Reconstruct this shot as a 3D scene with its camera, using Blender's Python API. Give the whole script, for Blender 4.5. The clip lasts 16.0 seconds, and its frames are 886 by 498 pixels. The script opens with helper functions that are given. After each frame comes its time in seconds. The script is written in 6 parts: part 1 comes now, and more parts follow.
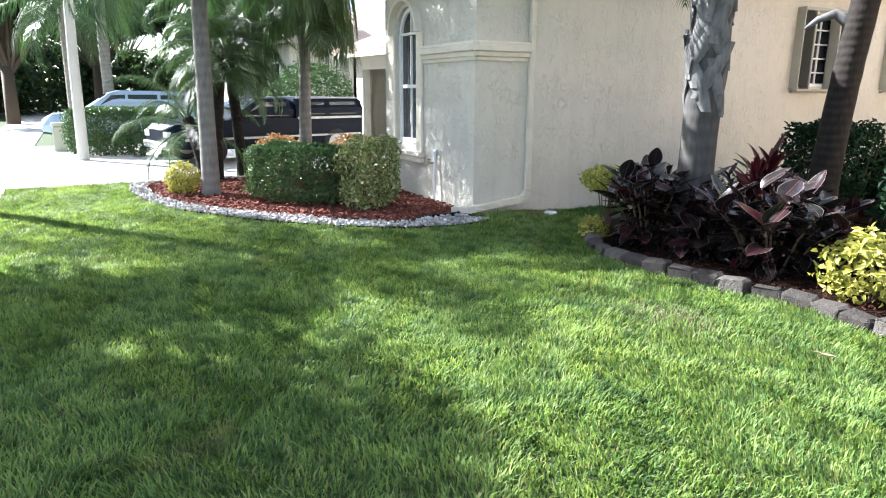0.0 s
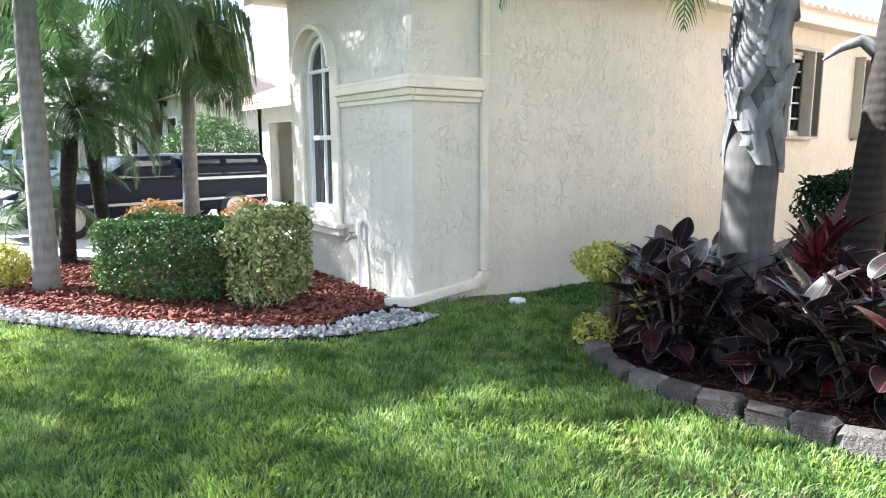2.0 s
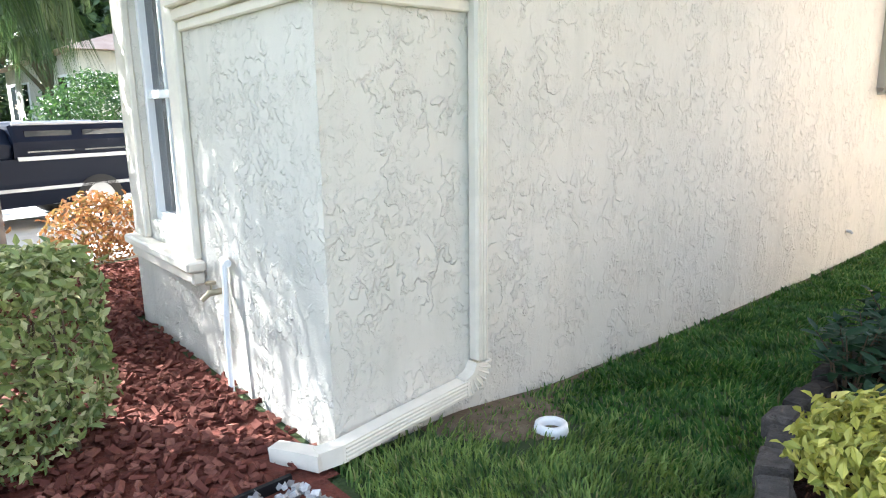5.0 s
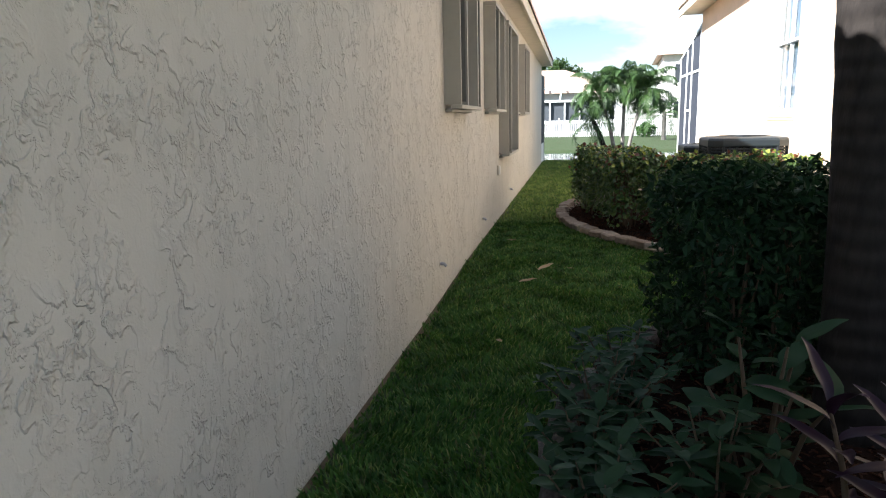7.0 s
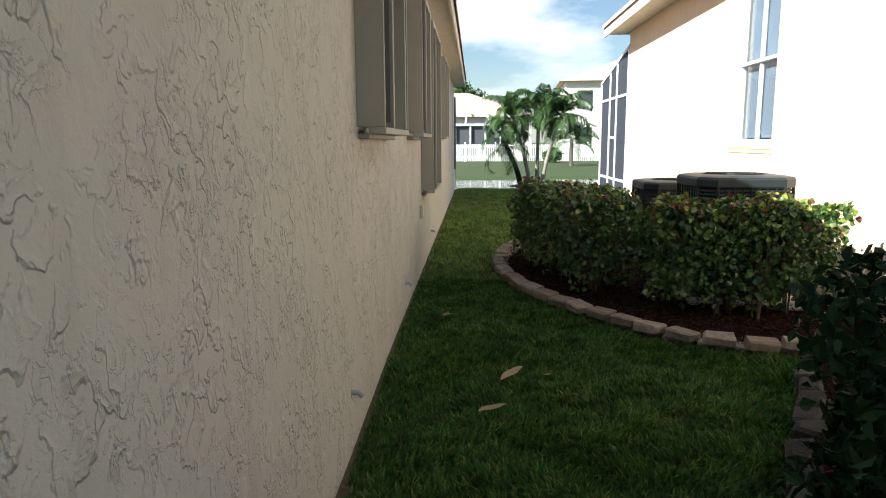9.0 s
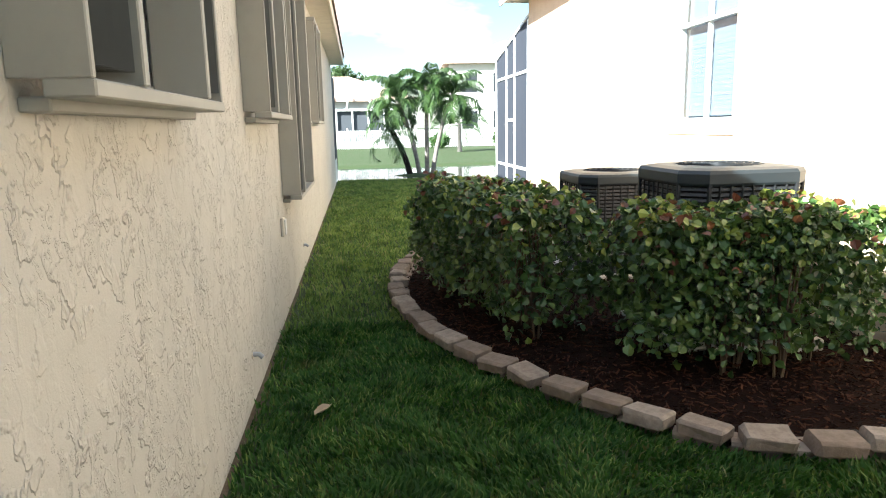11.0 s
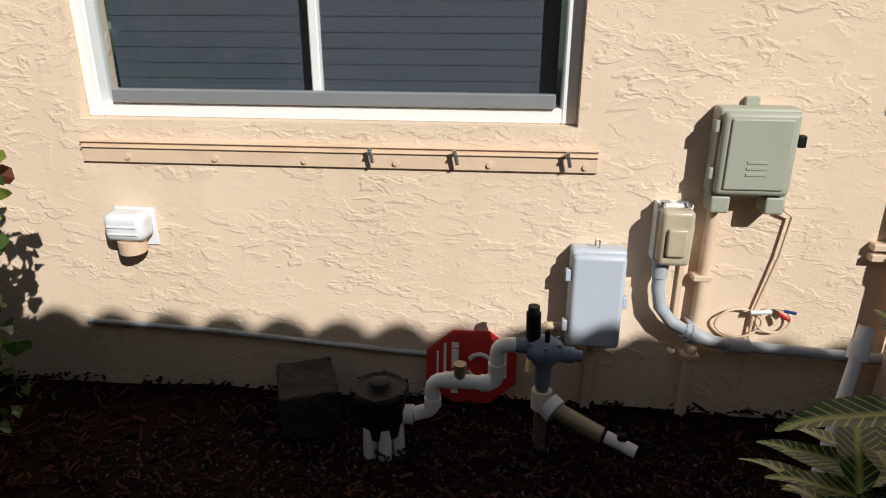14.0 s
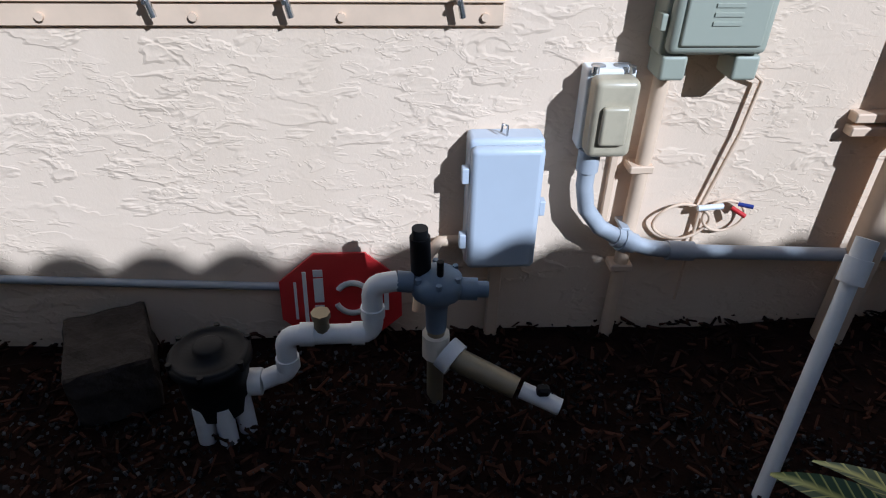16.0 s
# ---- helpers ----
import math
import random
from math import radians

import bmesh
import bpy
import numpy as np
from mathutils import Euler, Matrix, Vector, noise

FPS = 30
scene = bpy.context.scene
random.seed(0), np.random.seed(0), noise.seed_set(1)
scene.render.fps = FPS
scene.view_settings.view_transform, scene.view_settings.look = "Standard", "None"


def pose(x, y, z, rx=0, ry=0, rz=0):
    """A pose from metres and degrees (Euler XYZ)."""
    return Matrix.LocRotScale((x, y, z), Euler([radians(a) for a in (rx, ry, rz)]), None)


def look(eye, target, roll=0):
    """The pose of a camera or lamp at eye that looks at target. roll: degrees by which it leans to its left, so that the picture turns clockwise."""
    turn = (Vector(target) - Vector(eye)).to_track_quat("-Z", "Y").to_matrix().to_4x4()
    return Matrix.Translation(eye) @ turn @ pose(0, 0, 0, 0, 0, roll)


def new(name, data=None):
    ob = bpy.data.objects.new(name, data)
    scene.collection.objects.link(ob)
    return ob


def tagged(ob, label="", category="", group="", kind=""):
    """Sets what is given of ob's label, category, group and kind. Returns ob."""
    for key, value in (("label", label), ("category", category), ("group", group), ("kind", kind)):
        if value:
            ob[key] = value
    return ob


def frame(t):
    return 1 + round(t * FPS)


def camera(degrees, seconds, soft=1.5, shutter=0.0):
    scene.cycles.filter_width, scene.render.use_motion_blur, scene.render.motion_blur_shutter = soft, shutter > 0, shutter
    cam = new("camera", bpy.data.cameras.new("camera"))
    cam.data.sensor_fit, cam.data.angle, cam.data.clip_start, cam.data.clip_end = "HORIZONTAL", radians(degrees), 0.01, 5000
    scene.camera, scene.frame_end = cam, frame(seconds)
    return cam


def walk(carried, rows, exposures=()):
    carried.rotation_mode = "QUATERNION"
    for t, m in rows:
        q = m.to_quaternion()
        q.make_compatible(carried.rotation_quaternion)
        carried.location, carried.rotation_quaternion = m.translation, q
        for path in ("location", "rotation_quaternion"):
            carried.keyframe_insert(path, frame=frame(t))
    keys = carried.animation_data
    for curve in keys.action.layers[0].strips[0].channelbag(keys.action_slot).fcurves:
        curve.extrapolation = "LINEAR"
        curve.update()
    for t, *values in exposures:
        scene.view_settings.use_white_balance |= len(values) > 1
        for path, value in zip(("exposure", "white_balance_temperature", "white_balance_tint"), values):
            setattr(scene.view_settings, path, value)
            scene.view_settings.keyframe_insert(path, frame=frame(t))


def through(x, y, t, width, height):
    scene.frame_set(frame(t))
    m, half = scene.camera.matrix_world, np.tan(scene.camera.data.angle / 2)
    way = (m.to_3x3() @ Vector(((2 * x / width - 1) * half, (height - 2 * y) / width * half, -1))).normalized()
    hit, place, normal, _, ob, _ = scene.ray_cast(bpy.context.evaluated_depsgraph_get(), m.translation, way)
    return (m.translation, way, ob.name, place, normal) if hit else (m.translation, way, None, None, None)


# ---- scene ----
cam = camera(67.6, 16.0, soft=1.1)
PATH = [
    (0, (7.006, -4.211, 1.527), (5.299, -3.279, 1.059), 0.4),
    (0.5, (6.45, -3.979, 1.494), (4.766, -3.03, 0.981), -1.8),
    (1, (5.972, -3.796, 1.474), (4.292, -2.787, 1.072), 0.3),
    (1.5, (5.437, -3.508, 1.469), (3.801, -2.449, 1.017), -3.0),
    (2, (4.975, -3.222, 1.478), (3.372, -2.066, 1.169), -0.3),
    (2.5, (4.497, -2.968, 1.48), (2.916, -1.816, 1.061), -0.5),
    (3, (3.993, -2.638, 1.413), (2.297, -1.673, 0.973), -2.1),
    (3.2, (3.813, -2.502, 1.409), (2.135, -1.502, 0.979), -0.8),
    (5.3, (2.019, -1.034, 1.476), (0.624, 0.333, 1.045), -1.2),
    (5.5, (1.866, -0.896, 1.471), (0.61, 0.592, 1.012), -0.1),
    (6, (1.541, -0.526, 1.458), (0.654, 1.202, 0.983), -0.7),
    (6.5, (1.288, -0.098, 1.459), (0.628, 1.744, 1.047), -0.2),
    (7, (1.098, 0.287, 1.447), (0.711, 2.212, 1.067), -1.3),
    (7.5, (0.917, 0.857, 1.476), (0.634, 2.779, 1.002), -1.6),
    (8, (0.768, 1.369, 1.487), (0.677, 3.326, 1.085), 1.9),
    (8.5, (0.656, 1.95, 1.504), (0.569, 3.916, 1.15), -1.4),
    (9, (0.609, 2.487, 1.505), (0.515, 4.459, 1.184), -0.3),
    (9.2, (0.569, 2.721, 1.492), (0.617, 4.698, 1.196), 0.9),
    (11.3, (0.658, 4.929, 1.475), (0.93, 6.87, 1.074), -0.4),
    (11.5, (0.717, 5.119, 1.464), (1.057, 7.044, 1.043), 0.8),
    (12, (0.881, 5.531, 1.462), (1.626, 7.345, 1.07), 0.1),
    (12.3, (1.067, 5.791, 1.392), (2.09, 7.466, 1.011), 0.4),
    (12.5, (1.121, 5.918, 1.394), (2.339, 7.463, 1.035), 0.6),
    (12.7, (1.222, 5.978, 1.358), (2.602, 7.379, 0.994), 1.5),
    (13, (1.363, 6.172, 1.382), (3.06, 7.157, 0.994), 1.2),
    (13.5, (1.651, 6.382, 1.346), (3.507, 6.848, 0.765), -0.4),
    (14, (2.027, 6.498, 1.329), (3.888, 6.669, 0.616), 0.1),
    (14.5, (2.349, 6.537, 1.332), (4.102, 6.335, 0.39), 1.3),
    (15, (2.535, 6.501, 1.229), (4.211, 6.353, 0.148), -0.2),
    (15.5, (2.658, 6.456, 1.209), (4.296, 6.315, 0.07), 1.9),
    (16, (2.67, 6.447, 1.2), (4.323, 6.295, 0.084), 1.5),
]
EXPOSURES = [(0, 2.52, 5900, 9), (0.6, 2.7, 5950, 9), (3.2, 3.0, 5800, 9), (5.4, 3.32, 5850, 9), (6.2, 2.2, 5750, 10), (7.0, 1.85, 5950, 9), (7.5, 2.15, 6000, 9), (8.0, 2.05, 6050, 9), (8.6, 1.85, 6100, 6), (9.2, 1.3, 6150, 5), (11.3, 2.4, 5950, 3),
             (12.0, 1.9, 5950, 4), (12.5, 1.2, 5900, 9), (12.9, 0.15, 6150, 10), (14, -0.05, 6200, 10), (14.6, -0.05, 5900, 10), (15.2, 0.0, 5200, 10), (16, 0.0, 4900, 10)]
walk(cam, [(t, look(eye, target, roll)) for t, eye, target, roll in PATH], EXPOSURES)

# ---- world and sun ----
SUN_TO = Vector((1.0, 0.70, -0.83)).normalized()      # the way the sunlight travels
SUN_EL = math.asin(-SUN_TO.z)
SUN_AZ = math.atan2(-SUN_TO.x, -SUN_TO.y)             # clockwise from +y
world = bpy.data.worlds.new("sky")
scene.world = world
world.use_nodes = True
wn, wl = world.node_tree.nodes, world.node_tree.links
sky = wn.new("ShaderNodeTexSky")
sky.sky_type, sky.sun_disc = "NISHITA", False
sky.sun_elevation, sky.sun_rotation = SUN_EL, SUN_AZ
sky.air_density, sky.dust_density, sky.ozone_density = 1.0, 0.7, 1.2
wc = wn.new("ShaderNodeTexCoord")
wm = wn.new("ShaderNodeMapping")
wm.inputs["Scale"].default_value = (1.0, 1.0, 2.6)
cl = wn.new("ShaderNodeTexNoise")
cl.inputs["Scale"].default_value, cl.inputs["Detail"].default_value, cl.inputs["Roughness"].default_value = 3.2, 7, 0.55
cr = wn.new("ShaderNodeValToRGB")
cr.color_ramp.elements[0].position, cr.color_ramp.elements[1].position = 0.47, 0.62
cmix = wn.new("ShaderNodeMixRGB")
cmix.inputs[2].default_value = (9.0, 9.2, 9.6, 1)
wl.new(wc.outputs["Generated"], wm.inputs["Vector"])
wl.new(wm.outputs[0], cl.inputs["Vector"])
wl.new(cl.outputs["Fac"], cr.inputs[0])
wl.new(cr.outputs[0], cmix.inputs[0])
wl.new(sky.outputs[0], cmix.inputs[1])
wl.new(cmix.outputs[0], wn["Background"].inputs[0])
wn["Background"].inputs[1].default_value = 0.052
sun_data = bpy.data.lights.new("sun", "SUN")
sun_data.energy, sun_data.angle, sun_data.color = 5.0, radians(0.5), (1.0, 0.96, 0.89)
sun = new("sun", sun_data)
sun.matrix_world = look((-20, -14, 17), Vector((-20, -14, 17)) + SUN_TO)


# ---- materials ----
def material(name, base, rough=0.7, metal=0.0, spec=0.5):
    m = bpy.data.materials.new(name)
    m.use_nodes = True
    b = m.node_tree.nodes["Principled BSDF"]
    b.inputs["Base Color"].default_value = (*base, 1)
    b.inputs["Roughness"].default_value, b.inputs["Metallic"].default_value = rough, metal
    b.inputs["Specular IOR Level"].default_value = spec
    return m, m.node_tree.nodes, m.node_tree.links, b


def coords(n, l, kind="Object", scale=(1, 1, 1)):
    c, mp = n.new("ShaderNodeTexCoord"), n.new("ShaderNodeMapping")
    mp.inputs["Scale"].default_value = scale
    l.new(c.outputs[kind], mp.inputs["Vector"])
    return mp.outputs[0]


def noise_node(n, l, vec, scale, detail=4, rough=0.55, distort=0.0):
    t = n.new("ShaderNodeTexNoise")
    t.inputs["Scale"].default_value, t.inputs["Detail"].default_value = scale, detail
    t.inputs["Roughness"].default_value, t.inputs["Distortion"].default_value = rough, distort
    l.new(vec, t.inputs["Vector"])
    return t.outputs["Fac"]


def ramp(n, l, fac, stops):
    r = n.new("ShaderNodeValToRGB")
    e = r.color_ramp.elements
    while len(e) < len(stops):
        e.new(0.5)
    for k, (p, c) in enumerate(stops):
        e[k].position, e[k].color = p, (c, c, c, 1) if isinstance(c, (int, float)) else (*c, 1)
    l.new(fac, r.inputs[0])
    return r.outputs[0]


def mixed(n, l, fac, a, b, mode="MIX"):
    x = n.new("ShaderNodeMixRGB")
    x.blend_type = mode
    for k, v in ((0, fac), (1, a), (2, b)):
        if isinstance(v, (int, float)):
            x.inputs[k].default_value = v
        elif isinstance(v, tuple):
            x.inputs[k].default_value = (*v, 1)
        else:
            l.new(v, x.inputs[k])
    return x.outputs[0]


def bump(n, l, b, height, strength, dist):
    u = n.new("ShaderNodeBump")
    u.inputs["Strength"].default_value, u.inputs["Distance"].default_value = strength, dist
    l.new(height, u.inputs["Height"])
    l.new(u.outputs[0], b.inputs["Normal"])


def speckled(name, c1, c2, scale=8.0, rough=0.8, relief=0.3, dist=0.004, fine=60.0, metal=0.0, spec=0.4):
    m, n, l, b = material(name, c1, rough, metal, spec)
    v = coords(n, l)
    a, f = noise_node(n, l, v, scale, 5), noise_node(n, l, v, fine, 3)
    c = mixed(n, l, ramp(n, l, a, [(0.35, 0.0), (0.65, 1.0)]), c1, c2)
    c = mixed(n, l, ramp(n, l, f, [(0.3, 0.0), (0.7, 0.5)]), c, tuple(x * 0.8 for x in c1))
    l.new(c, b.inputs["Base Color"])
    if relief:
        bump(n, l, b, mixed(n, l, 0.5, a, f), relief, dist)
    return m


def stucco(name, c1, c2, stain, strength=0.9, grainy=(1, 1, 1)):
    """Skip-trowel stucco: flat patches with raised lips between them, stained unevenly."""
    m, n, l, b = material(name, c1, 0.85, 0, 0.3)
    v = coords(n, l)
    big, mid = noise_node(n, l, v, 0.9, 4), noise_node(n, l, v, 6.0, 3)
    tv = coords(n, l, "Object", grainy)
    lace = noise_node(n, l, tv, 14.0, 2.8, 0.58, 0.35)
    mask = noise_node(n, l, tv, 4.5, 2, 0.5, 0.3)
    plates = ramp(n, l, lace, [(0.49, 0.0), (0.54, 1.0), (0.62, 0.75), (0.75, 0.6)])
    plates = mixed(n, l, 1.0, plates, ramp(n, l, mask, [(0.42, 0.05), (0.62, 1.0)]), "MULTIPLY")
    dabs = ramp(n, l, noise_node(n, l, tv, 28.0, 3, 0.6, 0.5), [(0.53, 0.0), (0.565, 1.0), (0.70, 0.6)])
    dabs = mixed(n, l, 1.0, dabs, ramp(n, l, noise_node(n, l, tv, 3.2, 2), [(0.44, 0.0), (0.60, 0.9)]), "MULTIPLY")
    grain = noise_node(n, l, v, 110.0, 3, 0.6)
    h = mixed(n, l, 0.32, plates, dabs)
    h = mixed(n, l, 0.07, h, grain)
    col = mixed(n, l, ramp(n, l, big, [(0.35, 0.0), (0.7, 1.0)]), c1, c2)
    streak = noise_node(n, l, coords(n, l, "Object", (2.5, 2.5, 0.35)), 2.2, 5, 0.6)
    col = mixed(n, l, ramp(n, l, streak, [(0.52, 0.0), (0.75, 0.45)]), col, stain)
    col = mixed(n, l, ramp(n, l, mid, [(0.4, 0.0), (0.8, 0.2)]), col, stain)
    l.new(col, b.inputs["Base Color"])
    bump(n, l, b, h, strength, 0.028)
    return m


def leafy(name, c1, c2, c3, rough=0.45, through=0.25, spec=0.5):
    """Leaves: a colour for each leaf, and light that comes through the blade."""
    m, n, l, b = material(name, c1, rough, 0, spec)
    g = n.new("ShaderNodeNewGeometry")
    v = coords(n, l)
    patch = noise_node(n, l, v, 2.3, 3)
    c = ramp(n, l, g.outputs["Random Per Island"], [(0.0, c1), (0.55, c2), (1.0, c3)])
    c = mixed(n, l, ramp(n, l, patch, [(0.35, 0.0), (0.7, 0.5)]), c, c2)
    l.new(c, b.inputs["Base Color"])
    if through:
        t, x = n.new("ShaderNodeBsdfTranslucent"), n.new("ShaderNodeMixShader")
        l.new(c, t.inputs["Color"])
        x.inputs[0].default_value = through
        l.new(b.outputs[0], x.inputs[1])
        l.new(t.outputs[0], x.inputs[2])
        l.new(x.outputs[0], n["Material Output"].inputs["Surface"])
    return m


def grass_material(name, c1, c2, dry):
    m, n, l, b = material(name, c1, 0.55, 0, 0.2)
    g = n.new("ShaderNodeNewGeometry")
    v = coords(n, l)
    c = ramp(n, l, g.outputs["Random Per Island"], [(0.0, c1), (0.6, c2), (0.93, c2), (1.0, dry)])
    big = noise_node(n, l, v, 0.8, 4)
    c = mixed(n, l, ramp(n, l, big, [(0.40, 0.0), (0.72, 0.55)]), c, c1)
    clump = noise_node(n, l, v, 5.5, 4, 0.65)
    c = mixed(n, l, ramp(n, l, clump, [(0.36, 0.75), (0.52, 0.0)]), c, tuple(q * 0.55 for q in c1))
    c = mixed(n, l, ramp(n, l, clump, [(0.56, 0.0), (0.72, 0.45)]), c, tuple(q * 1.25 for q in c2))
    brown = noise_node(n, l, v, 0.9, 5, 0.65)
    c = mixed(n, l, ramp(n, l, brown, [(0.63, 0.0), (0.76, 0.55)]), c, dry)
    l.new(c, b.inputs["Base Color"])
    t, x = n.new("ShaderNodeBsdfTranslucent"), n.new("ShaderNodeMixShader")
    l.new(mixed(n, l, 0.45, c, (1.0, 0.95, 0.42), "SOFT_LIGHT"), t.inputs["Color"])
    x.inputs[0].default_value = 0.42
    l.new(b.outputs[0], x.inputs[1])
    l.new(t.outputs[0], x.inputs[2])
    l.new(x.outputs[0], n["Material Output"].inputs["Surface"])
    return m


def chips(name, c1, c2, c3, rough=0.85):
    m, n, l, b = material(name, c1, rough, 0, 0.08)
    g = n.new("ShaderNodeNewGeometry")
    c = ramp(n, l, g.outputs["Random Per Island"], [(0.0, c1), (0.5, c2), (1.0, c3)])
    f = noise_node(n, l, coords(n, l, "Object", (40, 40, 40)), 2.0, 3)
    c = mixed(n, l, ramp(n, l, f, [(0.3, 0.0), (0.8, 0.5)]), c, c1)
    l.new(c, b.inputs["Base Color"])
    bump(n, l, b, f, 0.4, 0.003)
    return m


def piece(name, c1, c2, c3, relief=0.6, dist=0.012):
    """Blocks and pavers: each piece of its own tone."""
    m, n, l, b = material(name, c1, 0.9, 0, 0.2)
    o = n.new("ShaderNodeObjectInfo")
    v = coords(n, l)
    c = ramp(n, l, o.outputs["Random"], [(0.0, c1), (0.5, c2), (1.0, c3)])
    a, f = noise_node(n, l, v, 14.0, 5, 0.65), noise_node(n, l, v, 90.0, 3)
    c = mixed(n, l, ramp(n, l, a, [(0.4, 0.0), (0.7, 0.65)]), c, tuple(x * 0.5 for x in c1))
    l.new(c, b.inputs["Base Color"])
    bump(n, l, b, mixed(n, l, 0.35, a, f), relief, dist)
    return m


def trunk_material(name, c1, c2, rings=14.0, relief=0.6):
    m, n, l, b = material(name, c1, 0.9, 0, 0.2)
    v = coords(n, l)
    w = n.new("ShaderNodeTexWave")
    w.wave_type, w.bands_direction = "BANDS", "Z"
    w.inputs["Scale"].default_value, w.inputs["Distortion"].default_value, w.inputs["Detail"].default_value = rings / 6.0, 2.5, 3
    l.new(v, w.inputs["Vector"])
    a = noise_node(n, l, coords(n, l, "Object", (1, 1, 0.25)), 22.0, 5, 0.6)
    c = mixed(n, l, ramp(n, l, w.outputs["Fac"], [(0.0, 0.0), (1.0, 0.35)]), c1, c2)
    c = mixed(n, l, ramp(n, l, a, [(0.4, 0.0), (0.7, 0.7)]), c, c2)
    l.new(c, b.inputs["Base Color"])
    bump(n, l, b, mixed(n, l, 0.5, w.outputs["Fac"], a), relief, 0.012)
    return m


def plain(name, base, rough=0.5, metal=0.0, dirt=0.15, scale=6.0, spec=0.5):
    m, n, l, b = material(name, base, rough, metal, spec)
    v = coords(n, l)
    a = noise_node(n, l, v, scale, 6, 0.65)
    l.new(mixed(n, l, ramp(n, l, a, [(0.45, 0.0), (0.75, dirt)]), base, tuple(x * 0.45 for x in base)), b.inputs["Base Color"])
    bump(n, l, b, noise_node(n, l, v, 150.0, 2), 0.08, 0.001)
    return m


def glass_material(name, tint, rough=0.02):
    m, n, l, b = material(name, tint, rough, 0, 0.6)
    b.inputs["Coat Weight"].default_value = 0.15
    b.inputs["Coat Roughness"].default_value = 0.02
    return m


STUCCO_A = stucco("cream_stucco", (0.64, 0.60, 0.525), (0.59, 0.56, 0.495), (0.48, 0.46, 0.40), 0.75, (0.95, 1, 0.8))
STUCCO_B = stucco("peach_stucco", (0.76, 0.60, 0.45), (0.70, 0.55, 0.40), (0.62, 0.48, 0.34), 0.30, (0.55, 1, 1.1))
TRIM = plain("cream_trim", (0.72, 0.66, 0.56), 0.8, dirt=0.25)
WHITE = plain("white_paint", (0.80, 0.80, 0.78), 0.45, dirt=0.1)
SHUTTER = plain("taupe_aluminium", (0.37, 0.355, 0.305), 0.55, dirt=0.2)
SHUTTER_DARK = plain("dark_bronze", (0.13, 0.125, 0.11), 0.5, dirt=0.2)
def clear_glass(name):
    m, n, l, b = material(name, (0.02, 0.02, 0.02), 0.03, 0, 0.8)
    t, x, f = n.new("ShaderNodeBsdfTransparent"), n.new("ShaderNodeMixShader"), n.new("ShaderNodeLayerWeight")
    t.inputs[0].default_value = (0.86, 0.90, 0.93, 1)
    g = n.new("ShaderNodeBsdfGlossy")
    g.inputs["Roughness"].default_value = 0.03
    gloss = ramp(n, l, f.outputs["Facing"], [(0.0, 0.05), (0.55, 0.09), (0.85, 0.3), (1.0, 0.95)])
    l.new(gloss, x.inputs[0])
    l.new(t.outputs[0], x.inputs[1])
    l.new(g.outputs[0], x.inputs[2])
    l.new(x.outputs[0], n["Material Output"].inputs["Surface"])
    return m


PANE_CLEAR = clear_glass("clear_pane")
PANE = glass_material("window_pane", (0.03, 0.035, 0.04))
BLIND_PALE = plain("pale_blind", (0.21, 0.25, 0.30), 0.8, dirt=0.1)
BLIND = plain("grey_blind", (0.06, 0.068, 0.08), 0.8, dirt=0.1)
SOIL = speckled("lawn_soil", (0.035, 0.065, 0.016), (0.05, 0.06, 0.022), 3.0, 0.95, 0.5, 0.02)
GRASS = grass_material("lawn_grass", (0.060, 0.138, 0.042), (0.245, 0.33, 0.092), (0.42, 0.36, 0.19))
# the weeds' own green, deepened so the corridor's shade sits in the colour
GROUND_COVER = grass_material("broad_leaved_turf_shade_toned", (0.026, 0.078, 0.018), (0.075, 0.17, 0.034), (0.17, 0.16, 0.07))
# straw darkened in colour to stand for the shade on the dry patch
STRAW = leafy("dry_turf_darkened", (0.11, 0.085, 0.05), (0.21, 0.165, 0.10), (0.15, 0.16, 0.06), 0.8, 0.15)
CONCRETE = speckled("pale_concrete", (0.56, 0.54, 0.50), (0.48, 0.46, 0.42), 2.0, 0.9, 0.2, 0.003)
ASPHALT = speckled("asphalt", (0.05, 0.05, 0.052), (0.07, 0.07, 0.07), 2.0, 0.9, 0.4, 0.005)
MULCH_RED = chips("red_mulch", (0.085, 0.030, 0.023), (0.15, 0.052, 0.038), (0.25, 0.11, 0.08))
MULCH_BROWN = chips("brown_mulch", (0.010, 0.006, 0.005), (0.026, 0.012, 0.008), (0.10, 0.042, 0.026))
DEBRIS = chips("grey_grit", (0.008, 0.008, 0.008), (0.016, 0.016, 0.017), (0.12, 0.12, 0.125), 0.6)
BARE_SOIL = speckled("bare_sandy_soil", (0.17, 0.13, 0.09), (0.10, 0.075, 0.05), 16.0, 0.95, 0.8, 0.02, spec=0.1)
MULCH_BASE = speckled("mulch_soil", (0.022, 0.011, 0.008), (0.010, 0.006, 0.005), 14.0, 0.95, 0.8, 0.02, spec=0.04)
MULCH_RED_BASE = speckled("red_mulch_bed", (0.16, 0.04, 0.025), (0.08, 0.025, 0.015), 20.0, 0.95, 0.8, 0.02)
GRAVEL = chips("white_gravel", (0.20, 0.19, 0.185), (0.36, 0.345, 0.34), (0.62, 0.61, 0.60), 0.7)
BLOCK = piece("grey_block", (0.048, 0.042, 0.039), (0.078, 0.068, 0.063), (0.15, 0.135, 0.125), 1.0, 0.04)
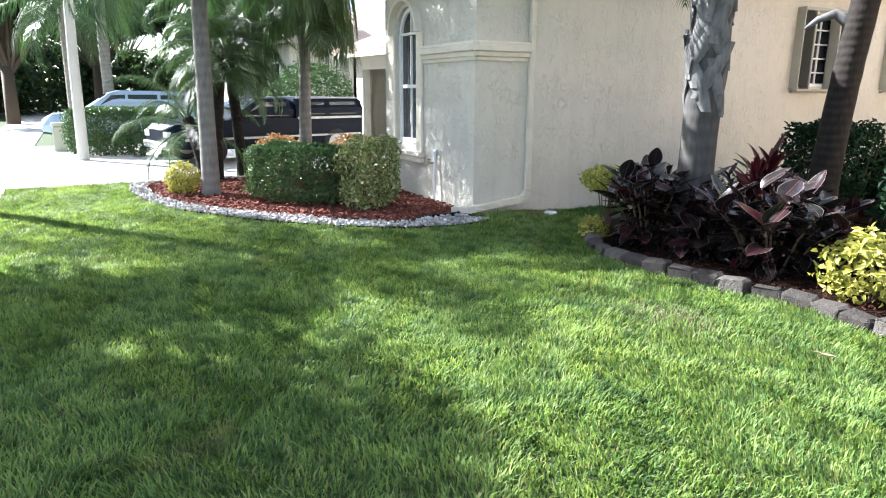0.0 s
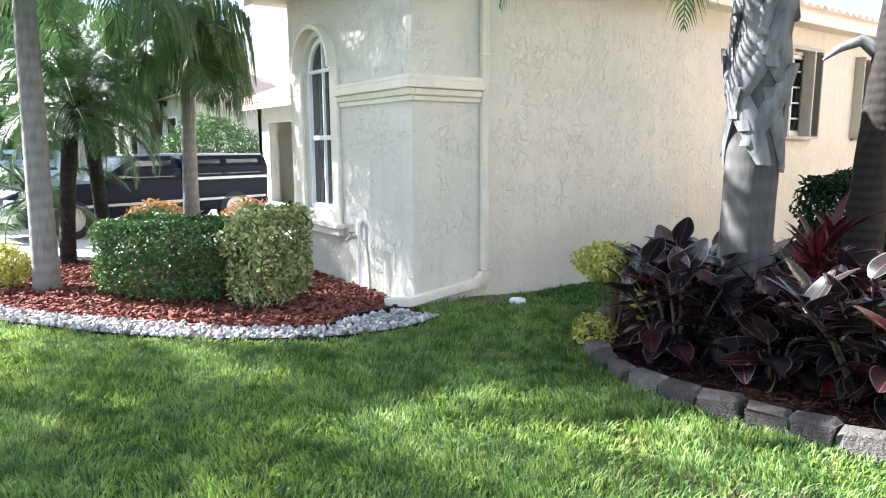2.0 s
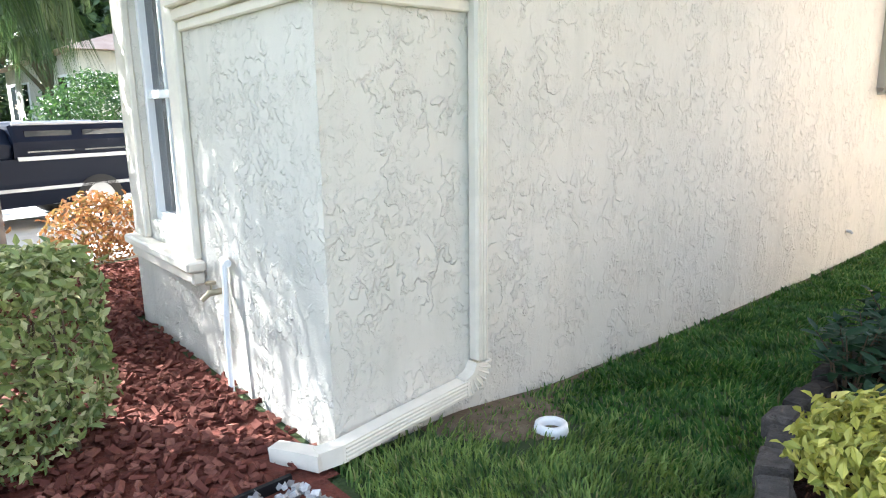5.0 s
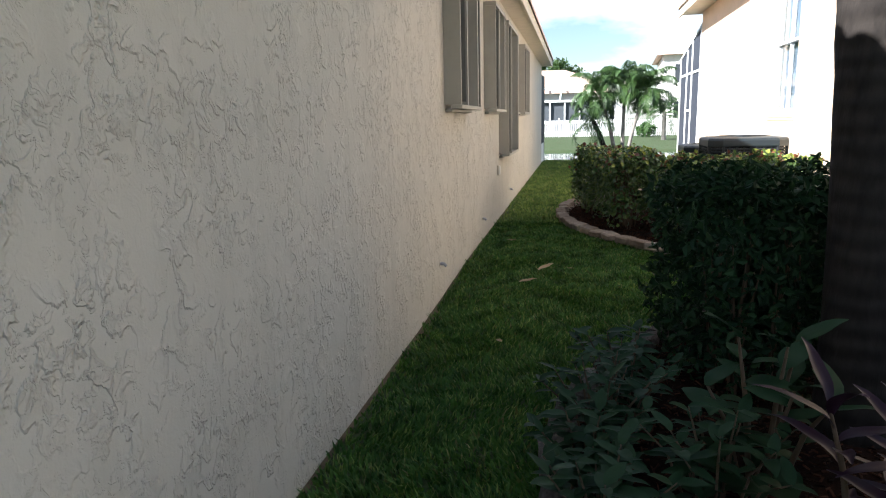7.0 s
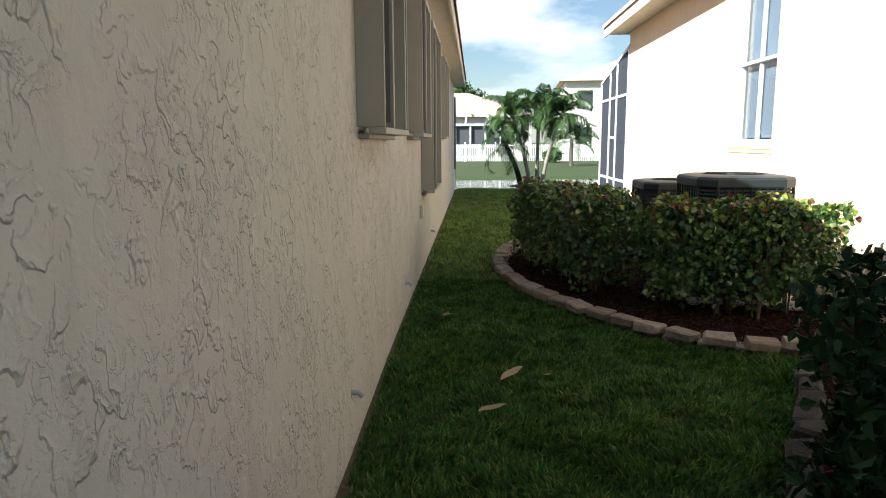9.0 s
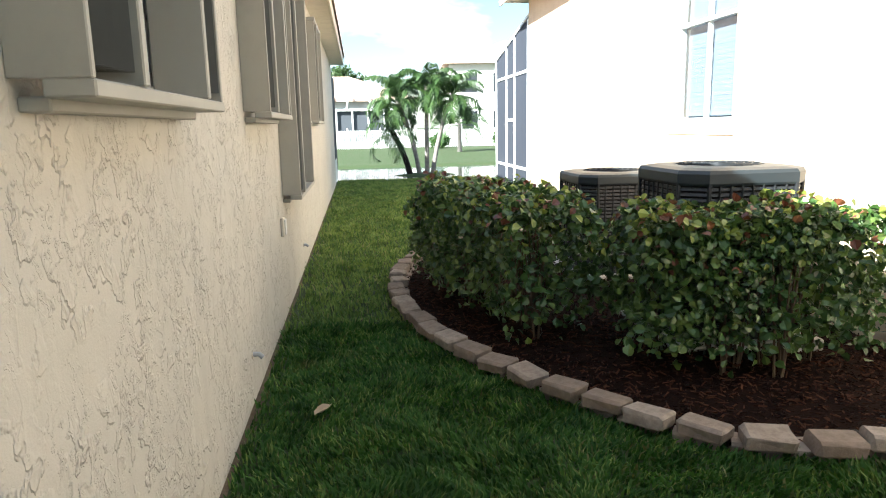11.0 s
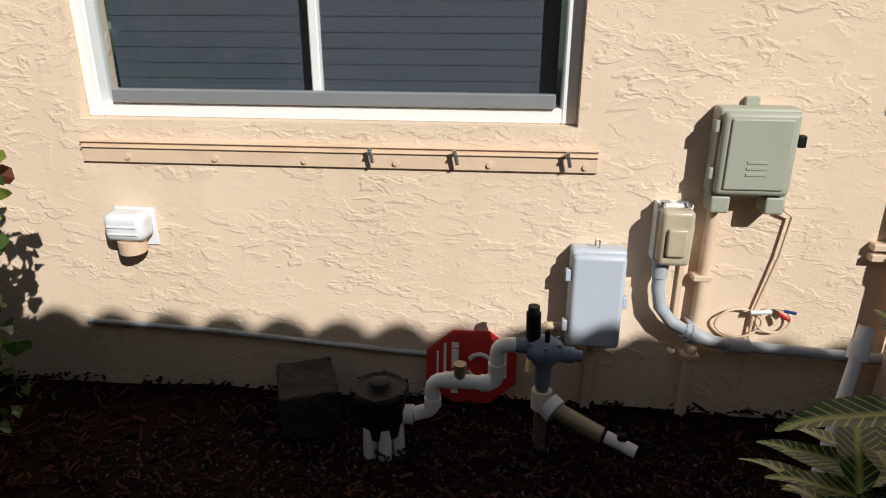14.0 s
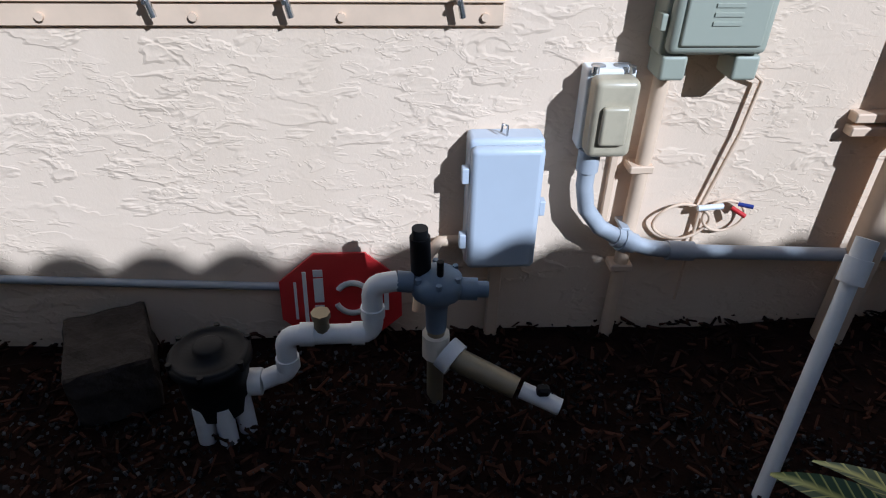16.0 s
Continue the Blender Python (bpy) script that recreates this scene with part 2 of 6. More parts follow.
PAVER = piece("tan_paver", (0.235, 0.18, 0.14), (0.31, 0.25, 0.205), (0.38, 0.32, 0.27), 0.8)
TRUNK_GREY = trunk_material("grey_palm_trunk", (0.32, 0.29, 0.26), (0.17, 0.15, 0.13))
TRUNK_MID = trunk_material("grey_brown_palm_trunk", (0.088, 0.082, 0.08), (0.040, 0.037, 0.036))
TRUNK_RINGED = trunk_material("ringed_palm_trunk", (0.23, 0.215, 0.20), (0.115, 0.105, 0.10))
TRUNK_DARK = trunk_material("dark_palm_trunk", (0.028, 0.023, 0.020), (0.010, 0.008, 0.0075), 20.0, 1.0)
BOOT = trunk_material("weathered_leaf_base", (0.19, 0.185, 0.188), (0.055, 0.052, 0.053), 5.0, 1.0)
FROND = leafy("palm_frond", (0.025, 0.055, 0.018), (0.05, 0.10, 0.028), (0.10, 0.155, 0.045), 0.4, 0.25)
HEDGE = leafy("boxed_hedge_leaf", (0.025, 0.06, 0.018), (0.045, 0.10, 0.025), (0.10, 0.17, 0.04))
HEDGE_LIGHT = leafy("variegated_leaf", (0.09, 0.14, 0.035), (0.27, 0.31, 0.10), (0.68, 0.65, 0.38))
GOLD = leafy("golden_leaf", (0.16, 0.19, 0.03), (0.40, 0.38, 0.07), (0.62, 0.56, 0.16))
COCO = leafy("round_hedge_leaf", (0.022, 0.056, 0.017), (0.062, 0.125, 0.030), (0.15, 0.21, 0.05), 0.28, 0.25, 0.55)
COCO_RED = leafy("red_tip_leaf", (0.09, 0.028, 0.02), (0.15, 0.05, 0.028), (0.22, 0.10, 0.045), 0.3, 0.3, 0.6)
COCO_GOLD = leafy("yellow_tip_leaf", (0.13, 0.18, 0.03), (0.25, 0.30, 0.055), (0.38, 0.42, 0.10), 0.3, 0.3, 0.6)
DARKGREEN = leafy("dark_shrub_leaf", (0.008, 0.024, 0.011), (0.015, 0.040, 0.017), (0.034, 0.074, 0.027), 0.55, 0.15, 0.15)
CORDY = leafy("red_strap_leaf", (0.025, 0.004, 0.007), (0.050, 0.006, 0.010), (0.090, 0.015, 0.018), 0.35, 0.25)
PURPLE = leafy("purple_strap_leaf", (0.012, 0.005, 0.012), (0.022, 0.008, 0.020), (0.040, 0.015, 0.034), 0.4, 0.15, 0.3)
ORANGE = leafy("orange_tip_leaf", (0.22, 0.10, 0.03), (0.34, 0.16, 0.06), (0.16, 0.15, 0.04))
TREE_LEAF = leafy("street_tree_leaf", (0.02, 0.045, 0.015), (0.04, 0.08, 0.02), (0.08, 0.13, 0.03))
TWIG = plain("twig_bark", (0.10, 0.07, 0.045), 0.9)
TILE = speckled("roof_tile", (0.46, 0.33, 0.26), (0.58, 0.45, 0.36), 1.5, 0.85, 0.3, 0.005)
PVC = plain("white_pvc", (0.74, 0.75, 0.76), 0.4, dirt=0.25, scale=14)
CONDUIT = plain("grey_conduit", (0.42, 0.44, 0.47), 0.5, dirt=0.25, scale=14)
PAINTED = plain("peach_painted_pipe", (0.70, 0.52, 0.36), 0.6, dirt=0.25)
BOX_GREEN = plain("grey_green_plastic", (0.36, 0.37, 0.29), 0.5, dirt=0.12)
BOX_BLUE = plain("pale_grey_plastic", (0.50, 0.54, 0.60), 0.4, dirt=0.1)
BOX_TAN = plain("yellowed_clear_cover", (0.50, 0.43, 0.30), 0.3, dirt=0.35, scale=18)
BLOCK_DARK = piece("dark_brown_block", (0.024, 0.019, 0.016), (0.034, 0.028, 0.024), (0.05, 0.042, 0.037), 1.0)
BLACK = plain("black_plastic", (0.008, 0.008, 0.009), 0.55, dirt=0.12, spec=0.2)
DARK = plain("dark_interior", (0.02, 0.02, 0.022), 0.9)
BRASS = plain("aged_brass", (0.32, 0.27, 0.18), 0.5, 0.6, dirt=0.4)
VALVE = plain("grey_blue_valve", (0.15, 0.20, 0.27), 0.5, dirt=0.3)
RED = plain("red_sign", (0.55, 0.03, 0.03), 0.35, dirt=0.1)
AC_GREY = plain("dark_grey_metal", (0.024, 0.027, 0.031), 0.45, 0.3, dirt=0.25)
AC_TOP = plain("grey_green_metal", (0.024, 0.032, 0.038), 0.45, 0.2, dirt=0.1)
SCREEN = plain("insect_screen", (0.03, 0.035, 0.05), 0.8)
CARBLUE = plain("dark_blue_car_paint", (0.005, 0.008, 0.018), 0.35, 0.0, dirt=0.0, spec=0.1)
CARPALE = plain("pale_blue_car_paint", (0.36, 0.46, 0.58), 0.25, 0.3, dirt=0.05)
CARGREY = plain("grey_car_trim", (0.35, 0.36, 0.37), 0.35, 0.4, dirt=0.1)
CHROME = plain("chrome", (0.6, 0.6, 0.6), 0.2, 0.9, dirt=0.1)
TYRE = plain("tyre_rubber", (0.02, 0.02, 0.02), 0.85)
FARWALL = plain("white_far_wall", (0.72, 0.70, 0.66), 0.8)
DRYLEAF = leafy("dry_leaf", (0.22, 0.14, 0.08), (0.36, 0.27, 0.17), (0.42, 0.34, 0.24), 0.8, 0.1)


def water_material():
    m, n, l, b = material("lake_water", (0.05, 0.07, 0.06), 0.08, 0, 0.6)
    bump(n, l, b, noise_node(n, l, coords(n, l, "Object", (0.6, 1.6, 1)), 3.0, 4), 0.15, 0.05)
    return m


WATER = water_material()


# ---- mesh helpers ----
class Shape:
    """A mesh in the making: vertices, faces and which faces are smooth."""

    def __init__(self):
        self.v, self.f, self.s = [], [], []

    def add(self, verts, faces, smooth=False):
        k = len(self.v)
        self.v += [tuple(p) for p in verts]
        self.f += [tuple(i + k for i in q) for q in faces]
        self.s += [smooth] * len(faces)
        return self

    def box(self, x0, y0, z0, x1, y1, z1, c=0.004):
        """A box with its edges taken off by c."""
        c = min(c, (x1 - x0) / 3, (y1 - y0) / 3, (z1 - z0) / 3)
        vs, fs, idx = [], [], {}
        for sx in (0, 1):
            for sy in (0, 1):
                for sz in (0, 1):
                    p = [(x0, x1)[sx], (y0, y1)[sy], (z0, z1)[sz]]
                    d = [c if q == 0 else -c for q in (sx, sy, sz)]
                    for ax in range(3):
                        q = [p[k] + (0 if k == ax else d[k]) for k in range(3)]
                        idx[sx, sy, sz, ax] = len(vs)
                        vs.append(q)
        R = (0, 1)
        for ax in range(3):
            for s in R:
                o = [(a, b) for a, b in ((0, 0), (1, 0), (1, 1), (0, 1))]
                q = []
                for a, b in o:
                    key = [0, 0, 0]
                    key[ax], key[(ax + 1) % 3], key[(ax + 2) % 3] = s, a, b
                    q.append(idx[(*key, ax)])
                fs.append(q if s else q[::-1])
        for ax in range(3):
            u, w = (ax + 1) % 3, (ax + 2) % 3
            for a in R:
                for b in R:
                    k0, k1 = [0, 0, 0], [0, 0, 0]
                    k0[u], k0[w], k1[u], k1[w], k1[ax] = a, b, a, b, 1
                    q = [idx[(*k0, u)], idx[(*k1, u)], idx[(*k1, w)], idx[(*k0, w)]]
                    fs.append(q if a == b else q[::-1])
        for sx in R:
            for sy in R:
                for sz in R:
                    q = [idx[sx, sy, sz, 0], idx[sx, sy, sz, 1], idx[sx, sy, sz, 2]]
                    fs.append(q if (sx + sy + sz) % 2 else q[::-1])
        return self.add(vs, fs)

    def tube(self, pts, r, n=12, closed=True, smooth=True):
        """A round tube along pts; r is one radius or one for each point."""
        pts = [Vector(p) for p in pts]
        rs = r if isinstance(r, (list, tuple)) else [r] * len(pts)
        vs, fs = [], []
        side = None
        for k, p in enumerate(pts):
            d = (pts[min(k + 1, len(pts) - 1)] - pts[max(k - 1, 0)]).normalized()
            if side is None:
                side = d.orthogonal().normalized()
            side = (side - d * side.dot(d)).normalized()
            up = d.cross(side)
            for j in range(n):
                a = 2 * math.pi * j / n
                vs.append(p + (side * math.cos(a) + up * math.sin(a)) * rs[k])
        for k in range(len(pts) - 1):
            for j in range(n):
                fs.append((k * n + j, k * n + (j + 1) % n, (k + 1) * n + (j + 1) % n, (k + 1) * n + j))
        self.add(vs, fs, smooth)
        if closed:
            m = len(pts) - 1
            self.add(vs[:n], [tuple(range(n))[::-1]])
            self.add(vs[m * n:], [tuple(range(n))])
        return self

    def lathe(self, prof, cx=0, cy=0, n=24, smooth=True):
        """A profile of (radius, z) turned round an upright axis."""
        vs = [(cx + r * math.cos(2 * math.pi * j / n), cy + r * math.sin(2 * math.pi * j / n), z) for r, z in prof for j in range(n)]
        fs = [(k * n + j, k * n + (j + 1) % n, (k + 1) * n + (j + 1) % n, (k + 1) * n + j) for k in range(len(prof) - 1) for j in range(n)]
        return self.add(vs, fs, smooth)

    def strap(self, pts, w, h, up=(0, 0, 1)):
        """A rectangular section swept along pts."""
        pts = [Vector(p) for p in pts]
        up = Vector(up)
        vs, fs = [], []
        for k, p in enumerate(pts):
            d = (pts[min(k + 1, len(pts) - 1)] - pts[max(k - 1, 0)]).normalized()
            s = d.cross(up)
            s = s.normalized() if s.length > 1e-4 else d.orthogonal().normalized()
            u = s.cross(d)
            for a, b in ((-1, -1), (1, -1), (1, 1), (-1, 1)):
                vs.append(p + s * (a * w / 2) + u * (b * h / 2))
        for k in range(len(pts) - 1):
            for j in range(4):
                fs.append((k * 4 + j, k * 4 + (j + 1) % 4, (k + 1) * 4 + (j + 1) % 4, (k + 1) * 4 + j))
        e = (len(pts) - 1) * 4
        fs += [(3, 2, 1, 0), (e, e + 1, e + 2, e + 3)]
        return self.add(vs, fs)

    def prism(self, poly, y0, y1):
        """A polygon in x and z, drawn out from y0 to y1."""
        n = len(poly)
        vs = [(x, y0, z) for x, z in poly] + [(x, y1, z) for x, z in poly]
        fs = [tuple(range(n)), tuple(range(n, 2 * n))[::-1]]
        fs += [(j, j + n, (j + 1) % n + n, (j + 1) % n) for j in range(n)]
        return self.add(vs, fs)

    def moved(self, m):
        self.v = [tuple(m @ Vector(p)) for p in self.v]
        return self

    def mesh(self, name, mat):
        me = bpy.data.meshes.new(name)
        me.from_pydata(self.v, [], self.f)
        me.polygons.foreach_set("use_smooth", self.s)
        me.materials.append(mat)
        me.update()
        return me


def part(name, shape, mat, parent=None, label=""):
    """One mesh object, under a thing or under a part, or on its own."""
    me = shape if isinstance(shape, bpy.types.Mesh) else shape.mesh(name, mat)
    ob = new(name, me)
    if parent is not None:
        ob.parent = parent
    if label:
        ob["label"] = label
    return ob


def thing(name, label, category, at=None, group=""):
    ob = new(name)
    if at is not None:
        ob.matrix_world = at if isinstance(at, Matrix) else pose(*at)
    return tagged(ob, label, category, group)


def structure(name, shape, mat, label="", category=""):
    return tagged(part(name, shape, mat), label, category, kind="structure")


def soup(name, verts, faces_n, mat, smooth=False):
    """A mesh from numpy: verts (k, m, 3) with the same faces in each of the k islands."""
    k, m, _ = verts.shape
    me = bpy.data.meshes.new(name)
    f = np.asarray(faces_n)
    allf = (f[None, :, :] + (np.arange(k) * m)[:, None, None]).reshape(-1, f.shape[1])
    me.vertices.add(k * m)
    me.vertices.foreach_set("co", verts.astype(np.float32).ravel())
    me.loops.add(allf.size)
    me.loops.foreach_set("vertex_index", allf.astype(np.int32).ravel())
    me.polygons.add(len(allf))
    me.polygons.foreach_set("loop_start", (np.arange(len(allf)) * f.shape[1]).astype(np.int32))
    me.polygons.foreach_set("use_smooth", np.full(len(allf), smooth))
    me.materials.append(mat)
    me.update(calc_edges=True)
    me.validate()
    return me


def inside(poly, x, y):
    """Which of the points lie in the polygon."""
    poly = np.asarray(poly, float)
    r = np.zeros(x.shape, bool)
    j = len(poly) - 1
    for i in range(len(poly)):
        (xi, yi), (xj, yj) = poly[i], poly[j]
        c = ((yi > y) != (yj > y)) & (x < (xj - xi) * (y - yi) / (yj - yi + 1e-12) + xi)
        r ^= c
        j = i
    return r


def smoothed(pts, n=6):
    """A rounder line through the points."""
    p = [Vector((*q, 0)) for q in pts]
    out = []
    for k in range(len(p) - 1):
        a, b, c, d = p[max(k - 1, 0)], p[k], p[k + 1], p[min(k + 2, len(p) - 1)]
        for j in range(n):
            t = j / n
            q = 0.5 * (2 * b + (c - a) * t + (2 * a - 5 * b + 4 * c - d) * t * t + (3 * b - a - 3 * c + d) * t ** 3)
            out.append((q.x, q.y))
    out.append((p[-1].x, p[-1].y))
    return out


rng = np.random.default_rng(7)


def leaf_cloud(name, pts, nrm, size, mat, aspect=0.55, spread=0.9, fold=0.18, flop=0.0):
    """Leaves at pts, facing roughly along nrm: five points and four faces each, folded at the midrib."""
    k = len(pts)
    nr = nrm + rng.normal(0, spread, (k, 3))
    nr[:, 2] += 0.35
    nr /= np.linalg.norm(nr, axis=1)[:, None] + 1e-9
    d = rng.normal(0, 1, (k, 3))
    d[:, 2] -= flop
    d -= nr * (d * nr).sum(1)[:, None]
    d /= np.linalg.norm(d, axis=1)[:, None] + 1e-9
    s = np.cross(nr, d)
    L = size * rng.uniform(0.65, 1.25, (k, 1))
    W = L * aspect * rng.uniform(0.8, 1.15, (k, 1))
    v = np.empty((k, 7, 3))
    far = 0.22 + 0.22 * (aspect > 0.7)
    v[:, 0] = pts
    v[:, 1] = pts + d * L * 0.45 + s * W * 0.5 + nr * L * fold
    v[:, 2] = pts + d * L * 0.48
    v[:, 3] = pts + d * L * 0.45 - s * W * 0.5 + nr * L * fold
    v[:, 4] = pts + d * L * 0.82 + s * W * far + nr * L * fold * 0.5
    v[:, 5] = pts + d * L * 0.82 - s * W * far + nr * L * fold * 0.5
    v[:, 6] = pts + d * L - nr * L * fold * 0.4
    return soup(name, v, [(0, 1, 2), (0, 2, 3), (1, 4, 2), (2, 4, 6), (2, 6, 5), (2, 5, 3)], mat)


def on_box(k, sx, sy, sz, depth=0.12, rough=0.05):
    """Points near the skin of a clipped block, and the way out."""
    u = rng.uniform(-1, 1, (k, 3))
    area = np.array([sy * sz, sx * sz, sx * sy * 1.3])
    ax = rng.choice(3, k, p=area / area.sum())
    sg = np.where(rng.random(k) < 0.5, -1.0, 1.0)
    sg[ax == 2] = np.where(rng.random((ax == 2).sum()) < 0.12, -1, 1)
    u[np.arange(k), ax] = sg
    e = np.abs(u)
    rad = (e ** 6).sum(1) ** (1 / 6)
    u /= rad[:, None]
    n = np.zeros((k, 3))
    n[np.arange(k), ax] = sg
    half = np.array([sx, sy, sz]) / 2
    lump = np.array([noise.noise(Vector(p) * 1.3) for p in u * half * 3.0])
    p = u * half * (1 - np.abs(rng.normal(0, depth, k)) + rough * lump)[:, None]
    return p, n


def on_ball(k, rx, ry, rz, depth=0.15, rough=0.15, low=-0.9):
    n = rng.normal(0, 1, (k, 3))
    n /= np.linalg.norm(n, axis=1)[:, None]
    n[:, 2] = np.where(n[:, 2] < low, -n[:, 2], n[:, 2])
    lump = np.array([noise.noise(Vector(p) * 2.2) for p in n])
    p = n * np.array([rx, ry, rz]) * (1 - np.abs(rng.normal(0, depth, k)) + rough * lump)[:, None]
    return p, n


def stems(shape, x, y, z0, h, spread, k, r=0.008):
    for j in range(k):
        a, q = random.uniform(0, 6.28), random.uniform(0.3, 1)
        dx, dy = math.cos(a) * spread * q, math.sin(a) * spread * q
        shape.tube([(x + dx * 0.15, y + dy * 0.15, z0), (x + dx * 0.5, y + dy * 0.5, z0 + h * 0.5), (x + dx, y + dy, z0 + h * random.uniform(0.8, 1))], [r, r * 0.8, r * 0.4], 5)
    return shape


def clipped_hedge(name, label, at, size, count, leaf, mat, turn=0.0, rough=0.05, extra=None, category="hedge", aspect=0.55, depth=0.12, skirt=0.0):
    """A clipped block of leaves on short stems."""
    ob = thing(name, label, category, pose(*at, 0, 0, turn))
    sx, sy, sz = size
    p, n = on_box(count, sx, sy, sz, depth, rough)
    p[:, 2] += sz / 2 + 0.05
    if skirt:
        keep = rng.random(count) < np.clip((p[:, 2] - 0.05) / skirt, 0.1, 1)
        p, n = p[keep], n[keep]
    part("foliage", leaf_cloud("foliage", p, n, leaf, mat, aspect), mat, ob)
    for m2, k2, lab in extra or ():
        p, n = on_box(k2 * 3, sx, sy, sz, 0.04, rough)
        p[:, 2] += sz / 2 + 0.07
        sel = p[:, 2] > sz * 0.72
        part("young_foliage", leaf_cloud("young_foliage", p[sel][:k2], n[sel][:k2], leaf, m2, aspect), m2, ob, lab)
    s = Shape()
    for _ in range(max(4, int(sx * sy * 10))):
        stems(s, random.uniform(-sx, sx) * 0.36, random.uniform(-sy, sy) * 0.36, -0.02, sz * 0.85, 0.16, 3, 0.009)
    part("stem", s, TWIG, ob)
    return ob


def round_shrub(name, label, at, radii, count, leaf, mat, aspect=0.5, category="shrub", rough=0.18, flop=0.0, fold=0.18, lift=0.0):
    ob = thing(name, label, category, at)
    rx, ry, rz = radii
    p, n = on_ball(count, rx, ry, rz, 0.2, rough)
    p[:, 2] += rz * 0.95 + lift
    p[:, 2] = np.maximum(p[:, 2], 0.03)
    part("foliage", leaf_cloud("foliage", p, n, leaf, mat, aspect, 0.7, fold, flop), mat, ob)
    part("stem", stems(Shape(), 0, 0, -0.03, rz * 1.6 + lift, rx * 0.75, 12, 0.008), TWIG, ob)
    return ob


def frond_mesh(name, length, droop, leaflets, leaf_len, mat, stiff=0.5, lift=0.9, hang=0.5, wide=0.016):
    """A feather frond that starts along +x: a tapering midrib with two rows of leaflets."""
    n = 10
    pts = []
    a = lift
    x = z = 0.0
    for k in range(n + 1):
        pts.append(Vector((x, 0, z)))
        x += math.cos(a) * length / n
        z += math.sin(a) * length / n
        a -= droop / n * (0.5 + k / n)
    s = Shape().tube(pts, [0.016 * (1 - 0.85 * k / n) + 0.002 for k in range(n + 1)], 5)
    vs, fs = [], []
    for k in range(leaflets):
        t = 0.10 + 0.9 * k / leaflets
        i = min(int(t * n), n - 1)
        p = pts[i].lerp(pts[i + 1], t * n - i)
        d = (pts[i + 1] - pts[i]).normalized()
        ll = leaf_len * math.sin(math.pi * min(1, 0.18 + 0.80 * t)) * random.uniform(0.85, 1.1)
        for sg in (-1, 1):
            out = Vector((0, sg, 0)) * (1 - 0.35 * t) + d * (0.45 + 0.5 * t) + Vector((0, 0, random.uniform(-0.25, 0.3) * stiff))
            out.normalize()
            q = p + out * ll * 0.55
            e = p + out * ll * 0.95 + Vector((0, 0, -hang * ll))
            w = d * wide * random.uniform(1.0, 1.5)
            b = len(vs)
            vs += [p - w * 0.5, p + w * 0.5, q + w, q - w * 0.6, e]
            fs += [(b, b + 1, b + 2, b + 3), (b + 3, b + 2, b + 4)]
    s.add(vs, fs)
    return s.mesh(name, mat)


def palm(label, at, height, r0, r1, fronds, length, droop, leaf_len, mat=FROND, trunk_mat=TRUNK_GREY, lean=(0, 0), hang=0.5, leaflets=46, flare=1.2, rings=True, lifts=(1.25, 0.9, 0.5, 0.1), wide=0.016):
    ob = thing("palm_tree", label, "palm tree", at)
    n = 34
    pts = [(lean[0] * (k / n) ** 1.6, lean[1] * (k / n) ** 1.6, -0.05 + (height + 0.05) * k / n) for k in range(n + 1)]
    rad = []
    for k in range(n + 1):
        t = k / n
        r = r0 + (r1 - r0) * t
        r *= 1 + (flare - 1) * math.exp(-t * 9)
        r *= 1 + (0.018 if rings and k % 2 else 0.0) + random.uniform(-0.015, 0.015)
        rad.append(r)
    part("trunk", Shape().tube(pts, rad, 18), trunk_mat, ob)
    top = Vector(pts[-1])
    kinds = [frond_mesh("frond", length * random.uniform(0.9, 1.1), droop * random.uniform(0.8, 1.2), leaflets, leaf_len, mat, hang=hang, lift=lf, wide=wide) for lf in lifts]
    for k in range(fronds):
        fr = part("frond", kinds[min(3, int(4 * k / fronds))], mat, ob)
        fr.matrix_basis = Matrix.Translation(top + Vector((0, 0, -0.25 * k / fronds))) @ pose(0, 0, 0, random.uniform(-12, 12), random.uniform(-6, 10), k * 137.5 + random.uniform(-14, 14))
    return ob


def window_unit(name, label, at, turn, w, h, depth=0.09, mullions=(), rails=(), blind=True, frame_mat=WHITE, bar=0.035, blind_mat=BLIND):
    """A framed window set back in its opening: x runs along the wall, -y outwards, z up from the sill."""
    ob = tagged(new(name), label, "window", kind="structure")
    ob.matrix_world = pose(*at, 0, 0, turn)
    f = Shape()
    d0, d1 = depth - 0.03, depth + 0.05
    f.box(0, d0, 0, 0.05, d1, h, 0.005).box(w - 0.05, d0, 0, w, d1, h, 0.005)
    f.box(0.05, d0, 0, w - 0.05, d1, 0.05, 0.005).box(0.05, d0, h - 0.05, w - 0.05, d1, h, 0.005)
    part("window_frame", f, frame_mat, ob)
    for x in mullions:
        part("mullion", Shape().box(x - bar / 2, d1 - 0.05, 0.052, x + bar / 2, d1 - 0.008, h - 0.052, 0.004), frame_mat, ob)
    for z in rails:
        part("rail", Shape().box(0.052, d0 + 0.004, z - bar / 2, w - 0.052, d1 - 0.006, z + bar / 2, 0.004), frame_mat, ob)
    pn = part("pane", Shape().box(0.05, d1 - 0.025, 0.05, w - 0.05, d1 - 0.017, h - 0.05, 0.001), PANE_CLEAR if blind else PANE, ob)
    pn.visible_shadow = not blind
    if blind:
        z = 0.07
        s = Shape()
        while z < h - 0.08:
            s.add([(0.07, d1 + 0.02, z), (w - 0.07, d1 + 0.02, z), (w - 0.07, d1 + 0.0225, z + 0.052), (0.07, d1 + 0.0225, z + 0.052)], [(0, 1, 2, 3)])
            z += 0.05
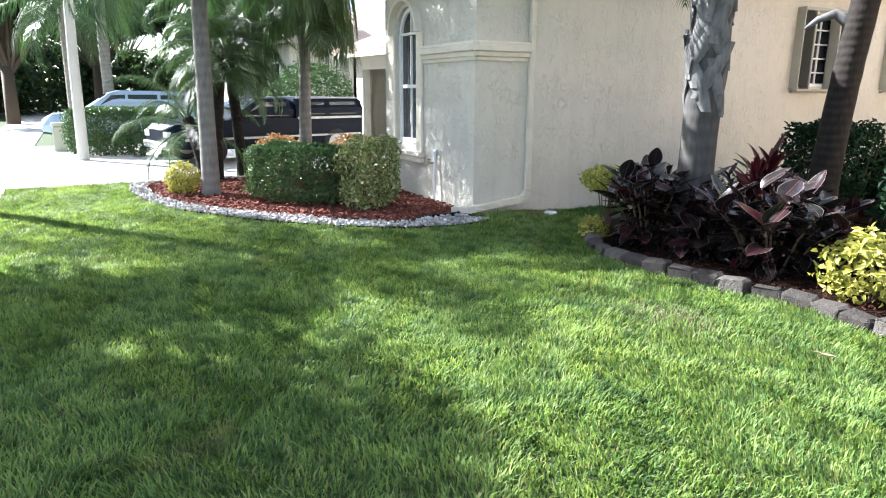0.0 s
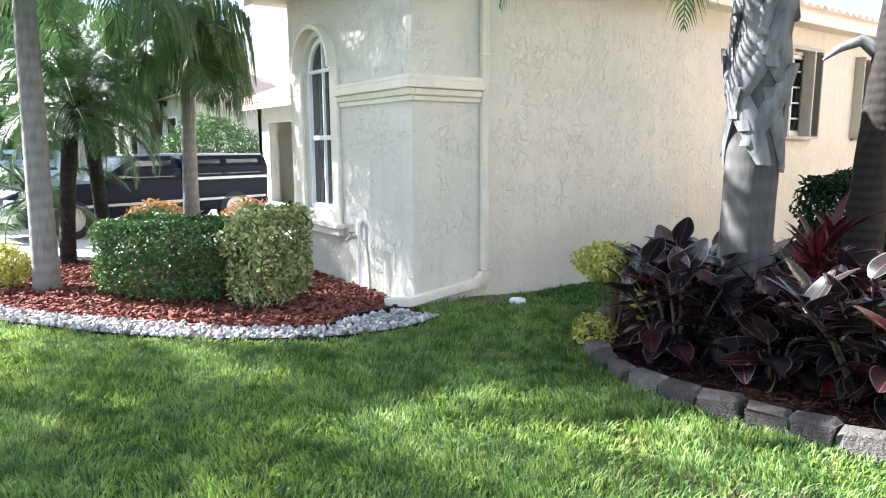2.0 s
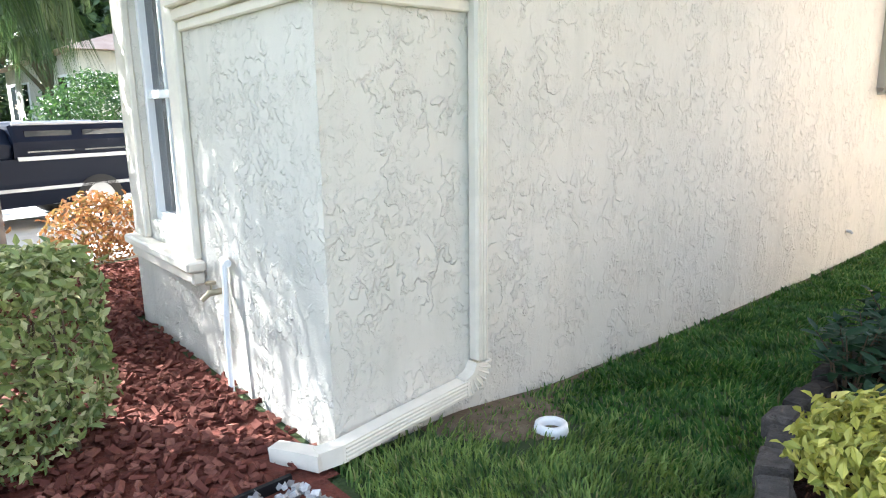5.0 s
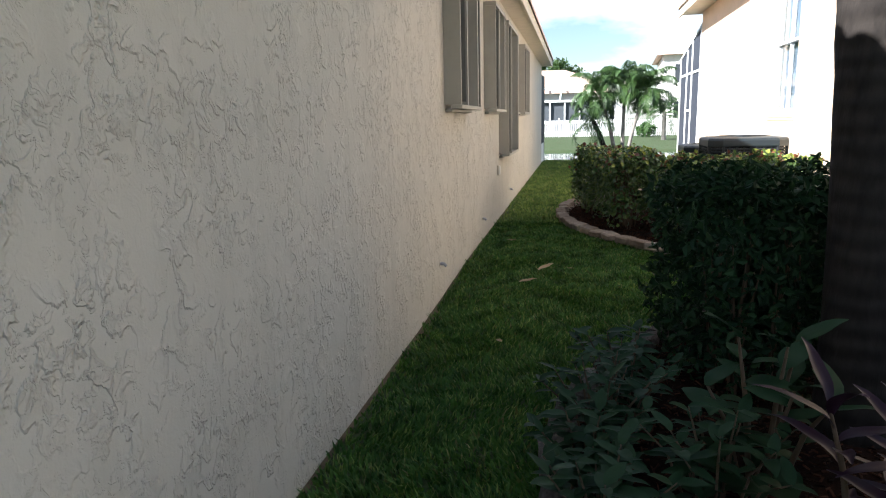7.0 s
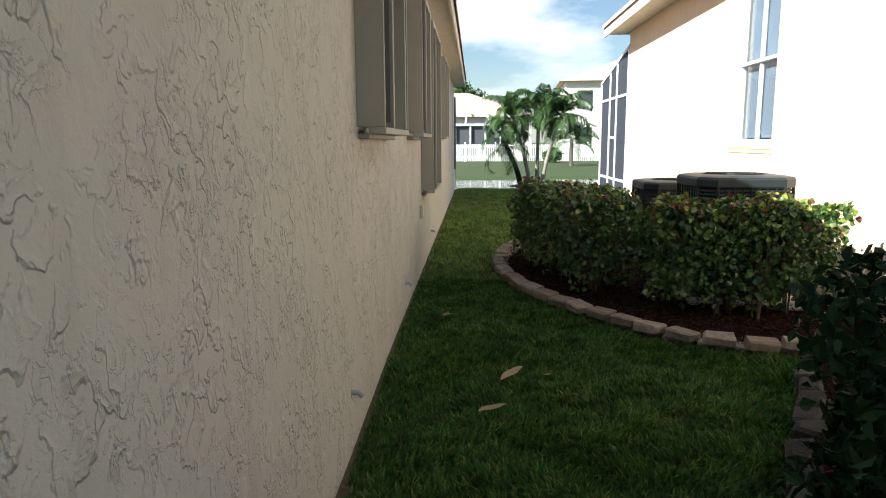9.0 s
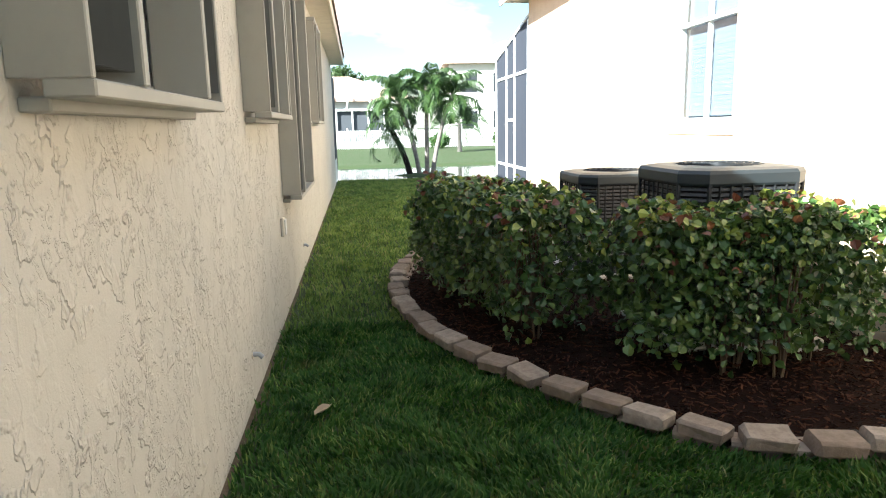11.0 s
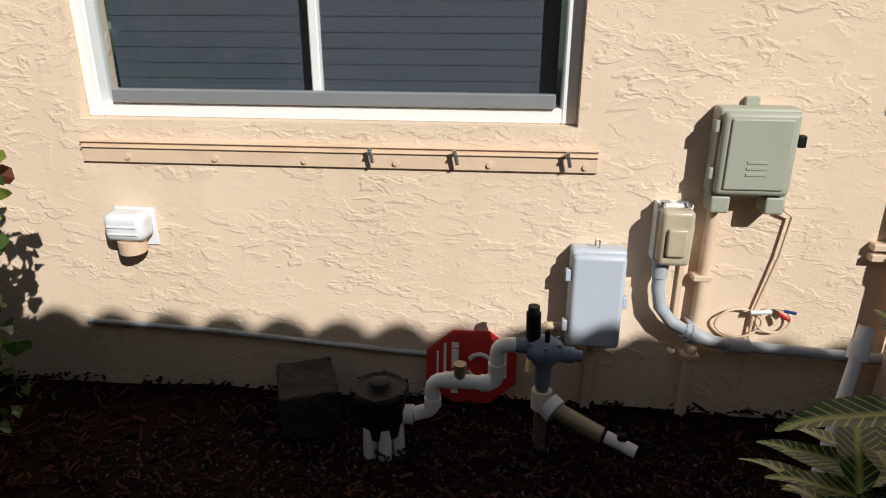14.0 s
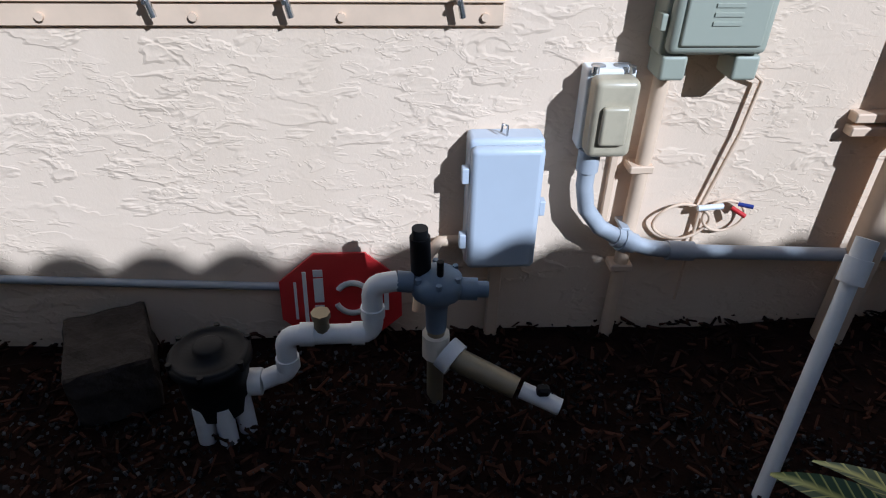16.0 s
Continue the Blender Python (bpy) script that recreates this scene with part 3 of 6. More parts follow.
        s.box(0.06, d1 + 0.05, 0.05, w - 0.06, d1 + 0.06, h - 0.05, 0.001)
        part("blind", s, blind_mat, ob, "closed slatted blind")
    return ob


def wall_with(name, length, height, thick, holes, mat, m, label):
    """An upright wall along x, its outer face at y = 0 and its body behind; holes are (x0, z0, x1, z1)."""
    s = Shape()
    xs = sorted({0.0, length, *[q for h in holes for q in (h[0], h[2])]})
    for a, b in zip(xs, xs[1:]):
        cut = sorted((h[1], h[3]) for h in holes if h[0] <= a and h[2] >= b)
        z = -0.3
        for z0, z1 in cut + [(height, height)]:
            if z0 - z > 1e-3:
                s.add([(a, 0, z), (b, 0, z), (b, 0, z0), (a, 0, z0), (a, thick, z), (b, thick, z), (b, thick, z0), (a, thick, z0)],
                      [(0, 1, 2, 3), (5, 4, 7, 6), (3, 2, 6, 7), (1, 0, 4, 5)])
            z = z1
    for x0, z0, x1, z1 in holes:
        s.add([(x0, 0, z0), (x0, thick, z0), (x0, thick, z1), (x0, 0, z1), (x1, 0, z0), (x1, thick, z0), (x1, thick, z1), (x1, 0, z1)], [(0, 3, 2, 1), (4, 5, 6, 7)])
    s.add([(0, 0, -0.3), (0, thick, -0.3), (0, thick, height), (0, 0, height)], [(0, 3, 2, 1)])
    s.add([(length, 0, -0.3), (length, thick, -0.3), (length, thick, height), (length, 0, height)], [(0, 1, 2, 3)])
    ob = structure(name, s, mat, label, "wall")
    ob.matrix_world = m
    return ob


# ---- ground, paving and water ----
def ground_z(x, y):
    z = np.zeros_like(x)
    b = np.clip((y - 23.5) / 1.2, 0, 1)
    c = np.clip((y - 29.5) / 2.0, 0, 1)
    inl = (x > -120) & (x < 160)
    return np.where(inl, -0.35 * b * b * (3 - 2 * b) + 0.35 * c * c * (3 - 2 * c), z) + np.where(y > 31, np.clip((y - 31) * 0.012, 0, 0.4), 0)


def ground_dip(x, y):
    """How far the ground lies low beside the two walls."""
    return lawn_dip(x, y) + mulch_dip(x, y)


def lawn_dip(x, y):
    """The lawn is worn lower along the stucco wall."""
    a, b = np.clip((y - 0.6) / 1.0, 0, 1), np.clip((7.5 - y) / 3.0, 0, 1)
    return -0.055 * np.exp(-(np.maximum(x, 0) / 0.55) ** 2) * a * a * (3 - 2 * a) * b * b * (3 - 2 * b)


def mulch_dip(x, y):
    a, b = np.clip((x - 2.9) / 1.0, 0, 1), np.clip((y - 3.6) / 1.2, 0, 1)
    return -0.085 * a * a * (3 - 2 * a) * b * np.clip((5.2 - x) / 0.4, 0, 1) * np.clip(14 - y, 0, 1)


gx = np.unique(np.concatenate([np.linspace(-400, 400, 41), np.linspace(-20, 20, 41), np.linspace(2.6, 5.4, 15), np.linspace(-0.25, 1.75, 21)]))
gy = np.unique(np.concatenate([np.linspace(-400, 400, 41), np.linspace(-12, 22, 35), np.linspace(0.5, 7.5, 29), np.linspace(22, 34, 37)]))
X, Y = np.meshgrid(gx, gy, indexing="ij")
Z = ground_z(X, Y) + lawn_dip(X, Y) + 1.25 * mulch_dip(X, Y)
nx, ny = X.shape
gs = Shape()
gs.add(np.stack([X, Y, Z], -1).reshape(-1, 3).tolist(), [(i * ny + j, (i + 1) * ny + j, (i + 1) * ny + j + 1, i * ny + j + 1) for i in range(nx - 1) for j in range(ny - 1)], True)
structure("ground", gs, SOIL, "green lawn soil reaching the horizon", "ground")
structure("water", Shape().add([(-110, 23.7, -0.09), (150, 23.7, -0.09), (150, 31.4, -0.09), (-110, 31.4, -0.09)], [(0, 1, 2, 3)]), WATER, "still grey-blue lake water behind the houses", "lake")
structure("driveway", Shape().box(-13.2, -6.4, -0.05, -4.85, 3.5, 0.025, 0.01), CONCRETE, "pale sunlit concrete driveway before the garage", "driveway")
for k in range(20):
    structure("pavement_%d" % (k + 1), Shape().box(-40 + k * 3.0, -6.75, -0.05, -37.02 + k * 3.0, -5.25, 0.03, 0.012), CONCRETE, "pale concrete sidewalk slab beside the lawn", "sidewalk")
structure("road", Shape().box(-120, -17, -0.2, 60, -9.2, 0.012, 0.005), ASPHALT, "grey asphalt street beyond the sidewalk", "road")
structure("kerb", Shape().box(-120, -9.2, -0.1, 60, -9.0, 0.12, 0.02), CONCRETE, "concrete kerb along the street", "kerb")
structure("road_side", Shape().box(-60, -60, -0.2, -52, 60, 0.014, 0.005), ASPHALT, "grey asphalt side street", "road")

# ---- house with the arched window ----
A_LEN, A_TOP, A_Y = 22.6, 3.12, 0.04
W_A = [(5.95, 7.15, 1.58, 2.78), (8.50, 9.70, 1.58, 2.78), (10.10, 11.80, 0.95, 2.78), (13.25, 14.65, 1.58, 2.78)]
wall_with("wall_side", A_LEN - A_Y, A_TOP, 0.25, [(a + 0.12 - A_Y, z0 + 0.04, b - 0.12 - A_Y, z1 - 0.04) for a, b, z0, z1 in W_A], STUCCO_A, pose(0, A_Y, 0, 0, 0, 90), "long cream stucco side wall of the house")
wall_with("wall_front", 2.40, A_TOP, 0.25, [(0.40, 0.78, 1.12, 2.66)], STUCCO_A, pose(-2.65, A_Y, 0), "cream stucco bay wall with an arched window")
wall_with("wall_bay_side", 3.25, A_TOP, 0.25, [], STUCCO_A, pose(-2.65, 3.5, 0, 0, 0, -90), "cream stucco return of the bay")
wall_with("wall_garage", 10.60, 2.75, 0.25, [(0.75, -0.3, 5.4, 2.10)], STUCCO_A, pose(-13.0, 3.5, 0), "cream stucco garage front with an open door")
wall_with("wall_garage_end", 8, 2.75, 0.25, [], STUCCO_A, pose(-13.0, 11.5, 0, 0, 0, -90), "cream stucco garage end wall")
wall_with("wall_upper", 5.6, 6.0, 0.25, [(1.2, 3.6, 2.1, 5.0)], STUCCO_A, pose(-14.2, 6.2, 0), "cream stucco upper storey wall")
structure("wall_rear", Shape().box(-13.0, A_LEN - 0.25, -0.3, -0.25, A_LEN, A_TOP, 0.01), STUCCO_A, "cream stucco rear wall", "wall")
# near-black colour stands for the darkness inside the open garage
structure("garage_interior", Shape().box(-12.9, 6.0, 0, -3.0, 6.1, 2.9, 0.01), DARK, "garage back wall coloured near black for the dim interior", "wall")
for k, x in enumerate((-13.0,)):
    window_unit("window_%d" % (10 + k), "white framed upper storey window", (x, 6.2, 3.6), 0, 0.9, 1.4, mullions=(0.45,), rails=(0.7,), blind=False)

# spandrels that round the head of the arched opening
R_ARCH, CX = 0.36, -1.89
for sg in (-1, 1):
    poly = [(CX + sg * R_ARCH, 2.66), (CX + sg * 0.0, 2.66)] + [(CX + sg * R_ARCH * math.sin(a), 2.30 + R_ARCH * math.cos(a)) for a in np.linspace(0, math.pi / 2, 9)]
    structure("wall_spandrel_%d" % (1 if sg < 0 else 2), Shape().prism(poly, A_Y, A_Y + 0.25), STUCCO_A, "stucco corner over the arched window", "wall")
win = tagged(new("window_1"), "tall arched white window with dark panes in the cream bay", "window", kind="structure")
win.matrix_world = pose(-2.25, A_Y, 0.78)
wf = Shape()
wf.box(0, 0.04, 0, 0.045, 0.11, 1.52).box(0.675, 0.04, 0, 0.72, 0.11, 1.52).box(0.045, 0.04, 0, 0.675, 0.11, 0.05)
wf.strap([(0.36 + 0.338 * math.cos(a), 0.075, 1.52 + 0.338 * math.sin(a)) for a in np.linspace(0, math.pi, 15)], 0.07, 0.045, (0, 1, 0))
part("window_frame", wf, WHITE, win)
part("pane", Shape().prism([(0.03, 0.03), (0.69, 0.03)] + [(0.36 + 0.33 * math.cos(a), 1.52 + 0.33 * math.sin(a)) for a in np.linspace(0, math.pi, 13)], 0.085, 0.093), PANE, win)
part("mullion", Shape().box(0.347, 0.055, 0.05, 0.373, 0.105, 1.86), WHITE, win)
part("rail", Shape().box(0.045, 0.05, 0.765, 0.675, 0.108, 0.815), WHITE, win)
part("rail", Shape().box(0.045, 0.05, 1.50, 0.675, 0.108, 1.54), WHITE, win)
su = Shape()
su.box(-2.47, -0.045, 0.66, -2.25, 0.0, 2.30, 0.01).box(-1.53, -0.045, 0.66, -1.36, 0.0, 2.30, 0.01)
su.strap([(CX + 0.45 * math.cos(a), -0.0225, 2.30 + 0.45 * math.sin(a)) for a in np.linspace(-0.02, math.pi + 0.02, 17)], 0.045, 0.175, (0, 1, 0))
part("surround", su.moved(pose(2.25, 0, -0.78)), TRIM, win)
si = Shape().box(-2.52, -0.11, 0.60, -1.31, 0.0, 0.66, 0.012).box(-2.48, -0.075, 0.52, -1.34, 0.0, 0.60, 0.012)
part("window_sill", si.moved(pose(2.25, 0, -0.78)), TRIM, win)
mo = Shape()
for z0, z1, p in ((1.87, 1.92, 0.025), (1.92, 1.98, 0.05), (1.98, 2.06, 0.085), (2.06, 2.10, 0.06)):
    mo.box(-1.36, A_Y - p, z0, p, A_Y, z1, 0.008).box(0.0, A_Y, z0, p, 0.80, z1, 0.008)
structure("trim_moulding", mo, TRIM, "stepped cream moulding band round the bay corner", "moulding")

# roof: soffit, fascia and tiles
so = Shape().box(-2.9, -0.35, A_TOP, 0.30, A_LEN + 0.3, A_TOP + 0.03, 0.004)
structure("ceiling_soffit", so, TRIM, "cream soffit under the eaves", "soffit")
structure("trim_fascia", Shape().box(0.30, -0.38, A_TOP - 0.03, 0.335, A_LEN + 0.33, A_TOP + 0.17, 0.006).box(-2.9, -0.385, A_TOP - 0.03, 0.30, -0.35, A_TOP + 0.17, 0.006), TRIM, "cream fascia board of the eaves", "fascia")


def tiled_slope(y0, y1, eave, z0, run, pitch, tile=0.215):
    """Barrel tiles: waves along the eave, running up the slope."""
    s, k = Shape(), int((y1 - y0) / tile * 8)
    vs = []
    for i in range(k + 1):
        y = y0 + (y1 - y0) * i / k
        w = 0.068 * abs(math.sin(math.pi * (y - y0) / tile)) ** 0.8
        for r in range(9):
            vs.append((eave - run * r / 8, y, z0 + pitch * run * r / 8 + w + 0.004 * (r % 2)))
        vs.append((eave, y, z0 - 0.02))
    s.add(vs, [(i * 10 + r, (i + 1) * 10 + r, (i + 1) * 10 + r + 1, i * 10 + r + 1) for i in range(k) for r in range(8)], True)
    s.add(vs, [(i * 10 + 9, (i + 1) * 10 + 9, (i + 1) * 10, i * 10) for i in range(k)])
    return s


roof = tagged(new("roof"), "low pitched roof of terracotta barrel tiles", "roof", kind="structure")
part("tile_slope", tiled_slope(-0.4, A_LEN + 0.35, 0.37, A_TOP + 0.16, 5.4, 0.36), TILE, roof)
part("tile_slope", Shape().add([(-5.0, 3.4, 5.2), (-5.0, A_LEN + 0.3, 5.2), (-13.4, A_LEN + 0.3, 3.2), (-13.4, 6.0, 3.2), (-5.0, 6.0, 5.2)], [(0, 1, 2, 3, 4)]), TILE, roof)
part("gable", Shape().prism([(0.29, A_TOP + 0.035), (-2.65, A_TOP + 0.035), (-2.65, A_TOP + 1.15), (0.29, A_TOP + 0.15)], -0.345, -0.25), STUCCO_A, roof)
g_roof = tiled_slope(0, 10.8, 0, 0, 3.4, 0.36).moved(Matrix.Translation((-13.6, 3.0, 2.62)) @ pose(0, 0, 0, 0, 0, -90))
part("tile_slope", g_roof, TILE, tagged(new("roof_garage"), "sunlit terracotta tile roof over the garage", "roof", kind="structure"))
structure("trim_garage_fascia", Shape().box(-13.5, 3.02, 2.42, -2.7, 3.06, 2.62, 0.006).box(-13.5, 3.06, 2.6, -2.7, 3.5, 2.63, 0.004), TRIM, "cream fascia over the garage", "fascia")
structure("roof_upper", Shape().box(-14.6, 5.7, 6.0, -8.3, 12, 6.2, 0.02), TILE, "tiled roof over the upper storey", "roof")


def folded_shutters(y0, y1, z0, z1, k):
    """Accordion storm shutters folded to both sides of a window, between a top and a bottom track."""
    ob = thing("storm_shutter", "taupe accordion storm shutters folded beside a window", "shutter", (0, y0, z0, 0, 0, 90), "storm shutters on the side wall")
    w, h = y1 - y0, z1 - z0
    for x0 in (0.0, w - 0.30):
        n = 7
        zig = [(x0 + 0.02 + 0.13 * j / n, -0.035 if j % 2 == 0 else -0.145) for j in range(2 * n + 1)]
        for (xa, ya), (xb, yb) in zip(zig, zig[1:]):
            q = [(xa, ya), (xb, yb), (xb + 0.003, yb), (xa + 0.003, ya)]
            part("slat", Shape().add([(x, y, z) for z in (0.03, h - 0.03) for x, y in q], [(0, 1, 5, 4), (2, 3, 7, 6), (4, 5, 6, 7), (3, 2, 1, 0)]), SHUTTER_DARK, ob)
        out = x0 if x0 == 0 else x0 + 0.28
        part("end_panel", Shape().box(out, -0.15, 0.0, out + 0.02, 0.0, h, 0.003), SHUTTER, ob, "taupe aluminium end panel")
        part("lock_bar", Shape().box(x0 + (0.262 if x0 == 0 else 0.0), -0.165, 0.0, x0 + (0.30 if x0 == 0 else 0.038), -0.0, h, 0.004), SHUTTER, ob)
    part("bottom_track", Shape().box(0, -0.155, -0.035, w, -0.06, 0.0, 0.004).box(0.03, -0.06, -0.06, w - 0.03, 0.0, -0.03, 0.004), SHUTTER, ob)
    part("top_track", Shape().box(0, -0.155, h, w, 0.0, h + 0.05, 0.004), SHUTTER, ob)
    window_unit("window_%d" % (2 + k), "white muntined window on the side wall between shutters", (0, y0 + 0.12, z0 + 0.04), 90, w - 0.24, h - 0.08, 0.06, mullions=((w - 0.24) / 3, (w - 0.24) * 2 / 3), rails=[(h - 0.08) * q / 5 for q in (1, 2, 3, 4)], blind=False, bar=0.022)


for k, (a, b, z0, z1) in enumerate(W_A):
    folded_shutters(a, b, z0, z1, k)

# small things on the side wall
for y in (5.607, 8.205, 11.69):
    ob = thing("drain_stub", "small grey drain pipe stub low on the wall", "pipe stub", (0, y, 0.27), "drain stubs low on the side wall")
    part("pipe", Shape().tube([(-0.02, 0, 0.0), (0.035, 0, 0.0), (0.055, 0, -0.02)], 0.014, 10), CONDUIT, ob)
    part("flange", Shape().tube([(0.0, 0, 0), (0.006, 0, 0)], 0.026, 12), TRIM, ob)
ob = thing("wall_outlet", "weathered white outlet cover on the side wall", "outlet", (0, 9.87, 0.73))
part("cover", Shape().box(0, -0.045, -0.075, 0.03, 0.045, 0.075, 0.008), TRIM, ob)
part("lid", Shape().box(0.03, -0.035, -0.06, 0.042, 0.035, 0.06, 0.006), WHITE, ob)

# downspout
ob = thing("downspout", "ribbed cream aluminium downspout at the house corner", "downspout")
ds = Shape()
ds.box(0.004, 0.795, 0.27, 0.062, 0.873, A_TOP, 0.008)
part("pipe", ds, TRIM, ob)
for j in range(4):
    part("rib", Shape().box(0.060, 0.803 + j * 0.018, 0.27, 0.067, 0.813 + j * 0.018, A_TOP, 0.003), TRIM, ob)
el = Shape()
for j in range(7):
    a = math.radians(8 + j * 12)
    el.strap([(0.034, 0.834 + 0.11 * (math.cos(a) - 1), 0.27 - 0.11 * math.sin(a)), (0.034, 0.834 + 0.11 * (math.cos(a + 0.26) - 1), 0.27 - 0.11 * math.sin(a + 0.26))], 0.082 + 0.006 * (j % 2), 0.064 + 0.006 * (j % 2), (1, 0, 0))
for j in range(8):
    a = math.radians(4 + j * 12)
    el.tube([(0.0, 0.724 + 0.155 * math.cos(a), 0.27 - 0.155 * math.sin(a)), (0.072, 0.724 + 0.155 * math.cos(a), 0.27 - 0.155 * math.sin(a))], 0.009, 6)
    el.tube([(0.071, 0.724 + 0.085 * math.cos(a), 0.27 - 0.085 * math.sin(a)), (0.074, 0.724 + 0.152 * math.cos(a), 0.27 - 0.152 * math.sin(a))], [0.002, 0.007], 6)
part("elbow", el, TRIM, ob)
for dz in (-0.026, -0.009, 0.009, 0.026):
    part("rib", Shape().tube([(0.068, 0.74, 0.152 + dz), (0.083, 0.35, 0.12 + dz), (0.098, 0.03, 0.088 + dz)], 0.0065, 6), TRIM, ob)
part("run", Shape().strap([(0.036, 0.76, 0.155), (0.05, 0.35, 0.12), (0.066, 0.02, 0.088), (0.045, -0.075, 0.08)], 0.08, 0.068, (1, 0, 0)), TRIM, ob)
part("outlet_run", Shape().strap([(0.075, -0.06, 0.08), (-0.02, -0.10, 0.075), (-0.16, -0.16, 0.06)], 0.075, 0.07), TRIM, ob)
for z in (2.3,):
    part("clip", Shape().box(0.0, 0.782, z, 0.070, 0.886, z + 0.025, 0.004), TRIM, ob)
ob = thing("cleanout", "white plastic cleanout ring in the grass", "cleanout", (0.41, 0.94, -0.02))
part("ring", Shape().lathe([(0.045, 0.0), (0.045, 0.045), (0.055, 0.06), (0.075, 0.055), (0.08, 0.03), (0.08, -0.02)], n=20), PVC, ob)
part("plug", Shape().lathe([(0.0, 0.015), (0.045, 0.012), (0.045, -0.02)], n=16), BLACK, ob)
ob = thing("garden_tap", "white standpipe with a brass garden tap", "tap", (-0.93, A_Y - 0.045, 0))
part("pipe", Shape().tube([(0.02, -0.03, -0.03), (0.0, -0.02, 0.35), (-0.01, 0, 0.72)], 0.015, 10), PVC, ob)
part("tee", Shape().tube([(-0.08, 0.02, 0.72), (0.03, 0.0, 0.72)], 0.02, 10).tube([(-0.08, 0.02, 0.72), (-0.08, 0.02, 0.56)], 0.014, 8), PVC, ob)
tap = part("tap", Shape().tube([(-0.07, 0.02, 0.56), (-0.09, -0.06, 0.555), (-0.10, -0.10, 0.52)], [0.016, 0.018, 0.013], 10), BRASS, ob, "brass tap")
part("handle", Shape().tube([(-0.088, -0.05, 0.565), (-0.088, -0.05, 0.60)], 0.006, 8).tube([(-0.088, -0.05, 0.60), (-0.088, -0.05, 0.612)], 0.028, 12), BRASS, tap)

# ---- neighbour's house ----
B_Y = 18.1
wall_with("wall_neighbour", 14.6, 3.95, 0.25, [(B_Y - 11.80, 1.46, B_Y - 10.55, 3.45), (B_Y - 7.89, 0.95, B_Y - 6.27, 2.90)], STUCCO_B, pose(4.10, B_Y, 0, 0, 0, -90), "sunlit peach stucco wall of the neighbouring house")
wall_with("wall_neighbour_front", 9, 3.95, 0.25, [], STUCCO_B, pose(4.10, 3.5, 0), "peach stucco front of the neighbouring house")
wall_with("wall_neighbour_rear", 9, 3.95, 0.25, [], STUCCO_B, pose(13.1, B_Y, 0, 0, 0, 180), "peach stucco rear of the neighbouring house")
window_unit("window_20", "white framed sash window in the sunlit peach wall", (4.10, 11.80, 1.46), -90, 1.25, 1.99, 0.08, mullions=(0.60,), rails=(1.02,), bar=0.04, blind_mat=BLIND_PALE)
window_unit("window_21", "wide white sliding window with grey closed blinds", (4.10, 7.89, 0.95), -90, 1.62, 1.95, 0.08, mullions=(0.78,), rails=(0.97,), bar=0.03)
structure("trim_sash", Shape().box(4.135, 6.34, 1.00, 4.165, 7.79, 1.045, 0.004), CARGREY, "grey aluminium bottom rail of the sliding window", "rail")
for y0, y1, z in ((6.20, 7.90, 0.83), (10.50, 11.85, 1.36)):
    ob = thing("shutter_track", "painted storm shutter track with studs below a window", "track", (4.10, y0, z), "storm shutter tracks")
    part("flange", Shape().box(-0.012, 0, -0.02, 0.0, y1 - y0, 0.055, 0.002), PAINTED, ob)
    part("lip", Shape().box(-0.02, 0, 0.030, -0.012, y1 - y0, 0.034, 0.001).box(-0.02, 0, 0.048, -0.012, y1 - y0, 0.052, 0.001), PAINTED, ob)
    if z < 1:
        for j in range(6):
            y = 0.04 + j * 0.30
            part("rivet", Shape().tube([(-0.012, y, 0.0), (-0.02, y, 0.0)], 0.009, 8), PAINTED, ob)
        for y in (0.10, 0.45, 0.72):
            part("stud", Shape().tube([(-0.012, y, 0.04), (-0.05, y, 0.036)], 0.005, 8).tube([(-0.04, y, 0.05), (-0.04, y - 0.01, 0.005)], 0.007, 6), CHROME, ob, "bright wing stud")
structure("ceiling_neighbour_soffit", Shape().box(3.62, 3.0, 3.90, 13.5, B_Y + 0.35, 3.94, 0.005), TRIM, "cream soffit of the neighbouring house", "soffit")
structure("trim_neighbour_fascia", Shape().box(3.58, 3.0, 3.84, 3.62, B_Y + 0.38, 4.06, 0.006), TRIM, "cream fascia of the neighbouring house", "fascia")
nr = tagged(new("roof_neighbour"), "terracotta tile roof of the neighbouring house", "roof", kind="structure")
part("tile_slope", tiled_slope(0, 15.5, 0, 0, 5, 0.36).moved(Matrix.Translation((3.54, 18.5, 4.05)) @ pose(0, 0, 0, 0, 0, 180)), TILE, nr)

# screened patio at the end of the neighbour's wall
ob = thing("screen_enclosure", "white framed patio enclosure with dark insect screen", "screen enclosure", (4.12, B_Y, 0))
for y, top in ((0.06, 3.55), (1.25, 3.35), (2.05, 3.2), (3.2, 3.0)):
    part("post", Shape().box(-0.03, y - 0.035, -0.05, 0.03, y + 0.035, top, 0.004), WHITE, ob)
for z in (0.55, 2.55):
    part("rail", Shape().box(-0.026, 0.095, z - 0.03, 0.026, 3.165, z + 0.03, 0.004), WHITE, ob)
part("rail", Shape().box(-0.026, 1.285, 1.55, 0.026, 2.015, 1.61, 0.004), WHITE, ob)
part("top_rail", Shape().strap([(0, 0.0, 3.62), (0, 3.3, 3.02)], 0.06, 0.06), WHITE, ob)
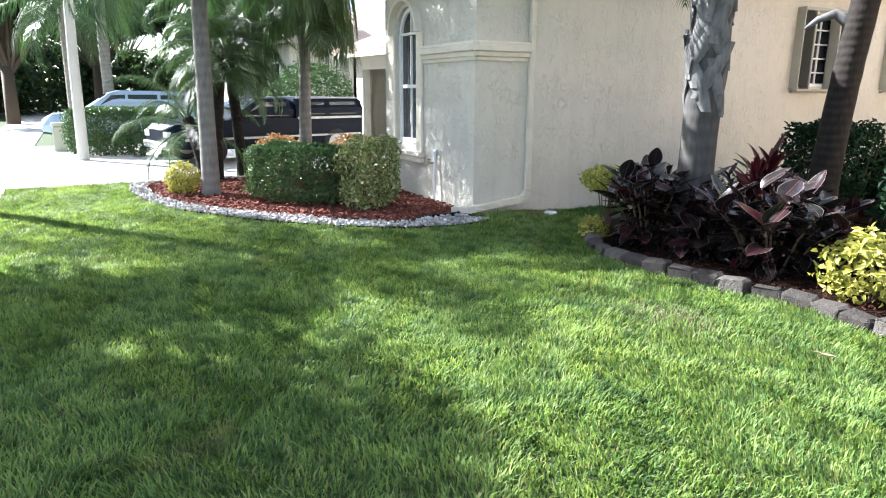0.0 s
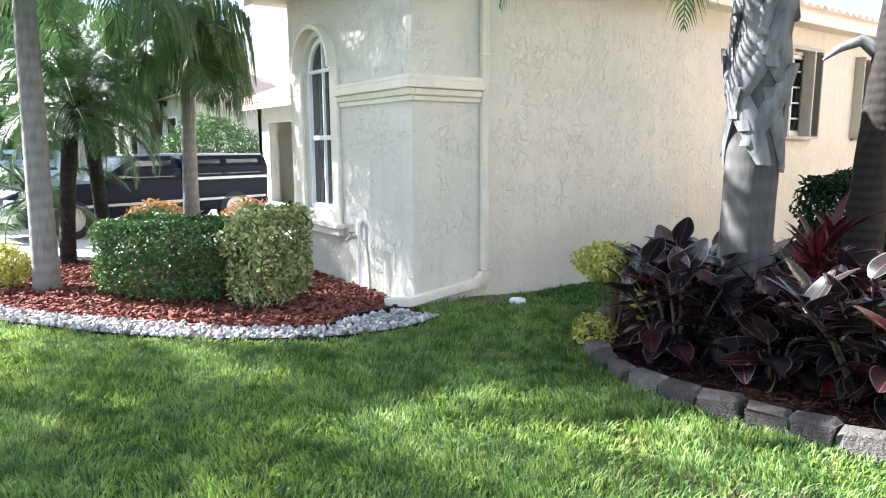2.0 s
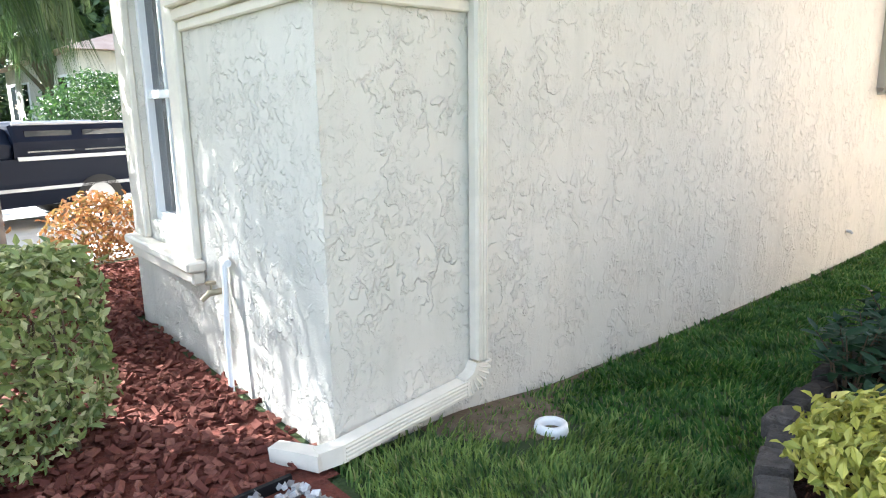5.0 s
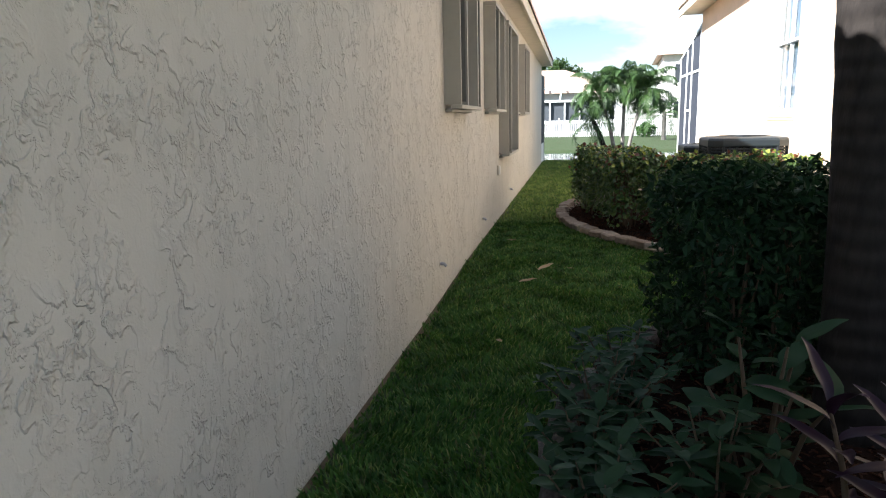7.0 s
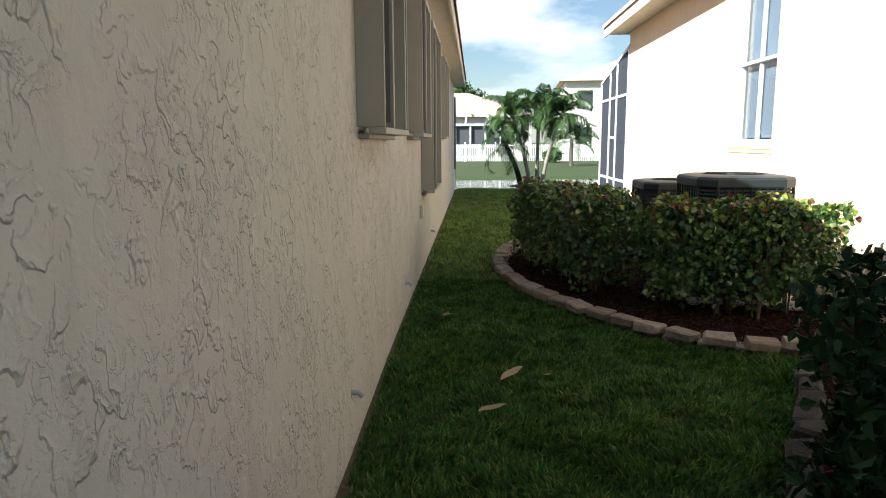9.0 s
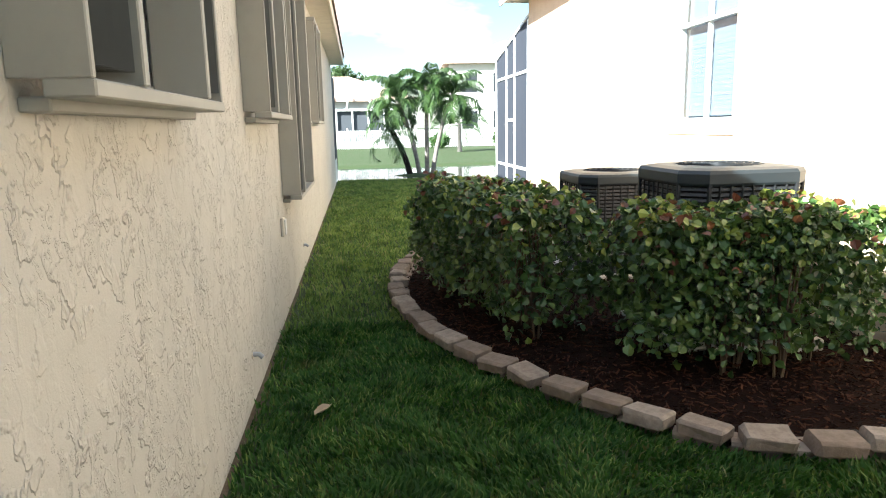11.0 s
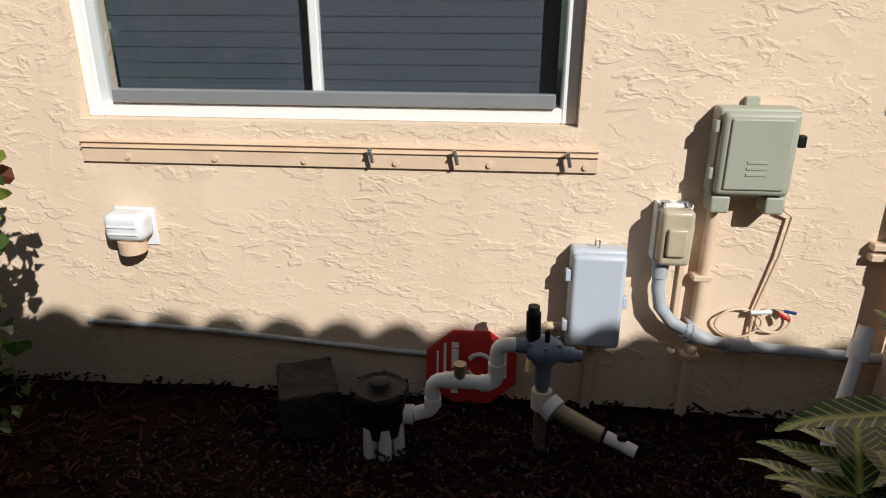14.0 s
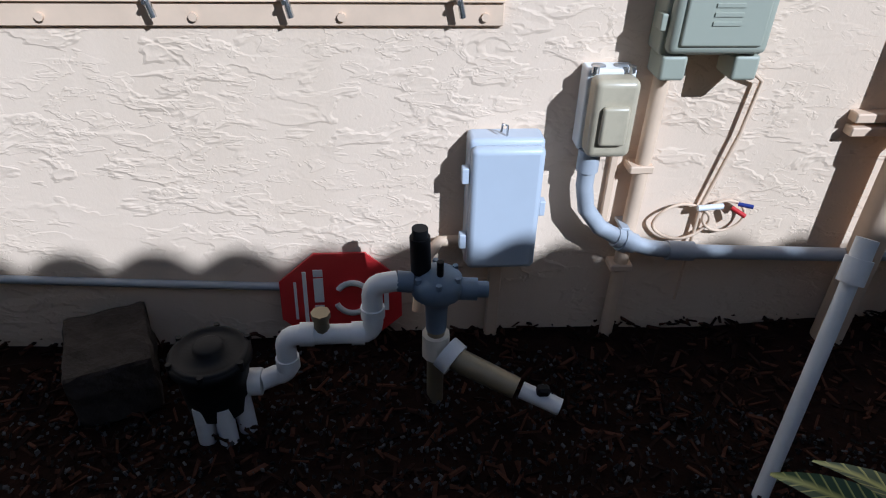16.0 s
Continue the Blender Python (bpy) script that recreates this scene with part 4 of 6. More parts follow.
part("screen", Shape().add([(0.008, 0.06, 0.0), (0.008, 3.2, 0.0), (0.008, 3.2, 3.0), (0.008, 0.06, 3.6), (-0.004, 0.06, 0.0), (-0.004, 3.2, 0.0), (-0.004, 3.2, 3.0), (-0.004, 0.06, 3.6)], [(0, 1, 2, 3), (7, 6, 5, 4)]), SCREEN, ob, "dark mesh screen")
part("return_screen", Shape().box(0.02, 3.17, 0.0, 5.0, 3.19, 3.0, 0.002), SCREEN, ob, "dark mesh screen")
ob = thing("patio_enclosure", "dark patio screen panel at the far end of the wall", "screen enclosure", (-0.03, A_LEN, 0))
part("screen", Shape().box(-0.02, 0.02, 0.6, 0.0, 2.4, 2.9, 0.003), SCREEN, ob)
part("post", Shape().box(-0.05, 2.4, -0.05, 0.02, 2.46, 2.95, 0.004), SHUTTER_DARK, ob)
part("kick_plate", Shape().box(-0.025, 0.02, -0.05, 0.004, 2.4, 0.6, 0.004), WHITE, ob)

# ---- beds ----
BED_A_OUT = smoothed([(-4.72, -1.0), (-4.72, -3.2), (-4.35, -3.58), (-3.3, -3.56), (-2.1, -3.30), (-1.15, -2.76), (-0.4, -2.2), (0.1, -1.66), (0.47, -1.08), (0.60, -0.5), (0.50, -0.05)])
BED_A_IN = smoothed([(-4.50, -1.0), (-4.50, -3.0), (-4.2, -3.33), (-3.25, -3.32), (-2.1, -3.0), (-1.15, -2.36), (-0.5, -1.80), (-0.05, -1.38), (0.25, -0.98), (0.10, -0.72), (0.06, -0.2)])
BED_C_EDGE = smoothed([(6.3, -0.05), (5.4, 0.10), (4.75, 0.22), (4.2, 0.27), (3.6, 0.15), (3.05, 0.04), (2.5, 0.04), (2.1, 0.20), (1.68, 0.48), (1.43, 0.95), (1.19, 1.5), (1.09, 2.2), (1.05, 2.8), (1.10, 3.4), (1.42, 4.2), (1.92, 4.95), (2.24, 5.6), (2.48, 6.1), (2.75, 6.6)])
BED_B_EDGE = smoothed([(2.88, 7.07), (2.42, 7.16), (2.05, 7.40), (1.73, 7.79), (1.45, 8.23), (1.18, 8.78), (1.0, 9.38), (0.92, 10.1), (0.98, 11.0), (1.36, 12.1), (2.1, 12.9), (3.2, 13.1)])
BED_A = BED_A_OUT + [(0.0, -0.0), (-2.65, 0.0), (-2.65, 3.4), (-4.72, 3.4)]
BED_RED = BED_A_IN + [(0.0, -0.0), (-2.65, 0.0), (-2.65, 3.4), (-4.50, 3.4)]
BED_BC = BED_C_EDGE + BED_B_EDGE + [(4.18, 13.1), (4.18, 3.56), (6.3, 3.56)]


def bed_sheet(name, poly, z, mat, label, step=0.12, rough=0.025):
    """A softly uneven sheet over a polygon."""
    p = np.asarray(poly)
    xs, ys = np.arange(p[:, 0].min(), p[:, 0].max() + step, step), np.arange(p[:, 1].min(), p[:, 1].max() + step, step)
    gx, gy = np.meshgrid(xs, ys, indexing="ij")
    ins = inside(poly, gx, gy)
    s, idx, fs = Shape(), {}, []
    vs = []

    def vert(i, j):
        if (i, j) not in idx:
            idx[i, j] = len(vs)
            x, y = float(gx[i, j]), float(gy[i, j])
            vs.append((x, y, z + rough * noise.noise(Vector((x * 2.2, y * 2.2, 1.7))) + float(ground_dip(np.float64(x), np.float64(y)))))
        return idx[i, j]

    for i in range(len(xs) - 1):
        for j in range(len(ys) - 1):
            if ins[i, j] and ins[i + 1, j] and ins[i, j + 1] and ins[i + 1, j + 1]:
                fs.append((vert(i, j), vert(i + 1, j), vert(i + 1, j + 1), vert(i, j + 1)))
    s.add(vs, fs, True)
    return structure(name, s, mat, label, "planting bed")


bed_sheet("ground_bed_front", BED_A, 0.022, MULCH_RED_BASE, "front bed of red mulch with a white gravel edge", 0.06)
bed_sheet("ground_patch", [(0.0, 0.45), (0.2, 0.5), (0.36, 0.68), (0.5, 0.85), (0.44, 1.06), (0.3, 1.16), (0.16, 1.42), (0.0, 1.55)], 0.012, BARE_SOIL, "bare sandy soil patch under the downspout", 0.04)
bed_sheet("ground_strip", [(0.0, 1.4), (0.06, 1.45), (0.035, 3.0), (0.07, 4.6), (0.03, 6.5), (0.06, 8.0), (0.03, 10.5), (0.05, 13.0), (0.03, 22.0), (0.0, 22.0)], 0.004, BARE_SOIL, "narrow bare soil strip along the stucco wall", 0.028, 0.006)
bed_sheet("ground_bed_side", BED_BC, 0.03, MULCH_BASE, "side bed of dark brown mulch", 0.06)


def chip_field(name, poly, count, size, mat, z, label, flat=0.35, avoid=None):
    p = np.asarray(poly)
    k = int(count * 2.4)
    x, y = rng.uniform(p[:, 0].min(), p[:, 0].max(), k), rng.uniform(p[:, 1].min(), p[:, 1].max(), k)
    ok = inside(poly, x, y)
    if avoid is not None:
        ok &= ~avoid(x, y)
    x, y = x[ok][:count], y[ok][:count]
    k = len(x)
    L, W, H = size[0] * rng.uniform(0.4, 1.3, k), size[1] * rng.uniform(0.5, 1.3, k), size[2] * rng.uniform(0.6, 1.3, k)
    cube = np.array([(a, b, c) for a in (-1, 1) for b in (-1, 1) for c in (-1, 1)], float) / 2
    v = cube[None] * np.stack([L, W, H], -1)[:, None, :]
    v += rng.normal(0, 0.12, v.shape) * np.stack([L * 0.5, W, H], -1)[:, None, :]
    for ax, sp in ((0, flat), (1, flat), (2, None)):
        a = rng.uniform(0, 2 * math.pi, k) if sp is None else rng.normal(0, sp, k)
        c, s = np.cos(a)[:, None], np.sin(a)[:, None]
        i, j = (ax + 1) % 3, (ax + 2) % 3
        v[..., i], v[..., j] = v[..., i] * c - v[..., j] * s, v[..., i] * s + v[..., j] * c
    v += np.stack([x, y, z + ground_dip(x, y) + rng.uniform(0, 0.025, k)], -1)[:, None, :]
    me = soup(name, v, [(0, 1, 3, 2), (4, 6, 7, 5), (0, 4, 5, 1), (2, 3, 7, 6), (0, 2, 6, 4), (1, 5, 7, 3)], mat)
    return tagged(new(name, me), label, "mulch", kind="stuff")


gravel_poly = BED_A_OUT + BED_A_IN[::-1]
chip_field("red_mulch", BED_RED, 9000, (0.055, 0.028, 0.016), MULCH_RED, 0.035, "loose red bark mulch in the front bed", 0.4)
gr = chip_field("white_gravel", gravel_poly, 7000, (0.035, 0.028, 0.022), GRAVEL, 0.03, "white gravel edging round the front bed", 0.8)
gr["category"] = "gravel"
chip_field("brown_mulch", [q for q in BED_BC], 42000, (0.042, 0.0075, 0.005), MULCH_BROWN, 0.035, "dark shredded wood mulch in the side bed", 0.3)
fd = chip_field("fine_debris", [(2.9, 5.2), (3.6, 5.3), (4.0, 6.0), (4.05, 7.3), (3.6, 7.8), (2.9, 7.2), (2.75, 6.2)], 5200, (0.011, 0.007, 0.004), DEBRIS, 0.036, "fine grey grit and shell bits in the dark mulch", 0.8)
fd["category"] = "grit"
structure("trim_edging", Shape().strap([(x, y, 0.015) for x, y in BED_A_OUT], 0.012, 0.05), BLACK, "thin black plastic lawn edging", "edging")
structure("trim_edging_inner", Shape().strap([(x, y, 0.04) for x, y in BED_A_IN[-14:]], 0.02, 0.06), BLACK, "dark plastic edging between mulch and gravel", "edging")


# ---- plants of the front bed ----
palm("tall slender palm with a ringed grey trunk in the front bed", (-2.83, -2.62, 0.02), 3.95, 0.115, 0.10, 38, 2.8, 2.5, 0.62, trunk_mat=TRUNK_RINGED, lean=(-0.4, 0.1), hang=0.85, leaflets=84, wide=0.0125)
palm("palm with a smooth grey trunk and hanging fronds beside the bay", (-4.78, -0.62, 0.02), 2.95, 0.115, 0.085, 17, 1.25, 2.9, 0.55, trunk_mat=TRUNK_RINGED, lean=(0.1, 0.05), hang=1.3, leaflets=70, wide=0.010)
for x, y, h, lx, ly, k in ((-4.38, -2.25, 2.05, -0.55, 0.28, 30), (-5.0, -1.72, 2.3, -0.25, -0.1, 28), (-4.75, -2.4, 1.0, -0.35, -0.15, 13)):
    palm("feathery date palm with a rough dark leaning trunk", (x, y, 0.02), h, 0.085, 0.095, k, 1.5, 2.1, 0.32, trunk_mat=TRUNK_DARK, lean=(lx, ly), hang=0.4, leaflets=74, flare=1.25, wide=0.0055, lifts=(1.2, 0.8, 0.35, -0.1))
clipped_hedge("hedge", "clipped dark green boxed hedge on red mulch", (-1.68, -1.64, 0.02), (1.42, 0.85, 0.74), 14000, 0.042, HEDGE, 37, 0.07)
clipped_hedge("shrub", "clipped pale variegated shrub beside the hedge", (-0.86, -1.0, 0.02), (0.58, 0.66, 0.86), 4200, 0.058, HEDGE_LIGHT, 30, 0.2, category="shrub")
round_shrub("shrub", "small golden clipped shrub at the bed's corner", (-3.16, -2.95, 0.02), (0.24, 0.24, 0.24), 1600, 0.05, GOLD)
for x, y, m in ((-5.6, -0.9, ORANGE), (-4.9, 0.3, ORANGE), (-4.3, -1.2, HEDGE_LIGHT)):
    round_shrub("shrub", "low shrub with orange tinted leaves behind the palms", (x, y, 0.02), (0.5, 0.5, 0.34), 1500, 0.07, m)
clipped_hedge("hedge", "clipped green hedge between two driveways", (-9.9, -3.28, 0.0), (1.1, 2.5, 1.03), 17000, 0.06, HEDGE, -31)
round_shrub("shrub", "large round clipped green shrub behind the truck", (-16.5, 3.2, 0.0), (1.6, 1.6, 1.25), 5200, 0.13, HEDGE)


# ---- plants of the side bed ----
def boot_palm(label, at, height, r):
    """A trunk whose upper part is wrapped in split, weathered leaf bases."""
    ob = palm(label, at, height, r, r * 0.95, 26, 2.6, 1.9, 0.6, trunk_mat=TRUNK_MID, lean=(0.08, 0.02), hang=0.5, flare=1.12)
    s = Shape()
    n = 8
    vs = []
    for k in range(n + 1):
        t = k / n
        w = 0.012 + 0.060 * math.sin(math.pi * (0.14 + 0.74 * t))
        out = 0.010 + 0.014 * t
        for a, b in ((-1, 0.006), (-0.5, 0.022), (0, 0.026), (0.5, 0.022), (1, 0.006)):
            vs.append((out + b - 1.9 * (a * w + 0.24 * t - 0.11) ** 2, a * w + 0.24 * t - 0.11, 0.54 * t))
    s.add(vs, [(k * 5 + j, k * 5 + j + 1, (k + 1) * 5 + j + 1, (k + 1) * 5 + j) for k in range(n) for j in range(4)], True)
    back = [(x - 0.014, y, z) for x, y, z in vs]
    s.add(back, [(k * 5 + j + 1, k * 5 + j, (k + 1) * 5 + j, (k + 1) * 5 + j + 1) for k in range(n) for j in range(4)], True)
    right = s.mesh("leaf_base", BOOT)
    left = s.moved(Matrix.Diagonal((1, -1, 1, 1))).mesh("leaf_base", BOOT)
    z = 1.34
    k = 0
    while z < height - 0.1:
        for j in range(5):
            b = part("leaf_base", right if (k + j) % 2 else left, BOOT, ob)
            a = k * 36 + j * 72 + random.uniform(-9, 9)
            b.matrix_basis = Matrix.Translation((0.08 * (z / height) ** 1.6, 0, z + random.uniform(-0.06, 0.06))) @ pose(0, 0, 0, 0, 0, a) @ Matrix.Translation((r * 0.93, 0, 0)) @ pose(0, 0, 0, random.uniform(-6, 6), random.uniform(-3, 0), 0) @ Matrix.Scale(random.uniform(0.9, 1.1), 4)
        z += 0.15
        k += 1
    return ob


boot_palm("stout palm with pale criss-crossed old leaf bases on its trunk", (2.67, 0.85, 0.02), 3.9, 0.16)
dp = palm("dark rough palm trunk in the side bed", (2.36, 3.36, 0.02), 4.6, 0.16, 0.14, 26, 2.0, 1.4, 0.5, trunk_mat=TRUNK_DARK, lean=(0.0, 0.9), lifts=(1.45, 1.3, 1.15, 0.95))
for a, z in ((215, 2.28),):
    st = part("dead_stalk", Shape().tube([(0.12, 0, 0), (0.25, 0, 0.10), (0.42, 0, 0.04), (0.55, 0, -0.06)], [0.065, 0.055, 0.038, 0.012], 9), BOOT, dp, "grey dead leaf stalk")
    st.matrix_basis = pose(0.0, 0.9 * (z / 4.6) ** 1.6, z, 0, 0, a)


def big_leaf(name, L, W, mat, bend=0.25, cup=0.25, n=7):
    """One broad leaf along +x with a folded midrib and a curled tip."""
    s, vs = Shape(), []
    for k in range(n + 1):
        t = k / n
        w = W * 0.5 * math.sin(math.pi * (0.04 + 0.94 * t) ** 0.85) ** 0.8
        z = -bend * L * t * t + 0.02 * L * math.sin(t * 9)
        for a in (-1, -0.5, 0, 0.5, 1):
            vs.append((L * t, a * w, z + cup * abs(a) * w))
    s.add(vs, [(k * 5 + j, k * 5 + j + 1, (k + 1) * 5 + j + 1, (k + 1) * 5 + j) for k in range(n) for j in range(4)], True)
    return s


def veined(name, base, vein, rough=0.35, scale=36.0):
    """A leaf colour with pale side veins that slant from the midrib."""
    m, n, l, b = material(name, base, rough, 0, 0.5)
    c = n.new("ShaderNodeTexCoord")
    sp = n.new("ShaderNodeSeparateXYZ")
    l.new(c.outputs["Object"], sp.inputs[0])
    ab = n.new("ShaderNodeMath")
    ab.operation = "ABSOLUTE"
    l.new(sp.outputs["Y"], ab.inputs[0])
    df = n.new("ShaderNodeMath")
    df.operation = "SUBTRACT"
    l.new(sp.outputs["X"], df.inputs[0])
    l.new(ab.outputs[0], df.inputs[1])
    sc = n.new("ShaderNodeMath")
    sc.operation = "MULTIPLY"
    l.new(df.outputs[0], sc.inputs[0])
    sc.inputs[1].default_value = scale
    fr = n.new("ShaderNodeMath")
    fr.operation = "FRACT"
    l.new(sc.outputs[0], fr.inputs[0])
    v = ramp(n, l, fr.outputs[0], [(0.0, 1.0), (0.16, 0.6), (0.24, 0.0)])
    mid = ramp(n, l, ab.outputs[0], [(0.002, 1.0), (0.006, 0.0)])
    f = mixed(n, l, 1.0, v, mid, "LIGHTEN")
    l.new(mixed(n, l, f, base, vein), b.inputs["Base Color"])
    return m


def rubber_material():
    m, n, l, b = material("burgundy_rubber_leaf", (0.02, 0.016, 0.018), 0.27, 0, 0.6)
    o = n.new("ShaderNodeObjectInfo")
    c = n.new("ShaderNodeTexCoord")
    sp = n.new("ShaderNodeSeparateXYZ")
    l.new(c.outputs["Object"], sp.inputs[0])
    ab = n.new("ShaderNodeMath")
    ab.operation = "ABSOLUTE"
    l.new(sp.outputs["Y"], ab.inputs[0])
    col = ramp(n, l, o.outputs["Random"], [(0.0, (0.010, 0.014, 0.012)), (0.55, (0.018, 0.012, 0.014)), (0.85, (0.030, 0.012, 0.015)), (0.97, (0.05, 0.014, 0.018)), (1.0, (0.16, 0.022, 0.022))])
    mid = ramp(n, l, ab.outputs[0], [(0.0015, 1.0), (0.004, 0.0)])
    col = mixed(n, l, mid, col, (0.12, 0.045, 0.042))
    at = n.new("ShaderNodeAttribute")
    at.attribute_name = "rim"
    l.new(mixed(n, l, ramp(n, l, at.outputs["Fac"], [(0.1, 0.0), (0.8, 0.8)]), col, (0.20, 0.15, 0.14)), b.inputs["Base Color"])
    bump(n, l, b, noise_node(n, l, coords(n, l), 45.0, 3), 0.25, 0.002)
    return m


RUBBER_LEAF = rubber_material()
ZEBRA = veined("yellow_veined_leaf", (0.018, 0.055, 0.014), (0.40, 0.42, 0.12), scale=62)


def leafy_plant(name, label, at, category, meshes, mat, stemsn, height, spread, per, top=0.35, lift=(-5, 50), stem_r=0.012, low=0.25):
    """Stems that lean out, each with broad leaves in a spiral."""
    ob = thing(name, label, category, at)
    st = Shape()
    for k in range(stemsn):
        a = k * 2.4 + random.uniform(-0.3, 0.3)
        q = math.sqrt((k + 0.5) / stemsn)
        ex, ey = math.cos(a) * spread * q, math.sin(a) * spread * q
        h = height * random.uniform(0.72, 1.0) * (1 - 0.3 * q)
        base = Vector((ex * 0.25, ey * 0.25, -0.03))
        end = Vector((ex, ey, h))
        mid = base.lerp(end, 0.5) + Vector((0, 0, 0.08))
        st.tube([base, mid, end], [stem_r, stem_r * 0.8, stem_r * 0.4], 6)
        for j in range(per):
            t = low + (1 - low) * j / max(1, per - 1)
            p = base.lerp(mid, t * 2) if t < 0.5 else mid.lerp(end, t * 2 - 1)
            lf = part("leaf", random.choice(meshes), mat, ob)
            el = lift[0] + (lift[1] - lift[0]) * t + random.uniform(-14, 14)
            yaw = j * 137.5 + random.uniform(-25, 25) + k * 50
            lf.matrix_basis = Matrix.Translation(p) @ pose(0, 0, 0, 0, 0, yaw) @ pose(0, 0, 0, random.uniform(-18, 18), -el, 0) @ Matrix.Scale(random.uniform(0.75, 1.2), 4)
    part("stem", st, TWIG, ob)
    return ob


def rimmed_leaf(L, W, bend, cup):
    """A broad leathery leaf whose margin is marked for its paler colour."""
    cols, rows = (-1.0, -0.88, -0.45, 0.0, 0.45, 0.88, 1.0), 9
    s, vs, rim = Shape(), [], []
    for k in range(rows + 1):
        t = k / rows
        w = W * 0.5 * math.sin(math.pi * (0.03 + 0.95 * t) ** 0.8) ** 0.75
        z = -bend * L * t * t + 0.015 * L * math.sin(t * 8)
        for a in cols:
            vs.append((L * t, a * w, z + cup * abs(a) * w))
            rim.append(1.0 if abs(a) > 0.95 else 0.0)
    n = len(cols)
    s.add(vs, [(k * n + j, k * n + j + 1, (k + 1) * n + j + 1, (k + 1) * n + j) for k in range(rows) for j in range(n - 1)], True)
    me = s.mesh("leaf", RUBBER_LEAF)
    me.attributes.new("rim", "FLOAT", "POINT").data.foreach_set("value", rim)
    return me


rub = [rimmed_leaf(L, W, b, c) for L, W, b, c in ((0.27, 0.15, 0.15, 0.28), (0.23, 0.13, 0.30, 0.20), (0.29, 0.155, 0.08, 0.32))]
leafy_plant("rubber_plant", "glossy burgundy-leaved rubber plant beside the palm", (2.40, 0.62, 0.03), "rubber plant", rub, RUBBER_LEAF, 26, 0.95, 0.50, 11, low=0.05, lift=(-30, 48))
leafy_plant("rubber_plant", "bushy dark burgundy rubber plant behind the block edging", (3.50, 0.92, 0.03), "rubber plant", rub, RUBBER_LEAF, 27, 0.86, 0.64, 11, low=0.05, lift=(-30, 48))
leafy_plant("rubber_plant", "dark rubber plant at the foot of the palm", (2.98, 0.72, 0.03), "rubber plant", rub, RUBBER_LEAF, 14, 0.55, 0.36, 10, low=0.05, lift=(-30, 45))
cor = [big_leaf("leaf", 0.34, 0.07, CORDY, b, 0.5).mesh("leaf", CORDY) for b in (0.25, 0.5)]
leafy_plant("cordyline", "red strap-leaved cordyline behind the palm", (2.75, 1.75, 0.03), "cordyline", cor, CORDY, 3, 1.1, 0.2, 20, lift=(0, 75), low=0.4)
round_shrub("shrub", "low golden shrub at the tip of the side bed", (1.90, 0.47, 0.03), (0.27, 0.25, 0.13), 2200, 0.042, GOLD, lift=0.5)
round_shrub("shrub", "low yellow-green sprigs at the block edging", (1.86, 0.36, 0.03), (0.14, 0.14, 0.13), 420, 0.045, GOLD)
round_shrub("shrub", "pale yellow-green shrub behind the block edging", (4.42, 0.78, 0.03), (0.36, 0.34, 0.26), 900, 0.07, GOLD, 0.5, "shrub", 0.4)
round_shrub("shrub", "pale yellow low plant beside the block edging", (1.72, 1.30, 0.03), (0.22, 0.22, 0.20), 700, 0.07, GOLD, 0.4)
round_shrub("shrub", "leafy grey-green shrub in the side bed", (4.6, 1.9, 0.03), (0.75, 0.7, 0.62), 5200, 0.075, DARKGREEN)
clipped_hedge("shrub", "clipped dark green shrub along the corridor", (2.05, 4.0, 0.03), (0.92, 0.95, 1.06), 7000, 0.06, DARKGREEN, 8, 0.26, category="shrub", depth=0.16)
round_shrub("shrub", "dark spreading shrub in the shade", (2.5, 4.7, 0.03), (0.55, 0.6, 0.42), 3600, 0.075, DARKGREEN)
sch = [big_leaf("leaf", 0.095, 0.042, DARKGREEN, 0.3, 0.2).mesh("leaf", DARKGREEN) for _ in range(2)]
for x, y, h, q in ((1.20, 2.25, 0.42, 0.28), (1.22, 3.0, 0.5, 0.32), (1.55, 1.75, 0.36, 0.26), (1.6, 2.55, 0.5, 0.3), (1.15, 2.62, 0.44, 0.26), (1.35, 3.4, 0.5, 0.3)):
    leafy_plant("shrub", "low dark rosette-leaved shrub with red flower tips", (x, y, 0.03), "shrub", sch, DARKGREEN, 12, h, q, 11, lift=(0, 35), stem_r=0.006)
aro = [big_leaf("leaf", 0.17, 0.085, DARKGREEN, 0.35, 0.15).mesh("leaf", DARKGREEN)]
leafy_plant("philodendron", "broad dark-leaved plant in the shaded bed", (1.80, 2.78, 0.03), "philodendron", aro, DARKGREEN, 7, 0.70, 0.26, 5, lift=(5, 40))
leafy_plant("cordyline", "purple strap-leaved plant in the shaded bed", (2.0, 2.3, 0.03), "cordyline", [big_leaf("leaf", 0.22, 0.05, PURPLE, q, 0.4).mesh("leaf", PURPLE) for q in (0.3, 0.6)], PURPLE, 4, 0.72, 0.24, 9, lift=(0, 60))
zeb = [big_leaf("leaf", L, 0.068, ZEBRA, b, 0.3, 9).mesh("leaf", ZEBRA) for L, b in ((0.18, 0.55), (0.16, 0.75), (0.19, 0.4))]
leafy_plant("zebra_plant", "dark green plant with yellow-veined leaves near the pipes", (2.96, 5.82, 0.0), "zebra plant", zeb, ZEBRA, 9, 0.86, 0.11, 9, lift=(-30, 40), stem_r=0.008, low=0.48)

# ---- clipped hedge round the air conditioners ----
HB = [((1.66, 9.75), (0.80, 2.5, 0.92), 12), ((2.87, 8.24), (1.58, 0.78, 0.90), -4)]
for (x, y), sz, turn in HB:
